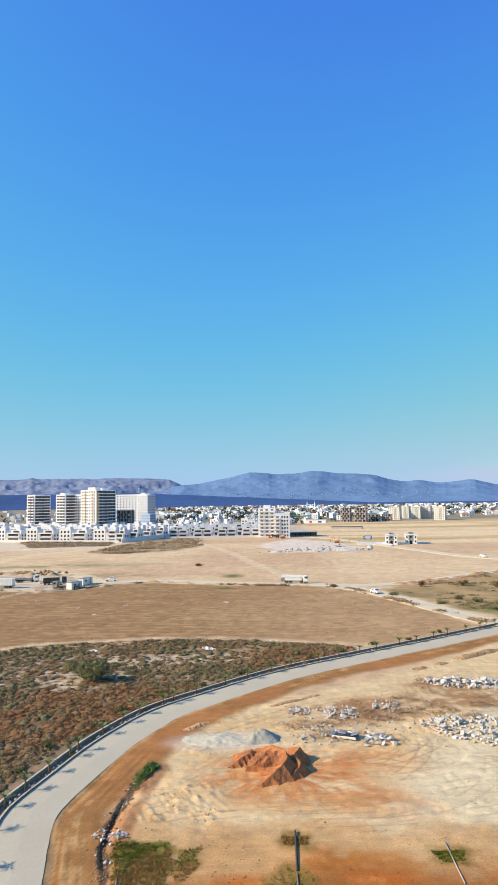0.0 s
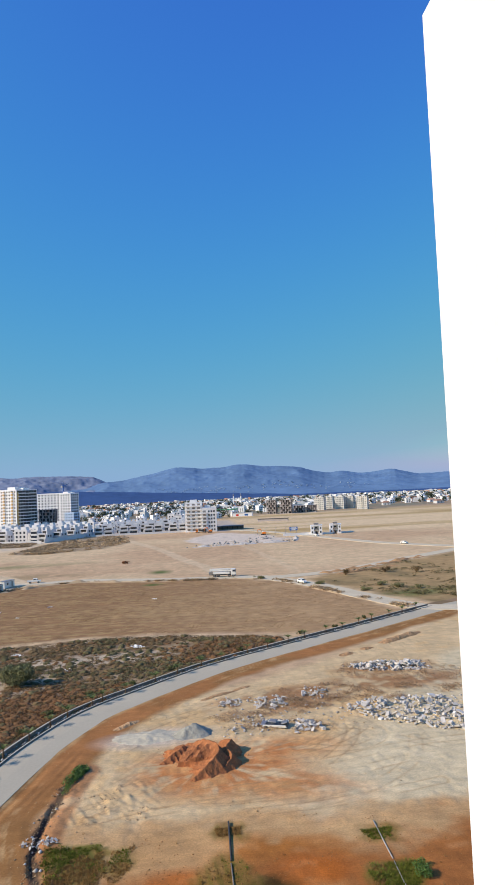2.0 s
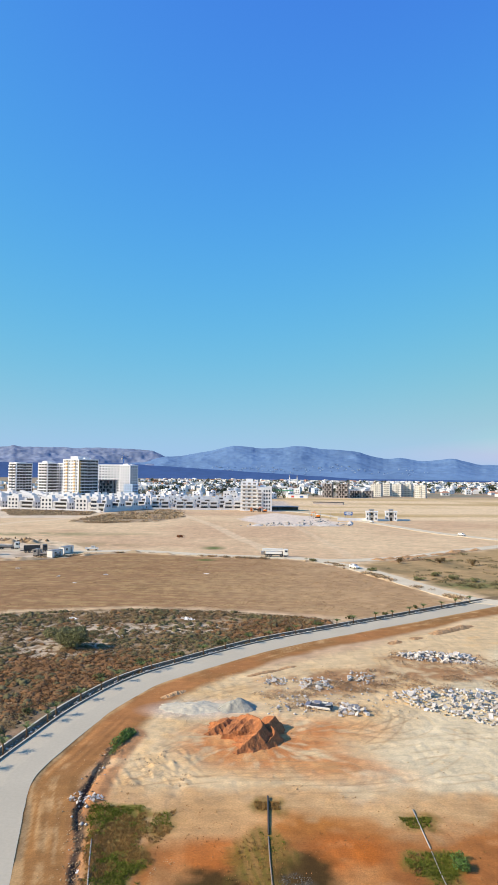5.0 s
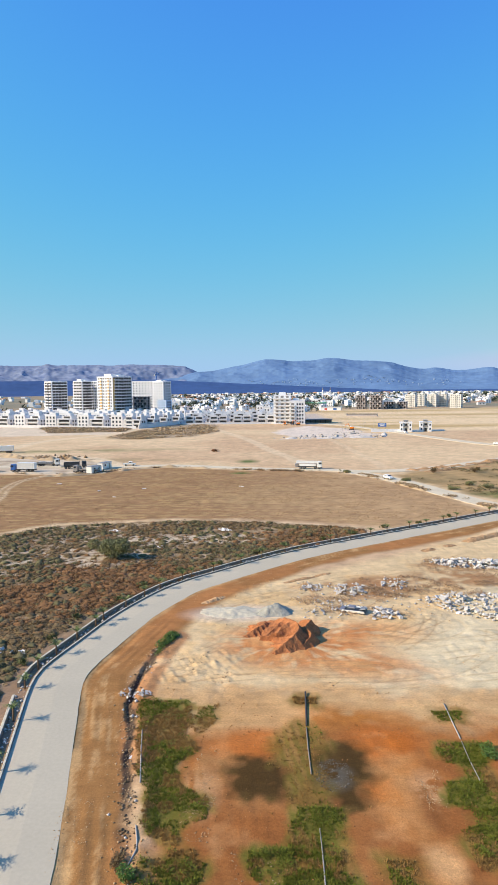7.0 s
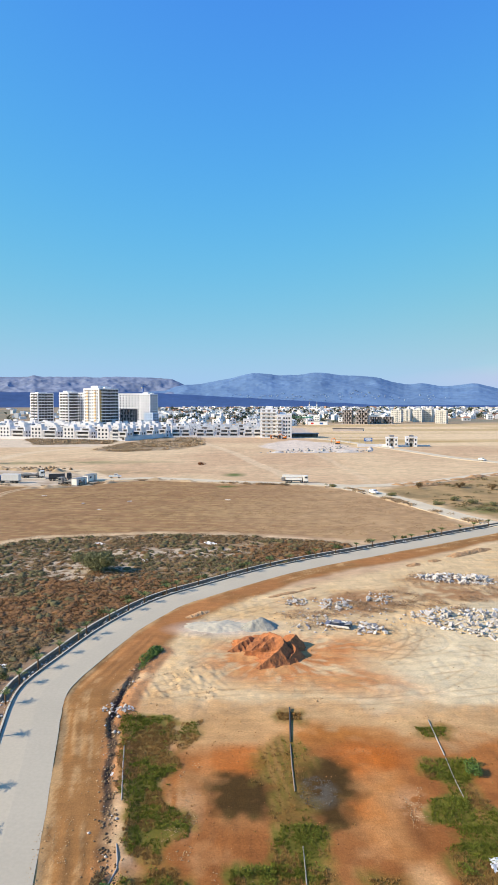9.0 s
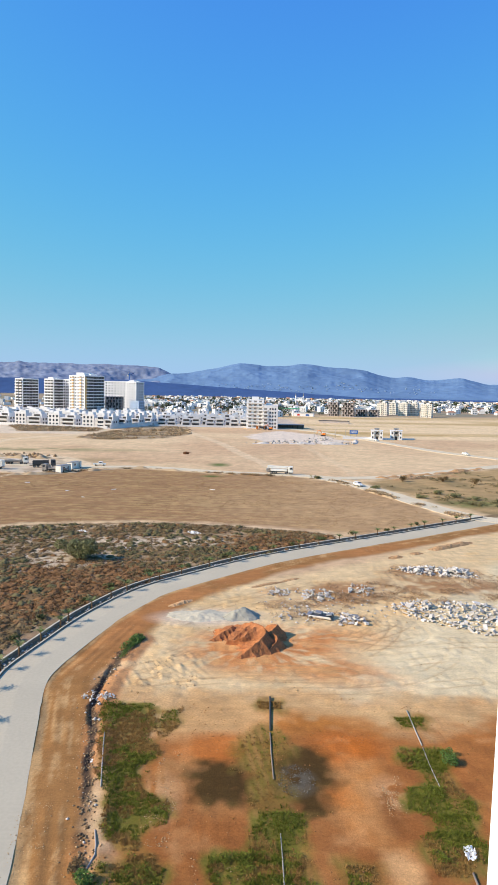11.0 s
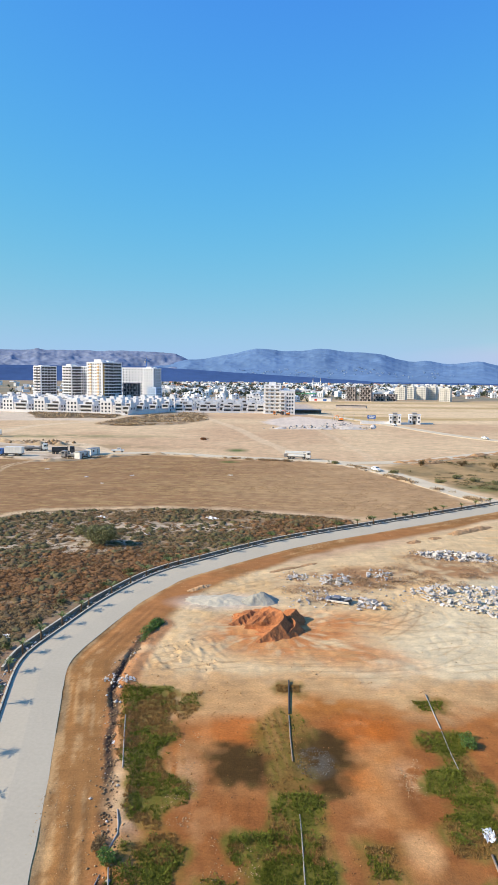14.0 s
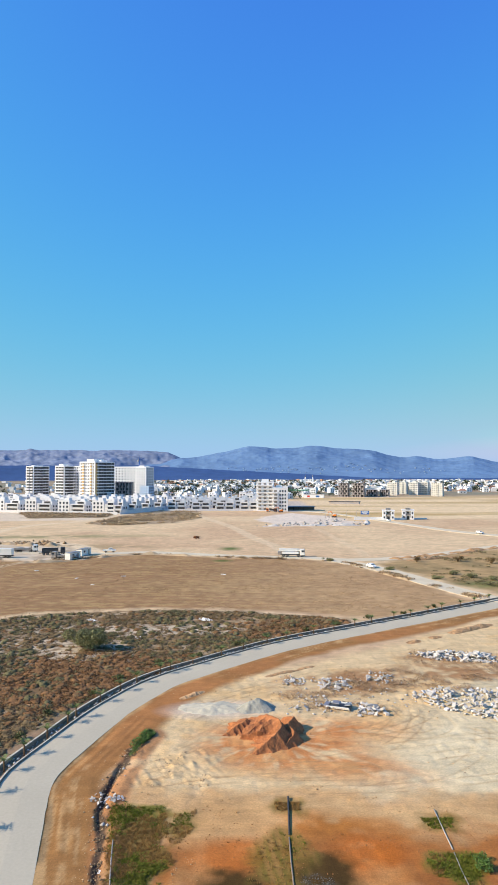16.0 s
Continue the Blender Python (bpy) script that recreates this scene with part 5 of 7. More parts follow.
stones("site_stones", scatter_points(SITE, 2000, 71, patchy(6, 72, 0.53, 9)), 0.03, 0.15, M_SANDCLOD, "stones and clods over the sandy site", 73)
stones("scraped_clods", scatter_points([(-12.5, 71), (-5, 70.5), (-3, 76), (-6, 80), (-12, 79)], 200, 98, patchy(2.2, 99, 0.45, 7)), 0.03, 0.16, M_SANDCLOD, "loose clods on scraped ground", 100, -0.1)
stones("pit_stones", scatter_points([(-11, 67), (24, 67), (24, 34), (-9, 34)], 1500, 74, patchy(3, 75, 0.52, 8)), 0.02, 0.085, M_CLOD, "small stones on the red ground", 76)
ditch_line = np.array([(DITCH[i, 0] + dx, DITCH[i, 1] + dy) for i in range(4, len(DITCH)) for dx, dy in np.random.RandomState(500 + i).normal(0, 0.6, (8 + (i * 7) % 23, 2))])
stones("ash_stones", scatter_points([(3.8, 53.4), (4.4, 55.2), (5.6, 55.8), (6.8, 55), (7.2, 53.2), (6.4, 51.6), (5.2, 51), (4.2, 51.8)], 900, 93), 0.015, 0.07, M_ASH, "pale grey ash and stones on burnt ground", 94)
crumbs = np.concatenate([scatter_points([(-7, 45), (-4.6, 45), (-3.8, 58), (-6.4, 58)], 420, 191, patchy(1.6, 192, 0.48, 9)), scatter_points([(12.4, 48.6), (14.2, 48.6), (14.4, 54), (12.6, 54)], 320, 193, patchy(1.2, 194, 0.5, 9)),
                         scatter_points([(-3.6, 34), (0.6, 34), (1, 43), (-3, 44)], 300, 195, patchy(1.4, 196, 0.5, 9)), scatter_points([(-17, 38), (-12.4, 38), (-14, 50), (-18, 50)], 500, 197, patchy(1.6, 198, 0.5, 9))])
stones("straw_crumbs", crumbs, 0.015, 0.07, M_SANDCLOD, "pale crumbs and straw on the red ground", 199)
stones("ditch_lumps", np.array([(DITCH[i, 0] + 0.35 + dx, DITCH[i, 1] + dy) for i in range(8, len(DITCH)) for dx, dy in np.random.RandomState(900 + i).normal(0, 0.36, (40, 2))]), 0.02, 0.17, M_DARKCLOD, "grey broken stones and dirt filling the ditch", 901)
stones("ditch_stones", ditch_line, 0.02, 0.13, M_SANDCLOD, "loose stones and clods along the ditch", 77)
stones("rubble_crumbs", np.concatenate([scatter_points([(23, 99), (26, 94), (36, 86), (49, 82), (51, 88), (47, 98), (38, 102), (29, 103)], 900, 95), scatter_points([(29, 121.5), (33, 117), (44, 114.5), (44.5, 121)], 420, 96)]), 0.08, 0.42, M_CONCRETE, "crumbled bits of concrete between the blocks", 97)
stones("pale_stones", np.concatenate([ditch_line[::12] + 0.4, scatter_points([(5, 90), (24, 92), (26, 108), (4, 108)], 260, 78)]), 0.05, 0.28, M_CONCRETE, "pale broken bits among the waste", 79)
shoulder = [tuple(along(ROAD, -ROAD_W / 2 - 0.5, s)[:2]) for s in range(10, 190, 6)] + [tuple(along(ROAD, -ROAD_W / 2 - 5.0, s)[:2]) for s in range(184, 4, -6)]
stones("shoulder_stones", scatter_points(shoulder, 700, 80, patchy(3, 81, 0.50, 8)), 0.015, 0.07, M_SANDCLOD, "small stones on the dirt shoulder", 82)
verge = [tuple(along(ROAD, ROAD_W / 2 + 0.4, s)[:2]) for s in range(10, 190, 5)] + [tuple(along(ROAD, ROAD_W / 2 + 1.4, s)[:2]) for s in range(188, 6, -5)]
stones("verge_stones", scatter_points(verge, 900, 83), 0.05, 0.28, M_CONCRETE, "pale stones and rubble on the planted verge", 84)
stones("lot_stones", scatter_points([(4, 408), (72, 408), (80, 446), (60, 470), (10, 418)], 160, 85, patchy(12, 86)), 0.4, 1.3, M_CONCRETE, "row of pale boulders round the gravel lot", 87)
stones("yard_blocks", scatter_points([(-122, 316), (-104, 324), (-84, 310), (-92, 302), (-118, 308)], 150, 185, patchy(6, 186, 0.48, 8)), 0.4, 1.4, M_ROCK, "dumped brown blocks and stones behind the yard", 187)


def berm(line, width, height, label, seed, material=None):
    """A bank of tipped earth along a line: separate loads that run into one another."""
    line = np.asarray(curve(line, 0.7))
    tang = np.gradient(line, axis=0)
    tang /= np.linalg.norm(tang, axis=1)[:, None]
    right = np.stack([tang[:, 1], -tang[:, 0]], 1)
    m = 15
    s_ = np.linspace(-1, 1, m)
    gx = line[:, :1] + right[:, :1] * s_ * width
    gy = line[:, 1:] + right[:, 1:] * s_ * width
    lumps = np.clip((fbm(gx, gy, 5.0, seed, 2) - 0.30) * 2.4, 0, 1.2) * (0.7 + 0.6 * fbm(gx, gy, 1.5, seed + 1, 2))
    ends = np.clip(np.minimum(np.arange(len(line)), np.arange(len(line))[::-1]) / 5.0, 0, 1)[:, None]
    z = height * lumps * ends * np.clip(1 - s_ ** 2, 0, 1)[None] - 0.12 + on_land(gx, gy)
    v = np.stack([gx, gy, z], -1).reshape(-1, 3)
    n = len(line)
    i = (np.arange(n - 1)[:, None] * m + np.arange(m - 1)[None]).ravel()
    ob = new("earth_bank", fast_mesh("earth_bank", v, np.stack([i, i + 1, i + 1 + m, i + m], -1), material or M_BERM))
    return tagged(ob, label, "earth bank")


berm([(52, 249), (62, 256), (76, 264), (92, 276), (110, 291)], 2.6, 1.3, "row of tipped earth loads beside the gravel road", 201)
berm([(58, 246), (72, 254), (90, 264)], 1.8, 0.9, "second lower row of tipped earth", 203)
berm([(-140, 324), (-118, 312), (-100, 302), (-78, 300)], 3.0, 1.5, "bank of tipped spoil behind the yard", 205, M_SPOIL)
berm([(-86, 243), (-74, 246), (-62, 254), (-54, 263), (-40, 269.5), (-22, 263)], 1.5, 1.0, "low dark earth bank along the gravel road", 207, M_SPOIL)
berm([(22, 251), (32, 243.5), (41, 224), (50, 200), (57, 178)], 0.9, 0.5, "low bank of clods beside the branch road", 209, M_SPOIL)
berm([(4, 407), (24, 409), (50, 411), (72, 416), (80, 444)], 2.0, 1.3, "row of pale rubble round the gravel lot", 211, M_CONCRETE)
berm([(-10.5, 97), (-6.5, 101), (-2, 104.6), (4, 109), (12, 114.5)], 0.8, 0.55, "ragged lip of earth beside the road", 213)
berm([(30, 128), (44, 138), (58, 148)], 1.2, 0.6, "low lip of earth and dry grass", 215)


# ---- bushes ----
def bush(cx, cy, rx, ry, h, leaves, leaf, material, label, seed, turn=0.0):
    """A many-stemmed shrub: bare stems and a ragged crown of leaves."""
    rng = np.random.RandomState(seed)
    ob = thing("bush", pose(cx, cy, lay_z(cx, cy), 0, 0, turn), label, "bush")
    v, f = [], []
    for k in range(9):
        a = rng.rand() * 6.28
        me_pts = [(0.1 * math.cos(a), 0.1 * math.sin(a), -0.2), (rx * 0.3 * math.cos(a), ry * 0.3 * math.sin(a), h * 0.35), (rx * 0.6 * math.cos(a), ry * 0.6 * math.sin(a), h * 0.6)]
        link("stem", tube("stem", me_pts, [0.07, 0.05, 0.02], M_BARK, 5), ob)
    lobes = [(rng.normal(0, 0.42) * rx, rng.normal(0, 0.42) * ry, h * (0.3 + 0.4 * rng.rand()), 0.35 + 0.3 * rng.rand()) for _ in range(14)]
    tri = []
    for _ in range(leaves):
        lx, ly, lz, lr = lobes[rng.randint(14)]
        d = rng.normal(size=3)
        d /= np.linalg.norm(d)
        r = lr * (0.6 + 0.5 * rng.rand())
        p = np.array([lx, ly, lz]) + d * np.array([rx, ry, h * 0.7]) * r * 0.75
        p[2] = max(p[2], 0.05)
        e1, e2 = rng.normal(size=3), rng.normal(size=3)
        tri += [p, p + e1 / np.linalg.norm(e1) * leaf, p + e2 / np.linalg.norm(e2) * leaf]
    tri = np.array(tri)
    link("crown", fast_mesh("crown", tri, np.arange(len(tri)).reshape(-1, 3), material), ob)
    return ob


bush(-29.6, 124.5, 4.4, 3.2, 4.4, 6400, 0.30, M_OLIVE_BUSH, "large olive-green bush standing in dry scrub", 1)
bush(-12.7, 83.4, 0.75, 3.0, 1.1, 2200, 0.18, M_GREEN_BUSH, "long low green bush at the end of the ditch", 2, -15)
bush(-9.7, 41.4, 0.7, 0.8, 0.9, 900, 0.12, M_GREEN_BUSH, "small green bush by the ditch", 3)
bush(-10.75, 42.8, 0.5, 0.8, 0.7, 700, 0.10, M_SCRUB, "dry grey bush by the ditch", 5)
bush(19.5, 56.3, 0.7, 1.0, 0.9, 1100, 0.13, M_GREEN_BUSH, "bright green bush on red soil", 4)
for i, (bx, by) in enumerate(((66, 214), (70, 208), (75, 203), (30.5, 247), (47.5, 224), (58.5, 205))):
    bush(bx, by, 1.9, 1.6, 1.4, 700, 0.26, M_OLIVE_BUSH, "rounded dark green bush on waste ground", 10 + i)
for i, (bx, by) in enumerate(((77.6, 245), (62, 244), (88, 240))):
    bush(bx, by, 1.6, 1.6, 2.6, 420, 0.35, M_SCRUB, "thin small tree on waste ground", 20 + i)
for i, sdist in enumerate((36, 43, 50, 58, 65, 73, 81, 88, 96, 104, 114, 122, 131, 140, 150, 160, 172)):
    bx, by, _ = along(ROAD, ROAD_W / 2 + 3.2 + (i % 3) * 0.9, sdist)
    bush(bx, by, 0.8, 0.8, 0.9, 260, 0.2, M_BUSH, "small green bush behind the verge wall", 30 + i)


# ---- poles, pipes and litter on the red ground ----
def lying(name, pts, radius, material, label, category):
    top = [(x, y, lay_z(x, y) + radius * 0.7 + dz) for x, y, dz in pts]
    ob = new(name, tube(name, [(a - top[0][0], b - top[0][1], c - top[0][2]) for a, b, c in top], radius, material, 8))
    ob.matrix_basis = pose(*top[0])
    return tagged(ob, label, category)


lying("dark_pole", [(3.95, 68.3, 0.1), (3.8, 64.8, 0.05), (3.65, 61.4, 0.0)], 0.09, M_DARK_WOOD, "dark wooden pole lying on the sand", "pole")
lying("grey_pole", [(3.62, 61.0, 0.0), (3.55, 57.4, 0.0), (3.56, 53.4, 0.0)], 0.07, M_WOOD, "weathered grey pole lying among weeds", "pole")
lying("thin_pipe", [(3.72, 46.5, 0), (3.7, 44, 0), (3.61, 40.2, 0), (3.5, 34, 0)], 0.05, M_PIPE, "thin grey irrigation pipe in the weeds", "pipe")
lying("pale_pole", [(18.1, 65.8, 0.0), (17.95, 62.5, 0.0), (17.8, 59.0, 0.0)], 0.065, M_PIPE, "pale pole lying on red soil", "pole")
lying("pale_pipe", [(17.78, 58.6, 0.0), (17.6, 55.8, 0.0), (17.5, 52.4, 0.0)], 0.045, M_PIPE, "thin pale pipe running through weeds", "pipe")
lying("grey_pole", [(16.8, 42.6, 0), (16.7, 41, 0), (16.5, 38, 0)], 0.09, M_WOOD, "short weathered pole beside the weeds", "pole")
lying("hose", [(-12.2, 60.4, 0), (-11.8, 57.8, 0), (-11.4, 55.5, 0), (-10.8, 52, 0)], 0.06, M_PIPE, "pale hose along the edge of the weeds", "hose")
lying("hose", [(-10.1, 46.6, 0), (-9.7, 45, 0), (-9.55, 44.0, 0), (-9.9, 42.3, 0)], 0.06, M_PIPE, "pale hose along the edge of the weeds", "hose")
lying("culvert_pipe", [(-9.45, 40.6, 0.1), (-9.05, 38.7, 0.1), (-8.85, 36.8, 0.1), (-8.5, 33, 0.1)], 0.055, M_PIPE, "grey pipe beside the dark ditch", "pipe")
lying("liner_edge", [(-9.95, 40.2, 0.02), (-10.2, 38.4, 0.05), (-10.15, 36.6, 0.05), (-9.6, 33, 0.05)], 0.04, M_PIPE, "pale folded edge of a black plastic ditch liner", "pipe")


def crumpled(cx, cy, size, material, label, seed):
    """A crumpled sheet of plastic lying on the ground."""
    rng = np.random.RandomState(seed)
    n = 9
    v = [((i / (n - 1) - 0.5) * size * (1 + 0.4 * rng.rand()), (j / (n - 1) - 0.5) * size * 0.6 * (1 + 0.4 * rng.rand()), 0.03 + 0.16 * size * rng.rand()) for j in range(n) for i in range(n)]
    f = [(j * n + i, j * n + i + 1, (j + 1) * n + i + 1, (j + 1) * n + i) for j in range(n - 1) for i in range(n - 1) if rng.rand() > 0.22]
    ob = new("plastic_sheet", mesh_from("plastic_sheet", v, f, material))
    ob.matrix_basis = pose(cx, cy, lay_z(cx, cy), 0, 0, rng.rand() * 360)
    sol = ob.modifiers.new("thickness", "SOLIDIFY")
    sol.thickness = 0.01
    return tagged(ob, label, "litter", "litter")


crumpled(17.3, 44.55, 1.15, M_WHITEPAINT, "torn white plastic sheet lying on weeds", 1)
for i, (lx, ly, sz) in enumerate(((-9.7, 148.7, 2.6), (-22, 133, 1.6), (-35.2, 148.9, 2.0), (-30.8, 79.2, 1.2), (-46, 100, 1.0), (-71.8, 224, 1.4), (-54, 208, 1.2), (-46.2, 196, 1.0), (-40.1, 212, 1.2), (-8.2, 215, 1.3), (-12.4, 56.0, 0.4))):
    crumpled(lx, ly, sz, M_WHITEPAINT, "scrap of white plastic litter on the ground", 5 + i)


# ---- vehicles ----
def wheels(ob, places, radius, width):
    tyre, rim = wheel_mesh("tyre", radius, width, M_TYRE), wheel_mesh("rim", radius * 0.55, width * 1.06, M_STEEL, 10)
    for x, y in places:
        w = link("wheel", tyre, ob, pose(x, y, radius))
        link("rim", rim, w)


def car(m, label, body_mat, estate=True, category="car"):
    """Along local x, nose at +x."""
    ob = thing("parked_car", m, label, category, "cars on the roads")
    prof = [(-2.05, 0.35), (-2.1, 0.8), (-1.95, 1.0), (-1.65, 1.42) if estate else (-1.3, 1.0), (0.25, 1.45), (0.95, 0.98), (1.9, 0.86), (2.1, 0.62), (2.05, 0.35)]
    v = [(x, s * (0.84 if z < 1.1 else 0.66), z) for s in (-1, 1) for x, z in prof]
    n = len(prof)
    f = [tuple(range(n)), tuple(range(2 * n - 1, n - 1, -1))] + [(i, n + i, n + (i + 1) % n, (i + 1) % n) for i in range(n)]
    body = link("body", mesh_from("body", v, f, body_mat), ob)
    mod = body.modifiers.new("round", "BEVEL")
    mod.width, mod.segments = 0.06, 2
    for s in (-1, 1):
        box_part("side_window", [(-0.55, s * 0.76, 1.2, 1.5, 0.03, 0.32)], M_GLASS, ob)
    g = box_part("windscreen", [(0, 0, 0, 0.03, 1.25, 0.55)], M_GLASS, ob, pose(0.64, 0, 1.23, 0, 36, 0))
    for s in (-1, 1):
        box_part("headlight", [(2.02, s * 0.62, 0.7, 0.08, 0.3, 0.12)], M_GLASS, ob)
    wheels(ob, [(-1.3, -0.78), (-1.3, 0.78), (1.3, -0.78), (1.3, 0.78)], 0.32, 0.2)
    return ob


def lorry(m, label, load, cab_mat, category="truck"):
    """A heavy lorry along local x, cab at +x. load: pump, tipper, box or flat."""
    ob = thing("lorry", m, label, category)
    link("cab", bevel_box("cab", (1.9, 2.4, 2.3), cab_mat, 0.12, (0.9, 0.96), (-0.08, 0)), ob, pose(4.0, 0, 0.75))
    box_part("windscreen", [(0, 0, 0, 0.04, 2.0, 0.85)], M_GLASS, ob, pose(4.9, 0, 2.3, 0, -4, 0))
    for s in (-1, 1):
        box_part("side_window", [(4.15, s * 1.19, 2.3, 0.9, 0.04, 0.7)], M_GLASS, ob)
        box_part("mirror", [(4.8, s * 1.36, 2.2, 0.1, 0.14, 0.5)], M_DARKPAINT, ob)
    box_part("chassis", [(-0.6, 0, 0.85, 9.6, 0.9, 0.28), (4.75, 0, 0.65, 0.3, 2.3, 0.4)], M_DARKPAINT, ob)
    box_part("mudguard", [(-2.6, 0, 1.1, 3.2, 2.4, 0.1)], M_DARKPAINT, ob)
    wheels(ob, [(x, s * 1.0) for x in (3.9, 2.3, -2.0, -3.4) for s in (-1, 1)], 0.52, 0.36)
    if load == "pump":
        link("hopper", bevel_box("hopper", (1.1, 2.0, 1.2), M_STEEL, 0.08, (1.25, 1.1)), ob, pose(-5.0, 0, 0.8))
        link("body", bevel_box("body", (6.4, 2.35, 0.75), M_WHITEPAINT, 0.06), ob, pose(-0.7, 0, 1.15))
        for k, (z, y) in enumerate(((2.25, -0.5), (2.75, 0.1), (2.3, 0.6))):
            link("boom", bevel_box("boom", (8.6 - 0.4 * k, 0.5, 0.42), M_WHITEPAINT, 0.05), ob, pose(-1.0 - 0.2 * k, y, z), "folded white boom section")
        link("turret", bevel_box("turret", (0.9, 1.2, 1.6), M_STEEL, 0.08), ob, pose(2.4, 0, 1.2))
        link("delivery_pipe", tube("delivery_pipe", [(-5, 0.9, 2.0), (-1, 0.9, 2.95), (2.6, 0.9, 3.1)], 0.08, M_STEEL, 6), ob)
    elif load == "tipper":
        v, f = boxes([(-1.0, 0, 1.35, 6.2, 2.4, 0.12), (-1.0, -1.2, 2.0, 6.2, 0.1, 1.4), (-1.0, 1.2, 2.0, 6.2, 0.1, 1.4), (2.1, 0, 2.2, 0.1, 2.4, 1.8)] + [(-3.6 + 1.05 * k, s * 1.28, 2.0, 0.12, 0.1, 1.4) for k in range(6) for s in (-1, 1)])
        link("tipper_body", mesh_from("tipper_body", v, f, M_DARKPAINT), ob)
        box_part("tailgate", [(-4.1, 0, 2.0, 0.1, 2.4, 1.3)], M_DARKPAINT, ob)
    elif load == "box":
        box_part("box_body", [(-1.4, 0, 2.4, 7.2, 2.5, 2.5)], M_WHITEPAINT, ob)
        rib = mesh_from("rib", *boxes([(0, 0, 0, 0.08, 0.05, 2.4)]), M_WHITEPAINT)
        for k in range(12):
            for s in (-1, 1):
                link("rib", rib, ob, pose(-4.8 + 0.62 * k, s * 1.27, 2.4))
    else:
        box_part("flatbed", [(-1.2, 0, 1.3, 7.2, 2.45, 0.2), (-1.2, -1.2, 1.55, 7.2, 0.06, 0.4), (-1.2, 1.2, 1.55, 7.2, 0.06, 0.4), (2.3, 0, 1.9, 0.1, 2.4, 1.1)], M_STEEL, ob)
        box_part("cargo", [(-2.2, 0.3, 1.75, 2.6, 1.4, 0.7), (0.6, -0.3, 1.65, 1.6, 1.6, 0.5)], M_CONCRETE, ob)
    return ob


def pickup(m, label):
    ob = thing("pickup", m, label, "pickup", "cars on the roads")
    link("cab", bevel_box("cab", (2.0, 1.7, 1.15), M_WHITEPAINT, 0.1, (0.75, 0.88), (-0.1, 0)), ob, pose(0.5, 0, 0.65))
    link("bonnet", bevel_box("bonnet", (1.3, 1.7, 0.55), M_WHITEPAINT, 0.08), ob, pose(1.9, 0, 0.5))
    box_part("bed", [(-1.5, 0, 0.6, 2.2, 1.7, 0.1), (-1.5, -0.82, 0.85, 2.2, 0.06, 0.5), (-1.5, 0.82, 0.85, 2.2, 0.06, 0.5), (-2.57, 0, 0.85, 0.06, 1.7, 0.5)], M_WHITEPAINT, ob)
    for s in (-1, 1):
        box_part("side_window", [(0.4, s * 0.77, 1.45, 1.2, 0.04, 0.4)], M_GLASS, ob)
    box_part("windscreen", [(0, 0, 0, 0.03, 1.35, 0.6)], M_GLASS, ob, pose(1.24, 0, 1.45, 0, -24, 0))
    wheels(ob, [(-1.5, -0.78), (-1.5, 0.78), (1.7, -0.78), (1.7, 0.78)], 0.36, 0.24)
    return ob


def digger(m, label):
    ob = thing("excavator", m, label, "excavator", "diggers by the building site")
    for s in (-1, 1):
        link("track", bevel_box("track", (3.6, 0.55, 0.8), M_TYRE, 0.25), ob, pose(0, s * 1.1, 0))
    link("house", bevel_box("house", (2.8, 2.4, 1.3), M_ORANGE, 0.12), ob, pose(-0.4, 0, 0.95))
    link("cab", bevel_box("cab", (1.3, 1.0, 1.7), M_WHITEPAINT, 0.1), ob, pose(0.4, 0.65, 1.0))
    link("boom", tube("boom", [(0.9, -0.2, 1.8), (2.6, -0.2, 4.4), (4.6, -0.2, 3.6)], [0.28, 0.30, 0.2], M_ORANGE, 6), ob)
    link("stick", tube("stick", [(4.6, -0.2, 3.7), (5.0, -0.2, 1.2)], [0.18, 0.14], M_ORANGE, 6), ob)
    link("bucket", bevel_box("bucket", (0.9, 1.1, 0.8), M_STEEL, 0.1, (0.7, 1.0)), ob, pose(4.9, -0.2, 0.4))
    return ob


def cabin(m, label, length=6.0):
    ob = thing("site_cabin", m, label, "container", "site cabins")
    box_part("body", [(0, 0, 1.4, length, 2.4, 2.5)], M_WHITEPAINT, ob)
    rib = mesh_from("rib", *boxes([(0, 0, 0, 0.12, 0.05, 2.3)]), M_WHITEPAINT)
    for k in range(int(length / 0.3)):
        for s in (-1, 1):
            link("rib", rib, ob, pose(-length / 2 + 0.3 * k + 0.15, s * 1.215, 1.4))
    box_part("roof", [(0, 0, 2.7, length + 0.15, 2.55, 0.12)], M_STEEL, ob)
    box_part("door", [(length * 0.25, -1.25, 1.25, 0.9, 0.05, 2.0)], M_PIPE, ob)
    box_part("window", [(-length * 0.2, -1.25, 1.7, 1.1, 0.05, 0.8)], M_GLASS, ob)
    for x in (-length / 2 + 0.3, length / 2 - 0.3):
        box_part("skid", [(x, 0, 0.08, 0.25, 2.3, 0.18)], M_DARKPAINT, ob)
    return ob


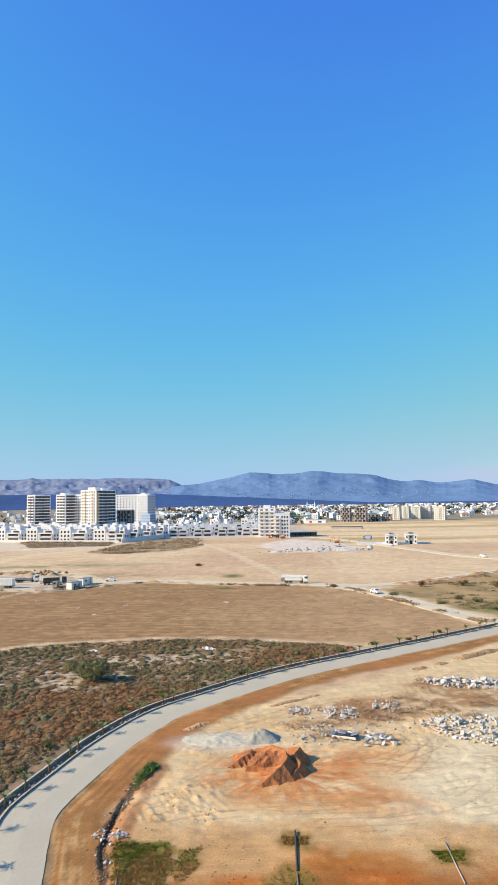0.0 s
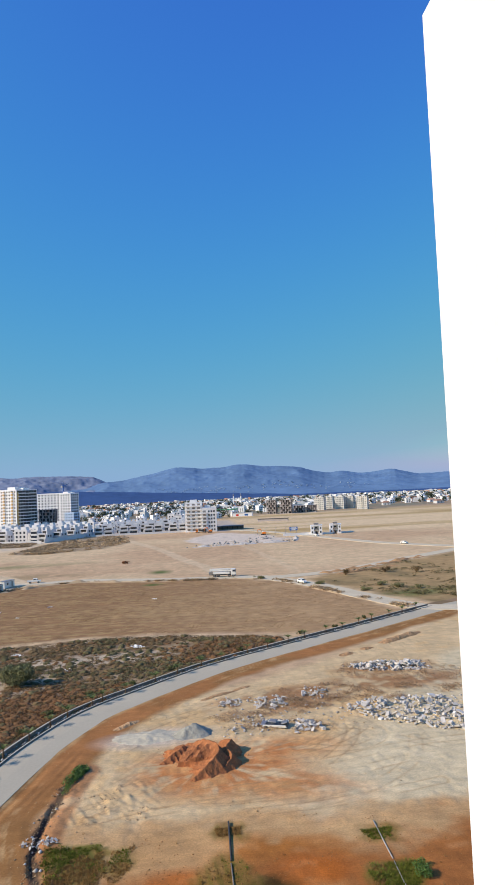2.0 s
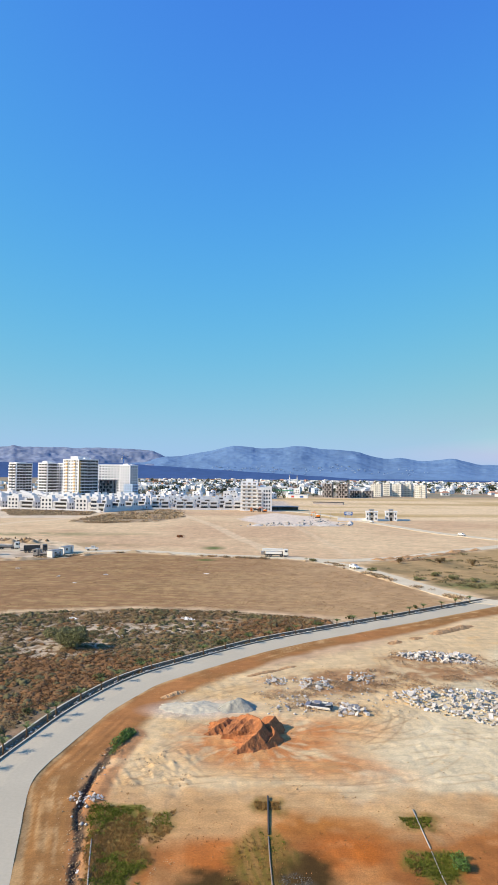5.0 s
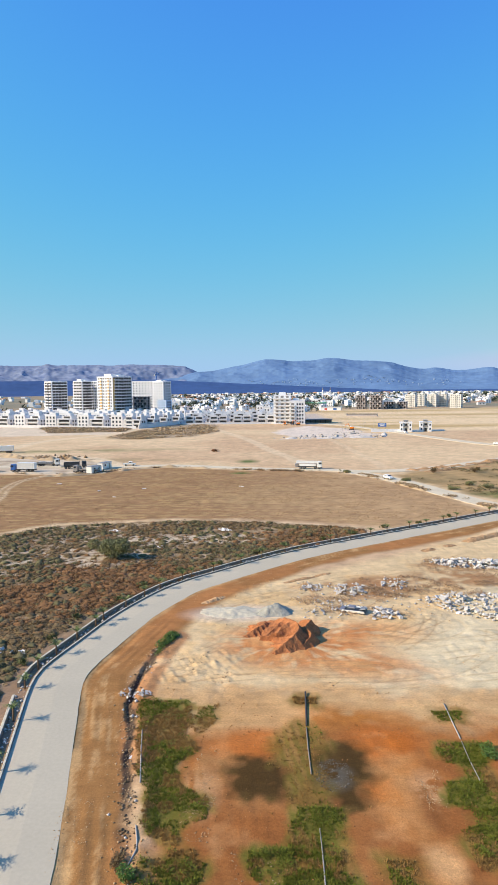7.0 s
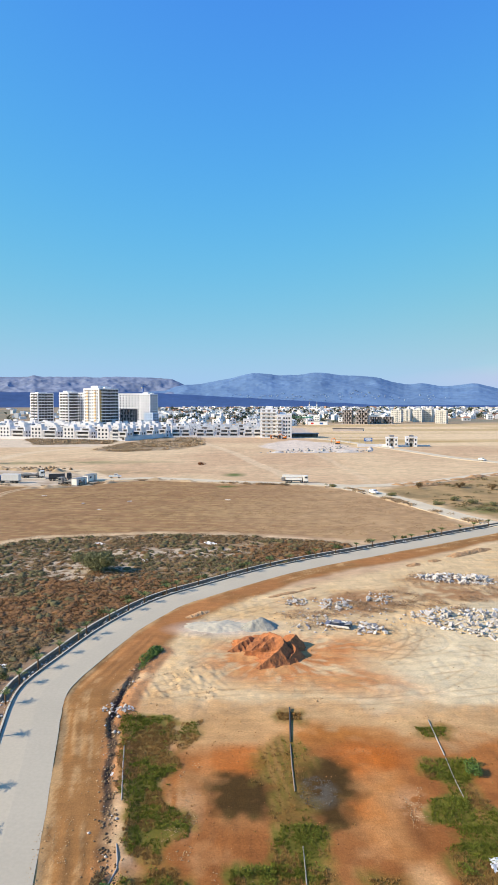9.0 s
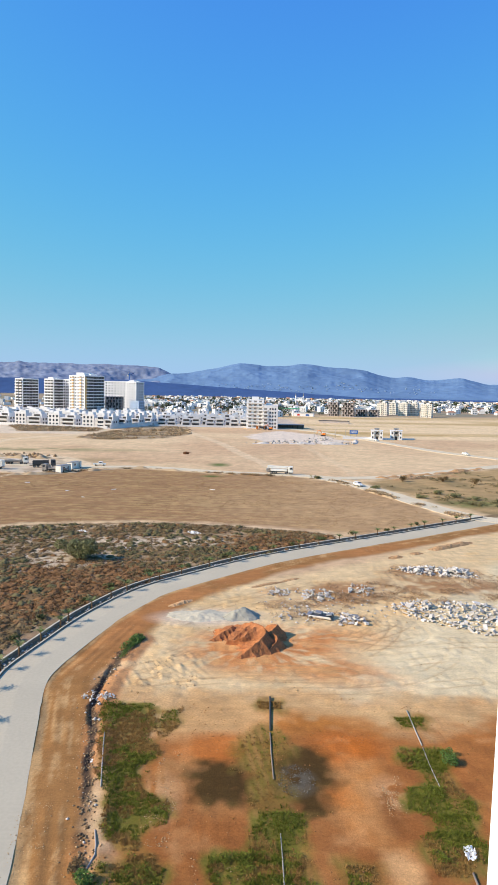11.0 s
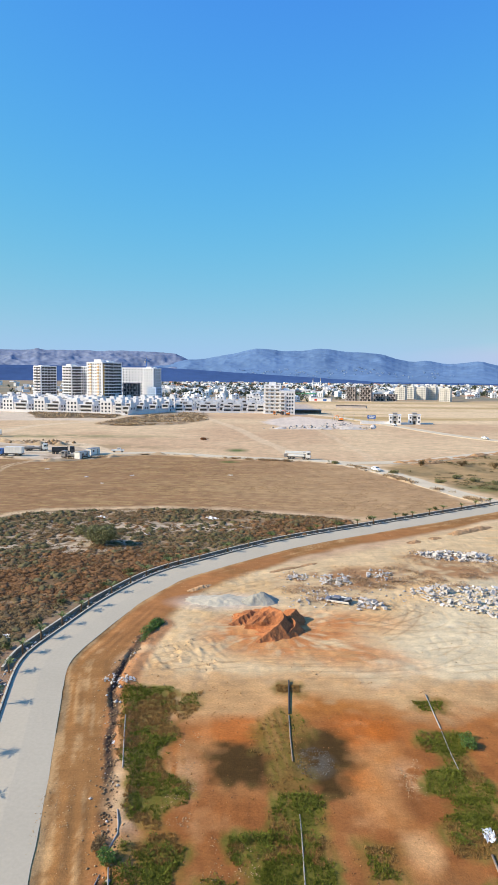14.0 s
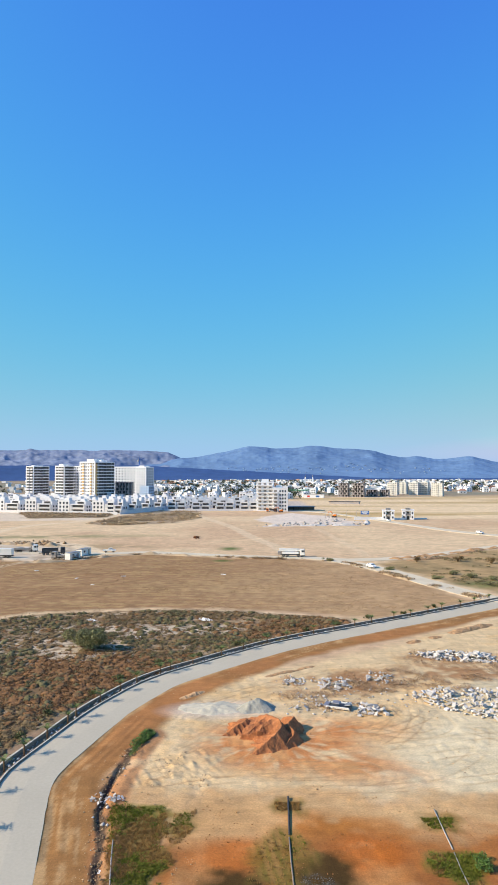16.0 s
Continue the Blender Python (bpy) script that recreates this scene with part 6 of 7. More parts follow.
lorry(pose(17.2, 259.6, 0.11, 0, 0, -9), "white concrete pump lorry with folded boom on the gravel road", "pump", M_WHITEPAINT, "concrete pump")
car(pose(42.6, 229.0, 0.14, 0, 0, -66), "small white car on the branch road", M_WHITEPAINT)
car(pose(94.5, 446, 0.17, 0, 0, -68), "white car near the gatehouses", M_WHITEPAINT)
car(pose(124, 354, 0.17, 0, 0, -62), "pale car on the distant road", M_WHITEPAINT)
pickup(pose(-58, 275.5, 0.11, 0, 0, 4), "white pickup on the gravel road by the yard")
lorry(pose(-97.6, 260.0, 0.0, 0, 0, 176), "box lorry with blue cab and white body in the yard", "box", M_BLUEPAINT)
lorry(pose(-93.6, 277.5, 0.0, 0, 0, 8), "old white flatbed lorry parked in the yard", "flat", M_WHITEPAINT)
lorry(pose(-79.5, 268.5, 0.0, 0, 0, 14), "dark tipper lorry parked in the yard", "tipper", M_DARKPAINT)
lorry(pose(-70.6, 254.0, 0.0, 0, 0, 172), "grey flatbed lorry loaded with blocks", "flat", M_STEEL)
cabin(pose(-67.6, 254.5, 0.0, 0, 0, 68), "white corrugated site cabin in the yard", 6.5)
cabin(pose(-66.4, 266.5, 0.0, 0, 0, 72), "second white site cabin behind the first", 7.0)
cabin(pose(-112.5, 259, 0.0, 0, 0, -4), "white site cabin at the yard's edge", 6.0)
lorry(pose(-142, 347, 0.0, 0, 0, 10), "distant white lorry among spoil heaps", "flat", M_WHITEPAINT)
lorry(pose(-137, 338, 0.0, 0, 0, 190), "second white lorry among spoil heaps", "box", M_WHITEPAINT)
digger(pose(63.5, 488, 0.0, 0, 0, 160), "orange and white digger on the gravel lot")
digger(pose(27, 552, 0.0, 0, 0, 170), "orange digger before the unfinished block")
lorry(pose(20, 556, 0.0, 0, 0, 180), "orange tipper beside the unfinished block", "tipper", M_ORANGE)


def harrow(cx, cy, turn):
    """A farm disc harrow: drawbar, toolbar and two gangs of discs."""
    ob = thing("disc_harrow", pose(cx, cy, lay_z(cx, cy), 0, 0, turn), "rusty brown disc harrow standing out in the open field", "farm tool")
    link("drawbar", tube("drawbar", [(2.8, 0, 0.5), (1.4, 0, 0.9), (0, 0, 0.95)], 0.1, M_RUST, 6), ob)
    for x in (-0.7, 0.7):
        link("toolbar", tube("toolbar", [(x, -1.7, 0.95), (x, 1.7, 0.95)], 0.12, M_RUST, 6), ob)
        disc = wheel_mesh("disc", 0.42, 0.05, M_RUST, 12)
        for k in range(8):
            link("disc", disc, ob, pose(x, -1.6 + 0.45 * k, 0.40, 0, 0, 14 if x > 0 else -14))
    link("frame_rail", tube("frame_rail", [(-0.9, 0.8, 1.05), (0.9, 0.8, 1.05)], 0.1, M_RUST, 6), ob)
    link("frame_rail", tube("frame_rail", [(-0.9, -0.8, 1.05), (0.9, -0.8, 1.05)], 0.1, M_RUST, 6), ob)
    wheels(ob, [(-0.05, -0.5), (-0.05, 0.5)], 0.4, 0.22)
    return ob


def post(x, y):
    ob = thing("light_post", pose(x, y, 0), "slim pale lighting post beside the gravel lot", "post", "posts by the gravel lot")
    link("pole", tube("pole", [(0, 0, -0.2), (0, 0, 5.6)], [0.16, 0.10], M_PIPE, 6), ob)
    link("arm", tube("arm", [(0, 0, 5.5), (0.9, 0, 5.8)], 0.07, M_PIPE, 5), ob)
    link("lamp_head", bevel_box("lamp_head", (0.6, 0.25, 0.14), M_STEEL, 0.03), ob, pose(1.0, 0, 5.74))
    return ob


harrow(-26.4, 334, 25)
for x, y in ((56.0, 479.0), (59.0, 479.0), (64.0, 478.0), (71.0, 477.0), (78.0, 476.0)):
    post(x, y)


def wreck(cx, cy, turn):
    """A crushed, stripped car shell: dark hull, pale sides, sunken roof on bent pillars, sprung bonnet."""
    ob = thing("car_wreck", pose(cx, cy, lay_z(cx, cy) + 0.05, 5, -4, turn) @ Matrix.Diagonal((0.95, 1, 0.8, 1)), "crushed white car shell with black window gaps", "car wreck")
    link("chassis", bevel_box("chassis", (3.9, 1.5, 0.42), M_DARKPAINT, 0.08, (0.92, 0.9)), ob)
    for s in (-1, 1):
        link("side_panel", bevel_box("side_panel", (3.7, 0.14, 0.44), M_WHITEPAINT, 0.05, (0.93, 0.8)), ob, pose(0.05, s * 0.80, 0.22, s * -12, 3, s * 2))
        for a, b in (((-1.5, 0.68, 0.6), (-1.0, 0.52, 1.02)), ((-0.2, 0.72, 0.66), (-0.25, 0.54, 1.0)), ((1.0, 0.70, 0.68), (0.5, 0.50, 0.98))):
            link("pillar", tube("pillar", [(a[0], s * a[1], a[2]), (b[0], s * b[1], b[2])], 0.05, M_DARKPAINT, 5), ob)
        for x in (-1.25, 1.3):
            link("wheel_arch", wheel_mesh("wheel_arch", 0.33, 0.12, M_DARKPAINT, 12), ob, pose(x, s * 0.86, 0.28))
    link("roof", bevel_box("roof", (1.2, 1.0, 0.09), M_STEEL, 0.03, (0.85, 0.85)), ob, pose(-0.25, 0, 0.98, 3, 7, -3))
    link("bonnet", bevel_box("bonnet", (1.0, 1.25, 0.08), M_STEEL, 0.03, (0.9, 0.9)), ob, pose(1.45, 0.05, 0.66, -6, -11, 4))
    link("boot_lid", bevel_box("boot_lid", (0.7, 1.3, 0.08), M_STEEL, 0.03, (0.9, 0.9)), ob, pose(-1.75, 0, 0.60, 5, 14, -6))
    return ob


wreck(12.6, 93.8, -22)


# ---- buildings ----
UNIT = {}


def unit(material):
    """A unit box of a material, shared by alike pieces."""
    if material.name not in UNIT:
        UNIT[material.name] = mesh_from("piece", CUBE_V, CUBE_F, material)
    return UNIT[material.name]


def piece(name, parent, x, y, z, sx, sy, sz, material, turn=0.0):
    return link(name, unit(material), parent, pose(x, y, z, 0, 0, turn) @ Matrix.Diagonal((sx, sy, sz, 1)))


def window_row(ob, face, w, d, z, xs, ww, wh, depth=0.12, material=None, sill=False):
    """Windows on one face of a block w by d: south, east or west."""
    material = material or M_GLASS
    for x in xs:
        if face == "south":
            p = piece("window", ob, x, -d / 2, z, ww, depth, wh, material)
        elif face == "east":
            p = piece("window", ob, w / 2, x, z, depth, ww, wh, material)
        else:
            p = piece("window", ob, -w / 2, x, z, depth, ww, wh, material)


def spread(n, width, margin=0.0):
    return [-width / 2 + margin + (width - 2 * margin) * (i + 0.5) / n for i in range(n)]


def tower(x, y, w, d, floors, turn, label, south_cols, east_cols, wall, fh=3.1, accents=(), slabs=True, crown=3.0, window=(1.7, 1.5), balcony_cols=()):
    """A block of flats: core, floor edges, windows, balconies, roof rooms. South and east faces are in view."""
    ob = thing("apartment_tower", pose(x, y, 0, 0, 0, turn), label, "apartment building", "towers beyond the villas")
    h = floors * fh
    box_part("wall", [(0, 0, h / 2, w, d, h)], wall, ob)
    box_part("roof", [(0, 0, h + 0.05, w - 0.5, d - 0.5, 0.1)] + [(sx * (w / 2 - 0.12), 0, h + 0.45, 0.24, d, 0.9) for sx in (-1, 1)] + [(0, sy * (d / 2 - 0.12), h + 0.45, w - 0.48, 0.24, 0.9) for sy in (-1, 1)], wall, ob)
    if crown:
        piece("roof_room", ob, -w * 0.12, 0, h + crown / 2, w * 0.45, d * 0.5, crown, wall)
        piece("roof_room", ob, w * 0.22, d * 0.1, h + crown * 0.35, w * 0.2, d * 0.3, crown * 0.7, wall)
    for k in range(floors):
        z = k * fh + 1.75
        window_row(ob, "south", w, d, z, [c for i, c in enumerate(spread(south_cols, w, 0.8)) if i not in balcony_cols], *window)
        # with slabs, loggia shade on the east face is painted as wide dark panels
        window_row(ob, "east", w, d, z, spread(east_cols, d, 0.8), d / east_cols * (0.86 if slabs else 0.6), 2.3 if slabs else 1.8, 0.12, M_SHADE if slabs else M_GLASS)
        for i in balcony_cols:
            c = spread(south_cols, w, 0.8)[i]
            piece("balcony", ob, c, -d / 2 - 0.6, k * fh + 0.55, w / south_cols * 0.95, 1.2, 1.1, wall)
            # shade behind each balcony, painted as a dark panel
            piece("window", ob, c, -d / 2, z + 0.15, w / south_cols * 0.75, 0.14, 1.6, M_SHADE)
        if slabs:
            piece("balcony", ob, w / 2 + 0.55, -d * 0.28, k * fh + 0.4, 1.1, d * 0.3, 0.8, wall)
            piece("balcony", ob, w / 2 + 0.55, d * 0.25, k * fh + 0.4, 1.1, d * 0.3, 0.8, wall)
    for c in accents:
        piece("accent_panel", ob, c * w, -d / 2 - 0.03, h / 2, w * 0.11, 0.2, h * 0.94, M_OCHRE)
    if accents:
        piece("accent_panel", ob, w / 2 + 0.03, -d * 0.44, h / 2, 0.2, d * 0.10, h * 0.94, M_OCHRE)
    return ob


def place(az, dist):
    return math.sin(radians(az)) * dist, math.cos(radians(az)) * dist


tx, ty = place(-12.95, 705)
tower(tx, ty, 22.5, 28, 14, -32, "tall white apartment tower with ochre panels", 6, 7, M_TOWER, 3.15, (-0.27, 0.22), crown=3.6, window=(1.6, 1.5), balcony_cols=(1, 4))
tx, ty = place(-17.75, 765)
tower(tx, ty, 12, 22, 13, -32, "slim white apartment tower with dark balconies", 4, 5, M_TOWER, 3.1, crown=1.5, window=(2.6, 1.9), balcony_cols=(0, 1, 3))
tx, ty = place(-15.6, 735)
tower(tx, ty, 14, 14, 13, -32, "white apartment tower with stacked balconies", 3, 4, M_TOWER, 3.1, crown=2.6, balcony_cols=(0, 1, 2))
tx, ty = place(-14.55, 750)
tower(tx, ty, 20, 12, 13, -20, "white slab block with rows of dark balconies", 5, 3, M_TOWER, 3.1, crown=0, balcony_cols=(0, 2, 4))
tx, ty = place(-10.35, 770)
tower(tx, ty, 36, 14, 13, -18, "wide white apartment block with small square windows", 9, 4, M_TOWER, 3.05, slabs=False, crown=0)
tx, ty = place(-8.95, 752)
tower(tx, ty, 15, 14, 13, -30, "pale block with blue cladding and a crane behind", 4, 4, M_TOWER, 3.0, slabs=False, crown=2.5)
tx, ty = place(-8.75, 735)
tower(tx, ty, 12, 10, 6, -30, "low block wrapped in blue site netting", 3, 3, M_BLUEWALL, 3.0, slabs=False, crown=0)


def frame_building(x, y, w, d, floors, turn, label, fh=3.2, bays=6):
    """An unfinished concrete frame: slabs and columns, the shade inside painted as a dark solid core."""
    ob = thing("unfinished_building", pose(x, y, 0, 0, 0, turn), label, "building shell", "unfinished concrete shells")
    for k in range(floors + 1):
        piece("slab", ob, 0, 0, k * fh + 0.15, w + 0.6, d + 0.6, 0.35, M_RAWCON)
    for k in range(floors):
        for c in spread(bays, w, -w / bays / 2 + 0.5):
            piece("column", ob, c, -d / 2 + 0.2, k * fh + fh / 2, 0.45, 0.45, fh, M_RAWCON)
        for c in spread(3, d, 0.3):
            piece("column", ob, w / 2 - 0.2, c, k * fh + fh / 2, 0.45, 0.45, fh, M_RAWCON)
        for i, c in enumerate(spread(bays, w, 0.5)):
            if (i + k) % 2:
                piece("infill_wall", ob, c, -d / 2 + 0.5, k * fh + fh * 0.4, w / bays * 0.6, 0.2, fh * 0.8, M_ROOFTILE if (i * k) % 5 == 3 else M_RAWCON)
    box_part("core", [(0, d * 0.12, floors * fh / 2, w * 0.86, d * 0.55, floors * fh)], M_SHADE, ob)
    return ob


tx, ty = place(-10.75, 715)
frame_building(tx, ty, 20, 12, 8, -18, "dark unfinished concrete shell before the towers", 2.9)


def tower_crane(x, y, h, jib, turn):
    ob = thing("tower_crane", pose(x, y, 0, 0, 0, turn), "blue tower crane standing over the building site", "crane")
    link("mast", tube("mast", [(0, 0, 0), (0, 0, h)], 0.7, M_BLUEPAINT, 4), ob)
    link("jib", tube("jib", [(-jib * 0.25, 0, h), (0, 0, h + 0.3), (jib, 0, h + 3)], [0.45, 0.5, 0.3], M_BLUEPAINT, 4), ob)
    link("peak", tube("peak", [(0, 0, h), (0, 0, h + 5)], [0.5, 0.15], M_BLUEPAINT, 4), ob)
    for e in (-jib * 0.25, jib * 0.7):
        link("tie_bar", tube("tie_bar", [(0, 0, h + 5), (e, 0, h + (3 * e / jib if e > 0 else 0))], 0.1, M_STEEL, 4), ob)
    link("counterweight", bevel_box("counterweight", (2.0, 1.2, 1.6), M_CONCRETE, 0.1), ob, pose(-jib * 0.23, 0, h - 1.6))
    return ob


tx, ty = place(-9.42, 775)
tower_crane(tx, ty, 48, 14, 72)


def villa(m, label, group, wide, model):
    """Flat-roofed white house of stepped cubes, front to local -y."""
    ob = thing("villa", m, label, "house", group)
    w, d = wide, 11.0
    if model == "row":
        box_part("wall", [(0, 0, 1.7, w, d, 3.4), (-w * 0.24, 0.8, 5.0, w * 0.42, d * 0.8, 3.3), (w * 0.25, 0.8, 5.0, w * 0.40, d * 0.8, 3.3)], M_VILLA, ob)
        for c in (-0.3, 0.32):
            piece("roof_room", ob, w * c, 1.5, 7.9, w * 0.16, d * 0.4, 2.6, M_VILLA)
        for s in (-1, 1):
            piece("parapet", ob, s * w * 0.24, -d / 2 + 0.9, 7.0, w * 0.42, 0.2, 0.9, M_VILLA)
            piece("balcony", ob, s * w * 0.24, -d / 2 - 0.1, 3.9, w * 0.40, 1.5, 1.0, M_VILLA)
            # the veranda's shade is a dark panel on the wall
            piece("veranda_opening", ob, s * w * 0.24, -d / 2 - 0.02, 1.5, w * 0.34, 0.16, 2.3, M_SHADE)
            piece("window", ob, s * w * 0.24, -d * 0.4 + 0.8, 5.3, w * 0.30, 0.2, 1.6, M_SHADE)
            piece("pillar", ob, s * w * 0.44, -d / 2 - 0.5, 1.7, 0.5, 0.5, 3.4, M_VILLA)
    else:
        box_part("wall", [(-w * 0.24, 0, 4.8, w * 0.40, d, 9.6), (w * 0.22, 0.6, 3.2, w * 0.52, d, 6.4), (w * 0.26, 1.8, 8.0, w * 0.36, d * 0.7, 3.2)], M_VILLA, ob)
        piece("roof_room", ob, -w * 0.24, 1.2, 10.9, w * 0.16, d * 0.45, 2.6, M_VILLA)
        piece("roof_room", ob, w * 0.3, 2, 10.6, w * 0.12, d * 0.4, 2.0, M_VILLA)
        piece("parapet", ob, -w * 0.24, -d / 2 + 0.15, 10.0, w * 0.40, 0.2, 0.9, M_VILLA)
        for z in (3.4, 6.6):
            piece("balcony", ob, w * 0.24, -d / 2 + 0.2, z + 0.4, w * 0.46, 1.5, 0.9, M_VILLA)
        for c in (0.02, 0.47):
            piece("pillar", ob, w * c, -d / 2 - 0.2, 3.3, 0.6, 0.6, 6.6, M_VILLA)
        for c in (-0.36, -0.24, -0.12):
            for z in (1.7, 4.9, 8.1):
                piece("window", ob, w * c, -d / 2, z, 1.6, 0.16, 1.8, M_GLASS)
        # dark panels paint the shade of the two veranda storeys
        for z in (1.6, 5.4):
            piece("veranda_opening", ob, w * 0.24, -d / 2 + 0.6, z, w * 0.36, 0.16, 1.9, M_SHADE)
        piece("window", ob, w * 0.27, -d * 0.35 + 1.8, 8.2, w * 0.22, 0.16, 1.6, M_SHADE)
        for z in (1.7, 4.9):
            for c in (-2.6, 1.2):
                piece("window", ob, w * 0.482, c + 1.2, z, 0.16, 1.7, 1.7, M_GLASS)
    return ob


front = None
fd = Vector((142, -48, 0)).normalized()
back = Vector((-fd.y, fd.x, 0))
turn = math.degrees(math.atan2(fd.y, fd.x))
start = Vector((-106, 532, 0)) + back * 12 - fd * 15
for r in range(5):
    for k in range(7):
        p = start - fd * (k * 33 + (r % 2) * 8) + back * (r * 30)
        m = pose(p.x, p.y, 0, 0, 0, turn + random.choice((0, 0, 0, 90)) * (r > 0))
        if front is None:
            front = villa(m, "white flat-roofed villa with stepped terraces", "white villas in the compound", 28, "step")
        else:
            copy_thing(front, m)
side = None
for k in range(4):
    p = Vector((-100, 537, 0)) + Vector((31, 54, 0)) * (k / 3.6) + Vector((-7, 2, 0))
    m = pose(p.x, p.y, 0, 0, 0, turn) @ pose(0, 0, 0)
    if side is None:
        side = villa(m, "narrow white villa with shaded end wall", "white villas in the compound", 14, "step")
    else:
        copy_thing(side, m)
row = None
for r in range(5):
    for k in range(7):
        xk = -64 + k * 21.5 + (r % 2) * 8 - 30 * (r > 2)
        yk = 590 + r * 28 + (k % 2) * 1.5
        if xk > 8 + 20 * (r > 0):
            continue
        m = pose(xk, yk, 0, 0, 0, 1.5)
        if row is None:
            row = villa(m, "pair of white row houses with dark verandas", "white row houses", 17.5, "row")
        else:
            copy_thing(row, m)
compound = box_part("compound_wall", [(-186, 553.0, 1.1, 172, 0.5, 2.2, turn), (-88, 557, 1.6, 64, 0.5, 3.2, 62), (-32, 578, 0.8, 84, 0.4, 1.6, 0)], M_VILLA)
tagged(compound, "pale boundary wall in front of the villas", "wall", kind="structure")


def block(x, y, turn):
    """The unfinished white block of seven storeys, in two stepped wings."""
    ob = thing("apartment_block", pose(x, y, 0, 0, 0, turn), "white seven-storey apartment block with open balconies", "apartment building")
    box_part("wall", [(-6, 4, 12.6, 15, 13, 25.2), (7.5, 0, 10.2, 12.5, 14, 20.4), (-6, 4, 26.4, 6, 6, 2.4), (6, 3, 21.4, 5, 5, 2)], M_TOWER, ob)
    for k in range(8):
        z = k * 3.1
        piece("balcony", ob, -6, -3.2, z + 0.5, 14, 1.8, 0.9, M_TOWER)
        for c in (-10.5, -6, -1.5):
            # balcony half shade painted as grey panels
            piece("window", ob, c, -2.48, z + 1.8, 2.4, 0.16, 1.4, M_HALF_SHADE)
        if k < 6:
            piece("balcony", ob, 3.0, -7.6, z + 0.5, 4.6, 1.6, 0.9, M_TOWER)
            piece("window", ob, 3.2, -7.0, z + 1.8, 2.6, 0.16, 1.7, M_HALF_SHADE)
            for c in (7.2, 9.4, 11.6):
                piece("window", ob, c, -7.0, z + 1.8, 1.2, 0.16, 1.5, M_GLASS)
            for c in (-4, 0, 4):
                piece("window", ob, 13.75, c, z + 1.8, 0.16, 1.5, 1.5, M_GLASS)
    return ob


block(20.5, 572, -4)
shed = thing("site_shed", pose(46, 585, 0), "long low dark open shed beside the block", "shed")
box_part("roof", [(0, 0, 3.2, 26, 10, 0.3)], M_RAWCON, shed)
box_part("back_wall", [(0, 4.5, 1.5, 26, 0.3, 3.0)], M_HALF_SHADE, shed)
for c in spread(6, 26):
    piece("post", shed, c, -4.6, 1.5, 0.4, 0.4, 3.0, M_DARKPAINT)


def small_flats(az, dist, turn, floors, w, wall, label):
    x, y = place(az, dist)
    ob = thing("apartment_block", pose(x, y, 0, 0, 0, turn), label, "apartment building", "cream flats across the fields")
    h = floors * 3.1
    box_part("wall", [(0, 0, h / 2, w, 12, h), (w * 0.1, 0, h + 0.9, 4, 5, 1.8)], wall, ob)
    for k in range(floors):
        for i, c in enumerate(spread(5, w, 0.5)):
            piece("window", ob, c, -6.0, k * 3.1 + 1.7, 1.1, 0.16, 1.2, M_GLASS)
        piece("balcony", ob, 0, -6.5, k * 3.1 + 0.5, w * 0.22, 1.1, 1.0, wall)
        for c in (-3.2, 0, 3.2):
            piece("window", ob, w / 2, c, k * 3.1 + 1.7, 0.16, 1.5, 1.5, M_GLASS)
    return ob


for az, dist, floors, w in ((12.4, 985, 6, 15), (13.25, 1040, 6, 12), (14.15, 1000, 6, 13), (15.0, 1010, 6, 12), (16.05, 955, 6, 15)):
    small_flats(az, dist, -28, floors, w, M_CREAM, "cream six-storey block of flats across the fields")
for az, dist, w, fl in ((8.25, 915, 14, 6), (9.5, 905, 17, 6), (10.6, 925, 16, 3), (11.65, 930, 14, 3)):
    x, y = place(az, dist)
    frame_building(x, y, w, 11, fl, -24, "brown unfinished concrete shell of flats", 3.1, 5)


def gatehouse(x, y, turn):
    ob = thing("gatehouse", pose(x, y, 0, 0, 0, turn), "small white two-storey gatehouse with roof lantern", "house", "twin gatehouses")
    box_part("wall", [(-2.9, 0, 3.2, 2.2, 7.5, 6.4), (2.9, 0, 3.2, 2.2, 7.5, 6.4), (0, 0.8, 3.2, 3.6, 5.9, 6.4), (0, 0, 6.6, 8.6, 8.0, 0.4)], M_PLASTER, ob)
    box_part("lantern", [(0, 0, 7.3, 3.0, 3.0, 1.0), (0, 0, 7.95, 3.6, 3.6, 0.25)], M_STEEL, ob)
    box_part("door", [(0, -2.2, 1.2, 1.6, 0.14, 2.4)], M_SHADE, ob)
    box_part("balcony", [(0, -2.8, 3.4, 3.4, 1.2, 0.2), (0, -3.3, 3.9, 3.4, 0.1, 0.9)], M_STEEL, ob)
    for c, z in ((-2.9, 1.9), (2.9, 1.9), (-2.9, 4.8), (2.9, 4.8), (0, 4.9)):
        piece("window", ob, c, -3.76 if abs(c) > 1 else -2.2, z, 0.9 if abs(c) > 1 else 1.8, 0.14, 1.3, M_SHADE if c == 0 else M_GLASS)
    return ob


gatehouse(98, 462, -10)
gatehouse(112.3, 464.5, -10)
box_part("boundary_wall", [(84, 462, 0.9, 20, 0.4, 1.8), (105, 461, 0.7, 7, 0.4, 1.4), (121, 466, 0.5, 10, 0.4, 1.0)], M_PLASTER)
tagged(bpy.data.objects["boundary_wall"], "low white boundary wall joining the gatehouses", "wall", kind="structure")
bill = thing("billboard", pose(85.5, 484, 0, 0, 0, -10), "blue billboard with pale bars on two posts", "billboard")
box_part("board", [(0, 0, 3.7, 6.0, 0.25, 2.7)], M_BLUEPAINT, bill)
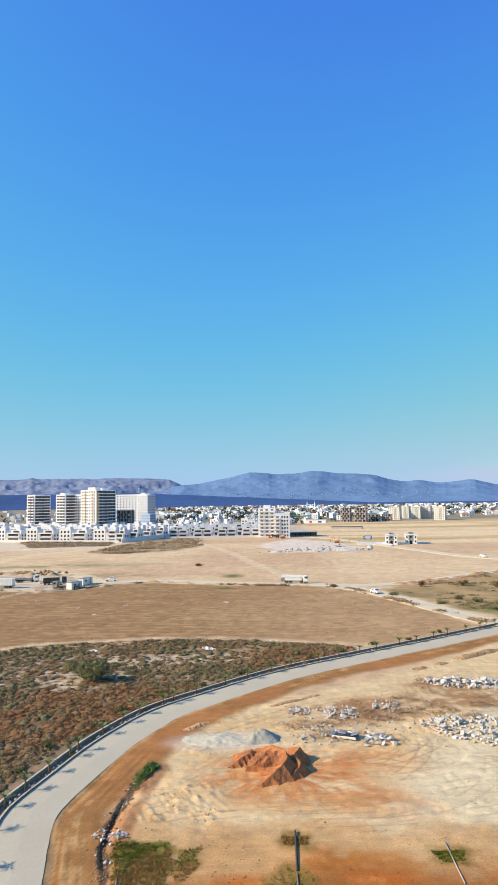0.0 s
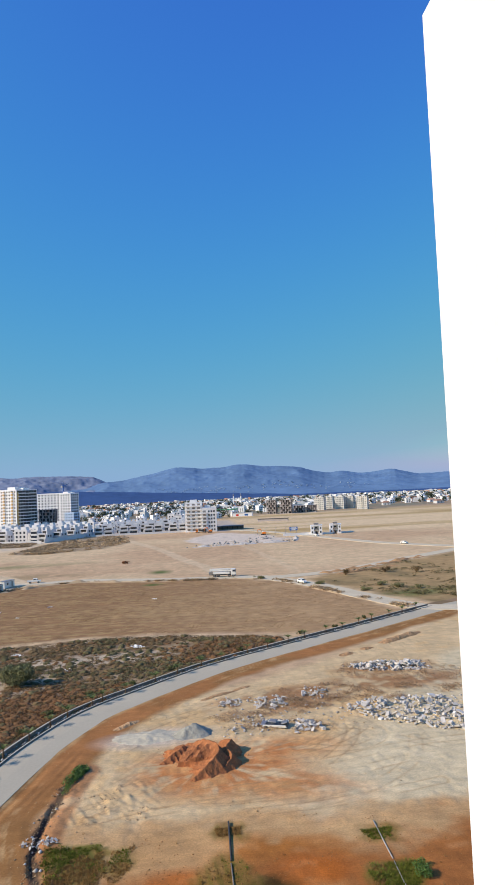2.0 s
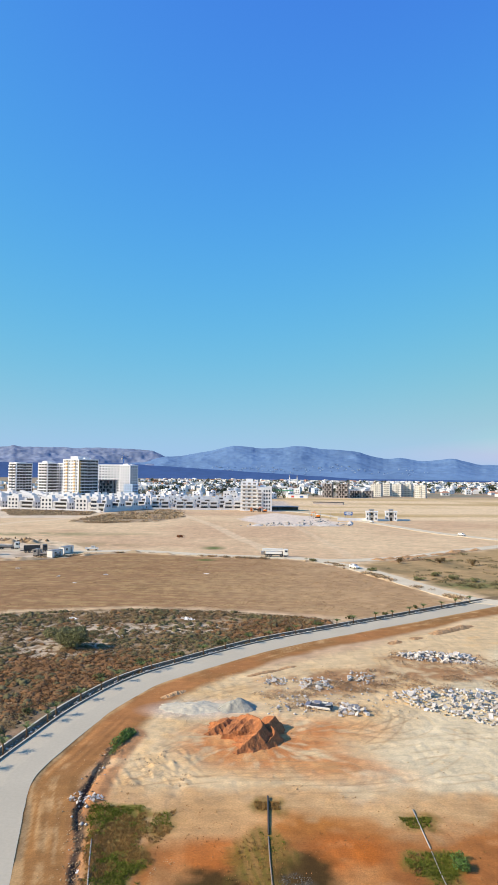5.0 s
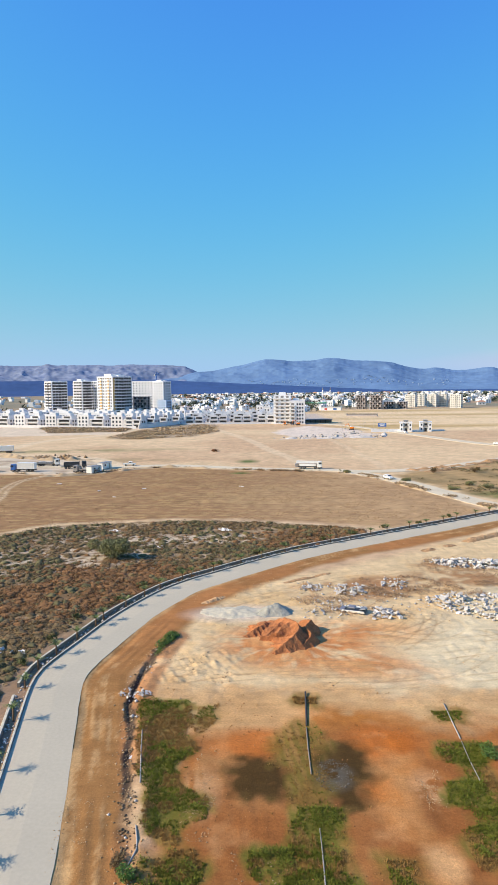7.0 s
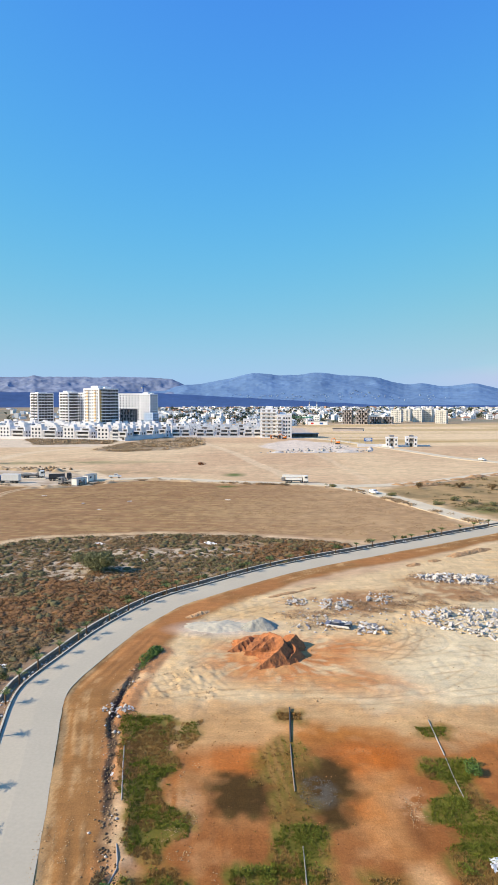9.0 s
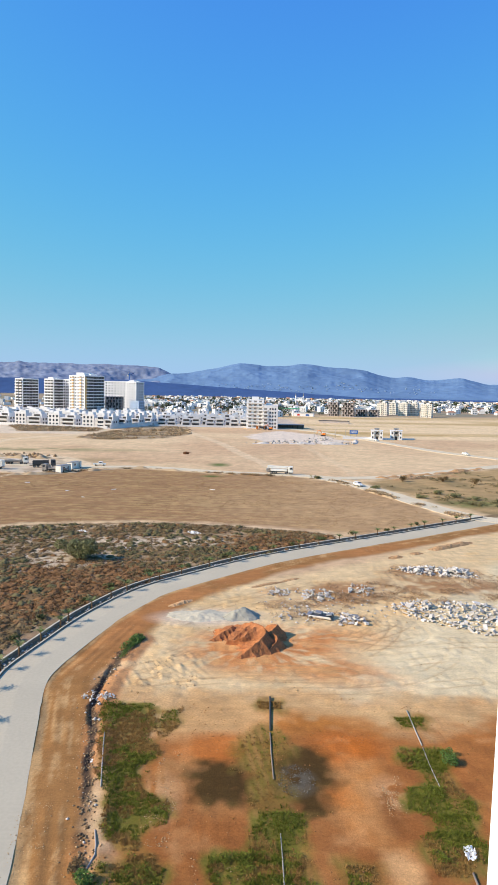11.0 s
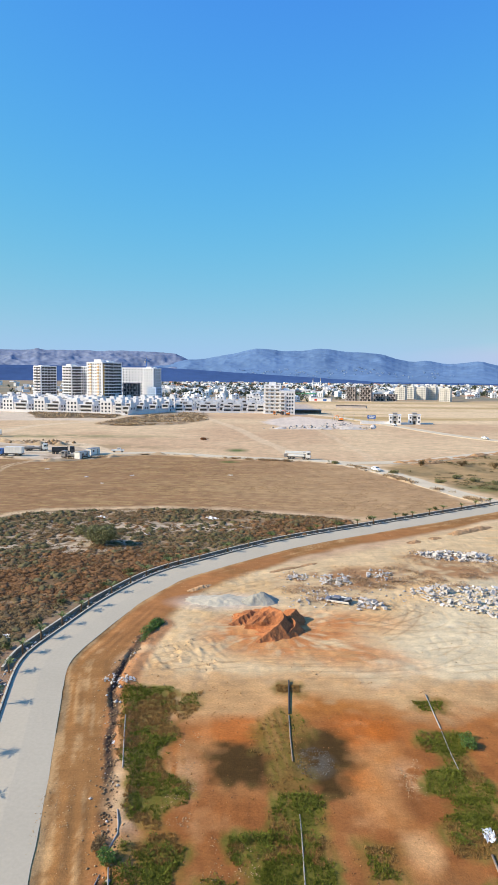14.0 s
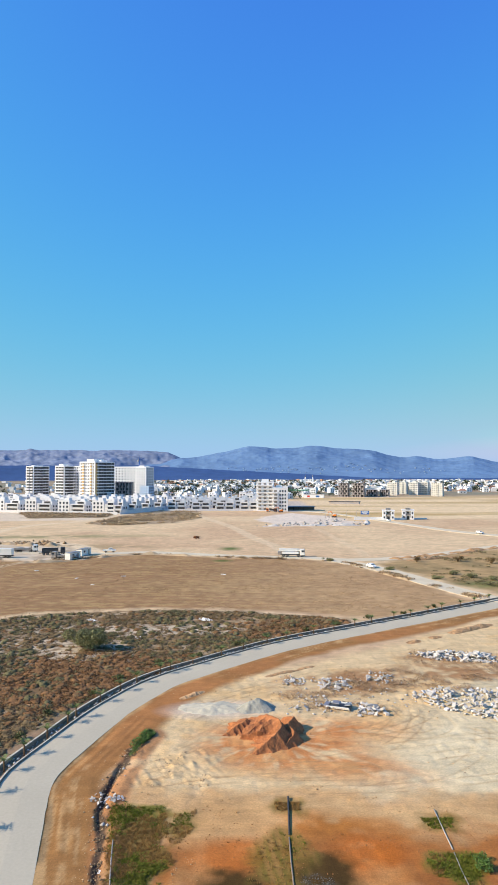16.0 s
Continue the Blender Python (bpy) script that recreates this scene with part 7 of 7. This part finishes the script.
for z, w in ((4.4, 4.2), (3.7, 4.8), (3.1, 3.0)):
    piece("text_bar", bill, 0, -0.14, z, w, 0.03, 0.3, M_WHITEPAINT)
for x in (-2.2, 2.2):
    piece("post", bill, x, 0.1, 1.2, 0.25, 0.25, 2.5, M_STEEL)
longshed = thing("long_shed", pose(102, 699, 0, 0, 0, -18), "long low dark brick shed in the fields", "shed")
box_part("wall", [(0, 0, 1.2, 32, 6, 2.4)], M_RAWCON, longshed)
box_part("roof", [(0, 0, 2.5, 33, 7, 0.25)], M_SHADE, longshed)


# ---- the town ----
def town_house(model):
    ob = thing("town_house", pose(0, 0, 0), ("white flat-roofed town house", "pale town house with clay roof", "white two-storey town house", "broad pale town building")[model], "house", "houses of the town")
    w, d, h = ((11, 9, 6.2), (12, 10, 4.2), (9, 9, 8.4), (24, 12, 7.2))[model]
    box_part("wall", [(0, 0, h / 2, w, d, h)] + ([(w * 0.2, 0, h + 1.0, w * 0.3, d * 0.4, 2.0)] if model in (0, 2) else []), M_HOUSE, ob)
    if model == 1:
        v = [(-w / 2 - .5, -d / 2 - .5, h), (w / 2 + .5, -d / 2 - .5, h), (w / 2 + .5, d / 2 + .5, h), (-w / 2 - .5, d / 2 + .5, h), (-w / 4, 0, h + 2.6), (w / 4, 0, h + 2.6)]
        link("roof", mesh_from("roof", v, [(0, 1, 5, 4), (1, 2, 5), (2, 3, 4, 5), (3, 0, 4), (3, 2, 1, 0)], M_ROOFTILE), ob)
    else:
        box_part("roof", [(0, 0, h + 0.15, w + 0.6, d + 0.6, 0.3)], M_HOUSE, ob)
    for k in range(2 if h > 5 else 1):
        for c in spread(4 if model == 3 else 2, w, 0.8):
            piece("window", ob, c, -d / 2, k * 3.1 + 1.8, 1.8, 0.16, 1.6, M_GLASS)
    return ob


random.seed(77)
models, n = [], 0
while n < 190:
    az, dist = rnd(-10, 24), 780 + 1000 * random.random() ** 1.3
    x, y = place(az, dist)
    if (az > 8 and dist < 1080) or (az > 3.4 and dist < 840) or (x > -330 and x < 60 and y < 770) or (az > 11.8 and az < 17.5 and dist < 1120):
        continue
    m = pose(x, y, 0, 0, 0, rnd(-40, 40))
    k = random.choice((0, 0, 0, 2, 2, 3, 1)) if az < 14 else random.choice((0, 1, 2))
    hit = [q for q in models if q[0] == k]
    if hit:
        copy_thing(hit[0][1], m)
    else:
        ob = town_house(k)
        ob.matrix_basis = m
        models.append((k, ob))
    n += 1
rng = np.random.RandomState(9)
specs = []
while len(specs) < 1500:
    az, dist = rng.uniform(-24, 30), 1200 + 1500 * rng.rand()
    if az < -10 and rng.rand() < 0.8:
        continue
    x, y = place(az, dist)
    h = 4 + 5 * rng.rand() ** 2
    specs.append((x, y, h / 2, 7 + 9 * rng.rand(), 8 + 4 * rng.rand(), h, rng.uniform(-40, 40)))
tagged(new("far_houses", mesh_from("far_houses", *boxes(specs[:1320]), M_HOUSE)), "crowded white houses of the distant town", "houses", kind="stuff")
tagged(new("far_roofs", mesh_from("far_roofs", *boxes(specs[1320:]), M_ROOFTILE)), "low red-roofed houses of the distant town", "houses", kind="stuff")


def far_trees(name, count, az0, az1, d0, d1, size, seed, label):
    rng = np.random.RandomState(seed)
    tri = []
    for _ in range(count):
        az, dist = rng.uniform(az0, az1), d0 + (d1 - d0) * rng.rand()
        if az > 7.5 and dist < 1100:
            continue
        x, y = place(az, dist)
        s_ = size * (0.5 + rng.rand())
        for _ in range(60):
            d = rng.normal(size=3)
            d /= np.linalg.norm(d)
            p = np.array([x, y, s_ * 0.85]) + d * np.array([s_ * 0.75, s_ * 0.75, s_ * 0.7]) * rng.rand() ** 0.5
            e = rng.normal(size=(2, 3)) * s_ * 0.24
            tri += [p, p + e[0], p + e[1]]
    tri = np.array(tri)
    tri[:, 2] = np.maximum(tri[:, 2], -0.2)
    return tagged(new(name, fast_mesh(name, tri, np.arange(len(tri)).reshape(-1, 3), M_FAR_TREE)), label, "trees", kind="stuff")


far_trees("town_trees", 760, -10, 24, 830, 2300, 5.0, 3, "dark trees among the houses of the town")
far_trees("plain_trees", 260, 13, 32, 1150, 2000, 4.5, 4, "dark orchard trees on the plain")
far_trees("left_trees", 90, -34, -14, 900, 2000, 4.5, 5, "dark trees on the plain beyond the towers")


def minaret(az, dist, h):
    x, y = place(az, dist)
    ob = thing("minaret", pose(x, y, 0), "slender white minaret above the town", "minaret", "twin minarets")
    link("shaft", tube("shaft", [(0, 0, 0), (0, 0, h * 0.8)], [1.3, 1.0], M_PLASTER, 10), ob)
    link("gallery", tube("gallery", [(0, 0, h * 0.66), (0, 0, h * 0.69)], 1.9, M_PLASTER, 10), ob)
    link("cap", tube("cap", [(0, 0, h * 0.8), (0, 0, h)], [1.1, 0.1], M_STEEL, 10), ob)
    return ob


minaret(4.95, 1350, 30)
minaret(5.6, 1350, 30)
x, y = place(4.2, 960)
hall = thing("market_hall", pose(x, y, 0, 0, 0, -12), "broad hall with a green sheet roof", "hall")
box_part("wall", [(0, 0, 3.5, 34, 16, 7)], M_HOUSE, hall)
box_part("roof", [(0, -4.2, 7.8, 36, 9, 0.4), (0, 4.2, 7.8, 36, 9, 0.4), (0, 0, 8.3, 36, 4, 0.4)], M_GREENROOF, hall)
for c in spread(7, 34, 1):
    piece("window", hall, c, -8.0, 3.4, 2.4, 0.16, 2.4, M_GLASS)
x, y = place(5.7, 880)
kiosk = thing("market_hall", pose(x, y, 0, 0, 0, -12), "low white hall with red and blue fronts", "hall")
box_part("wall", [(0, 0, 2.2, 26, 9, 4.4)], M_HOUSE, kiosk)
box_part("roof", [(0, 0, 4.55, 27, 10, 0.3)], M_HOUSE, kiosk)
piece("shop_front", kiosk, -7, -4.55, 1.8, 3.4, 0.16, 2.2, M_RED)
piece("shop_front", kiosk, 5, -4.55, 1.8, 4.5, 0.16, 2.2, M_BLUEPAINT)
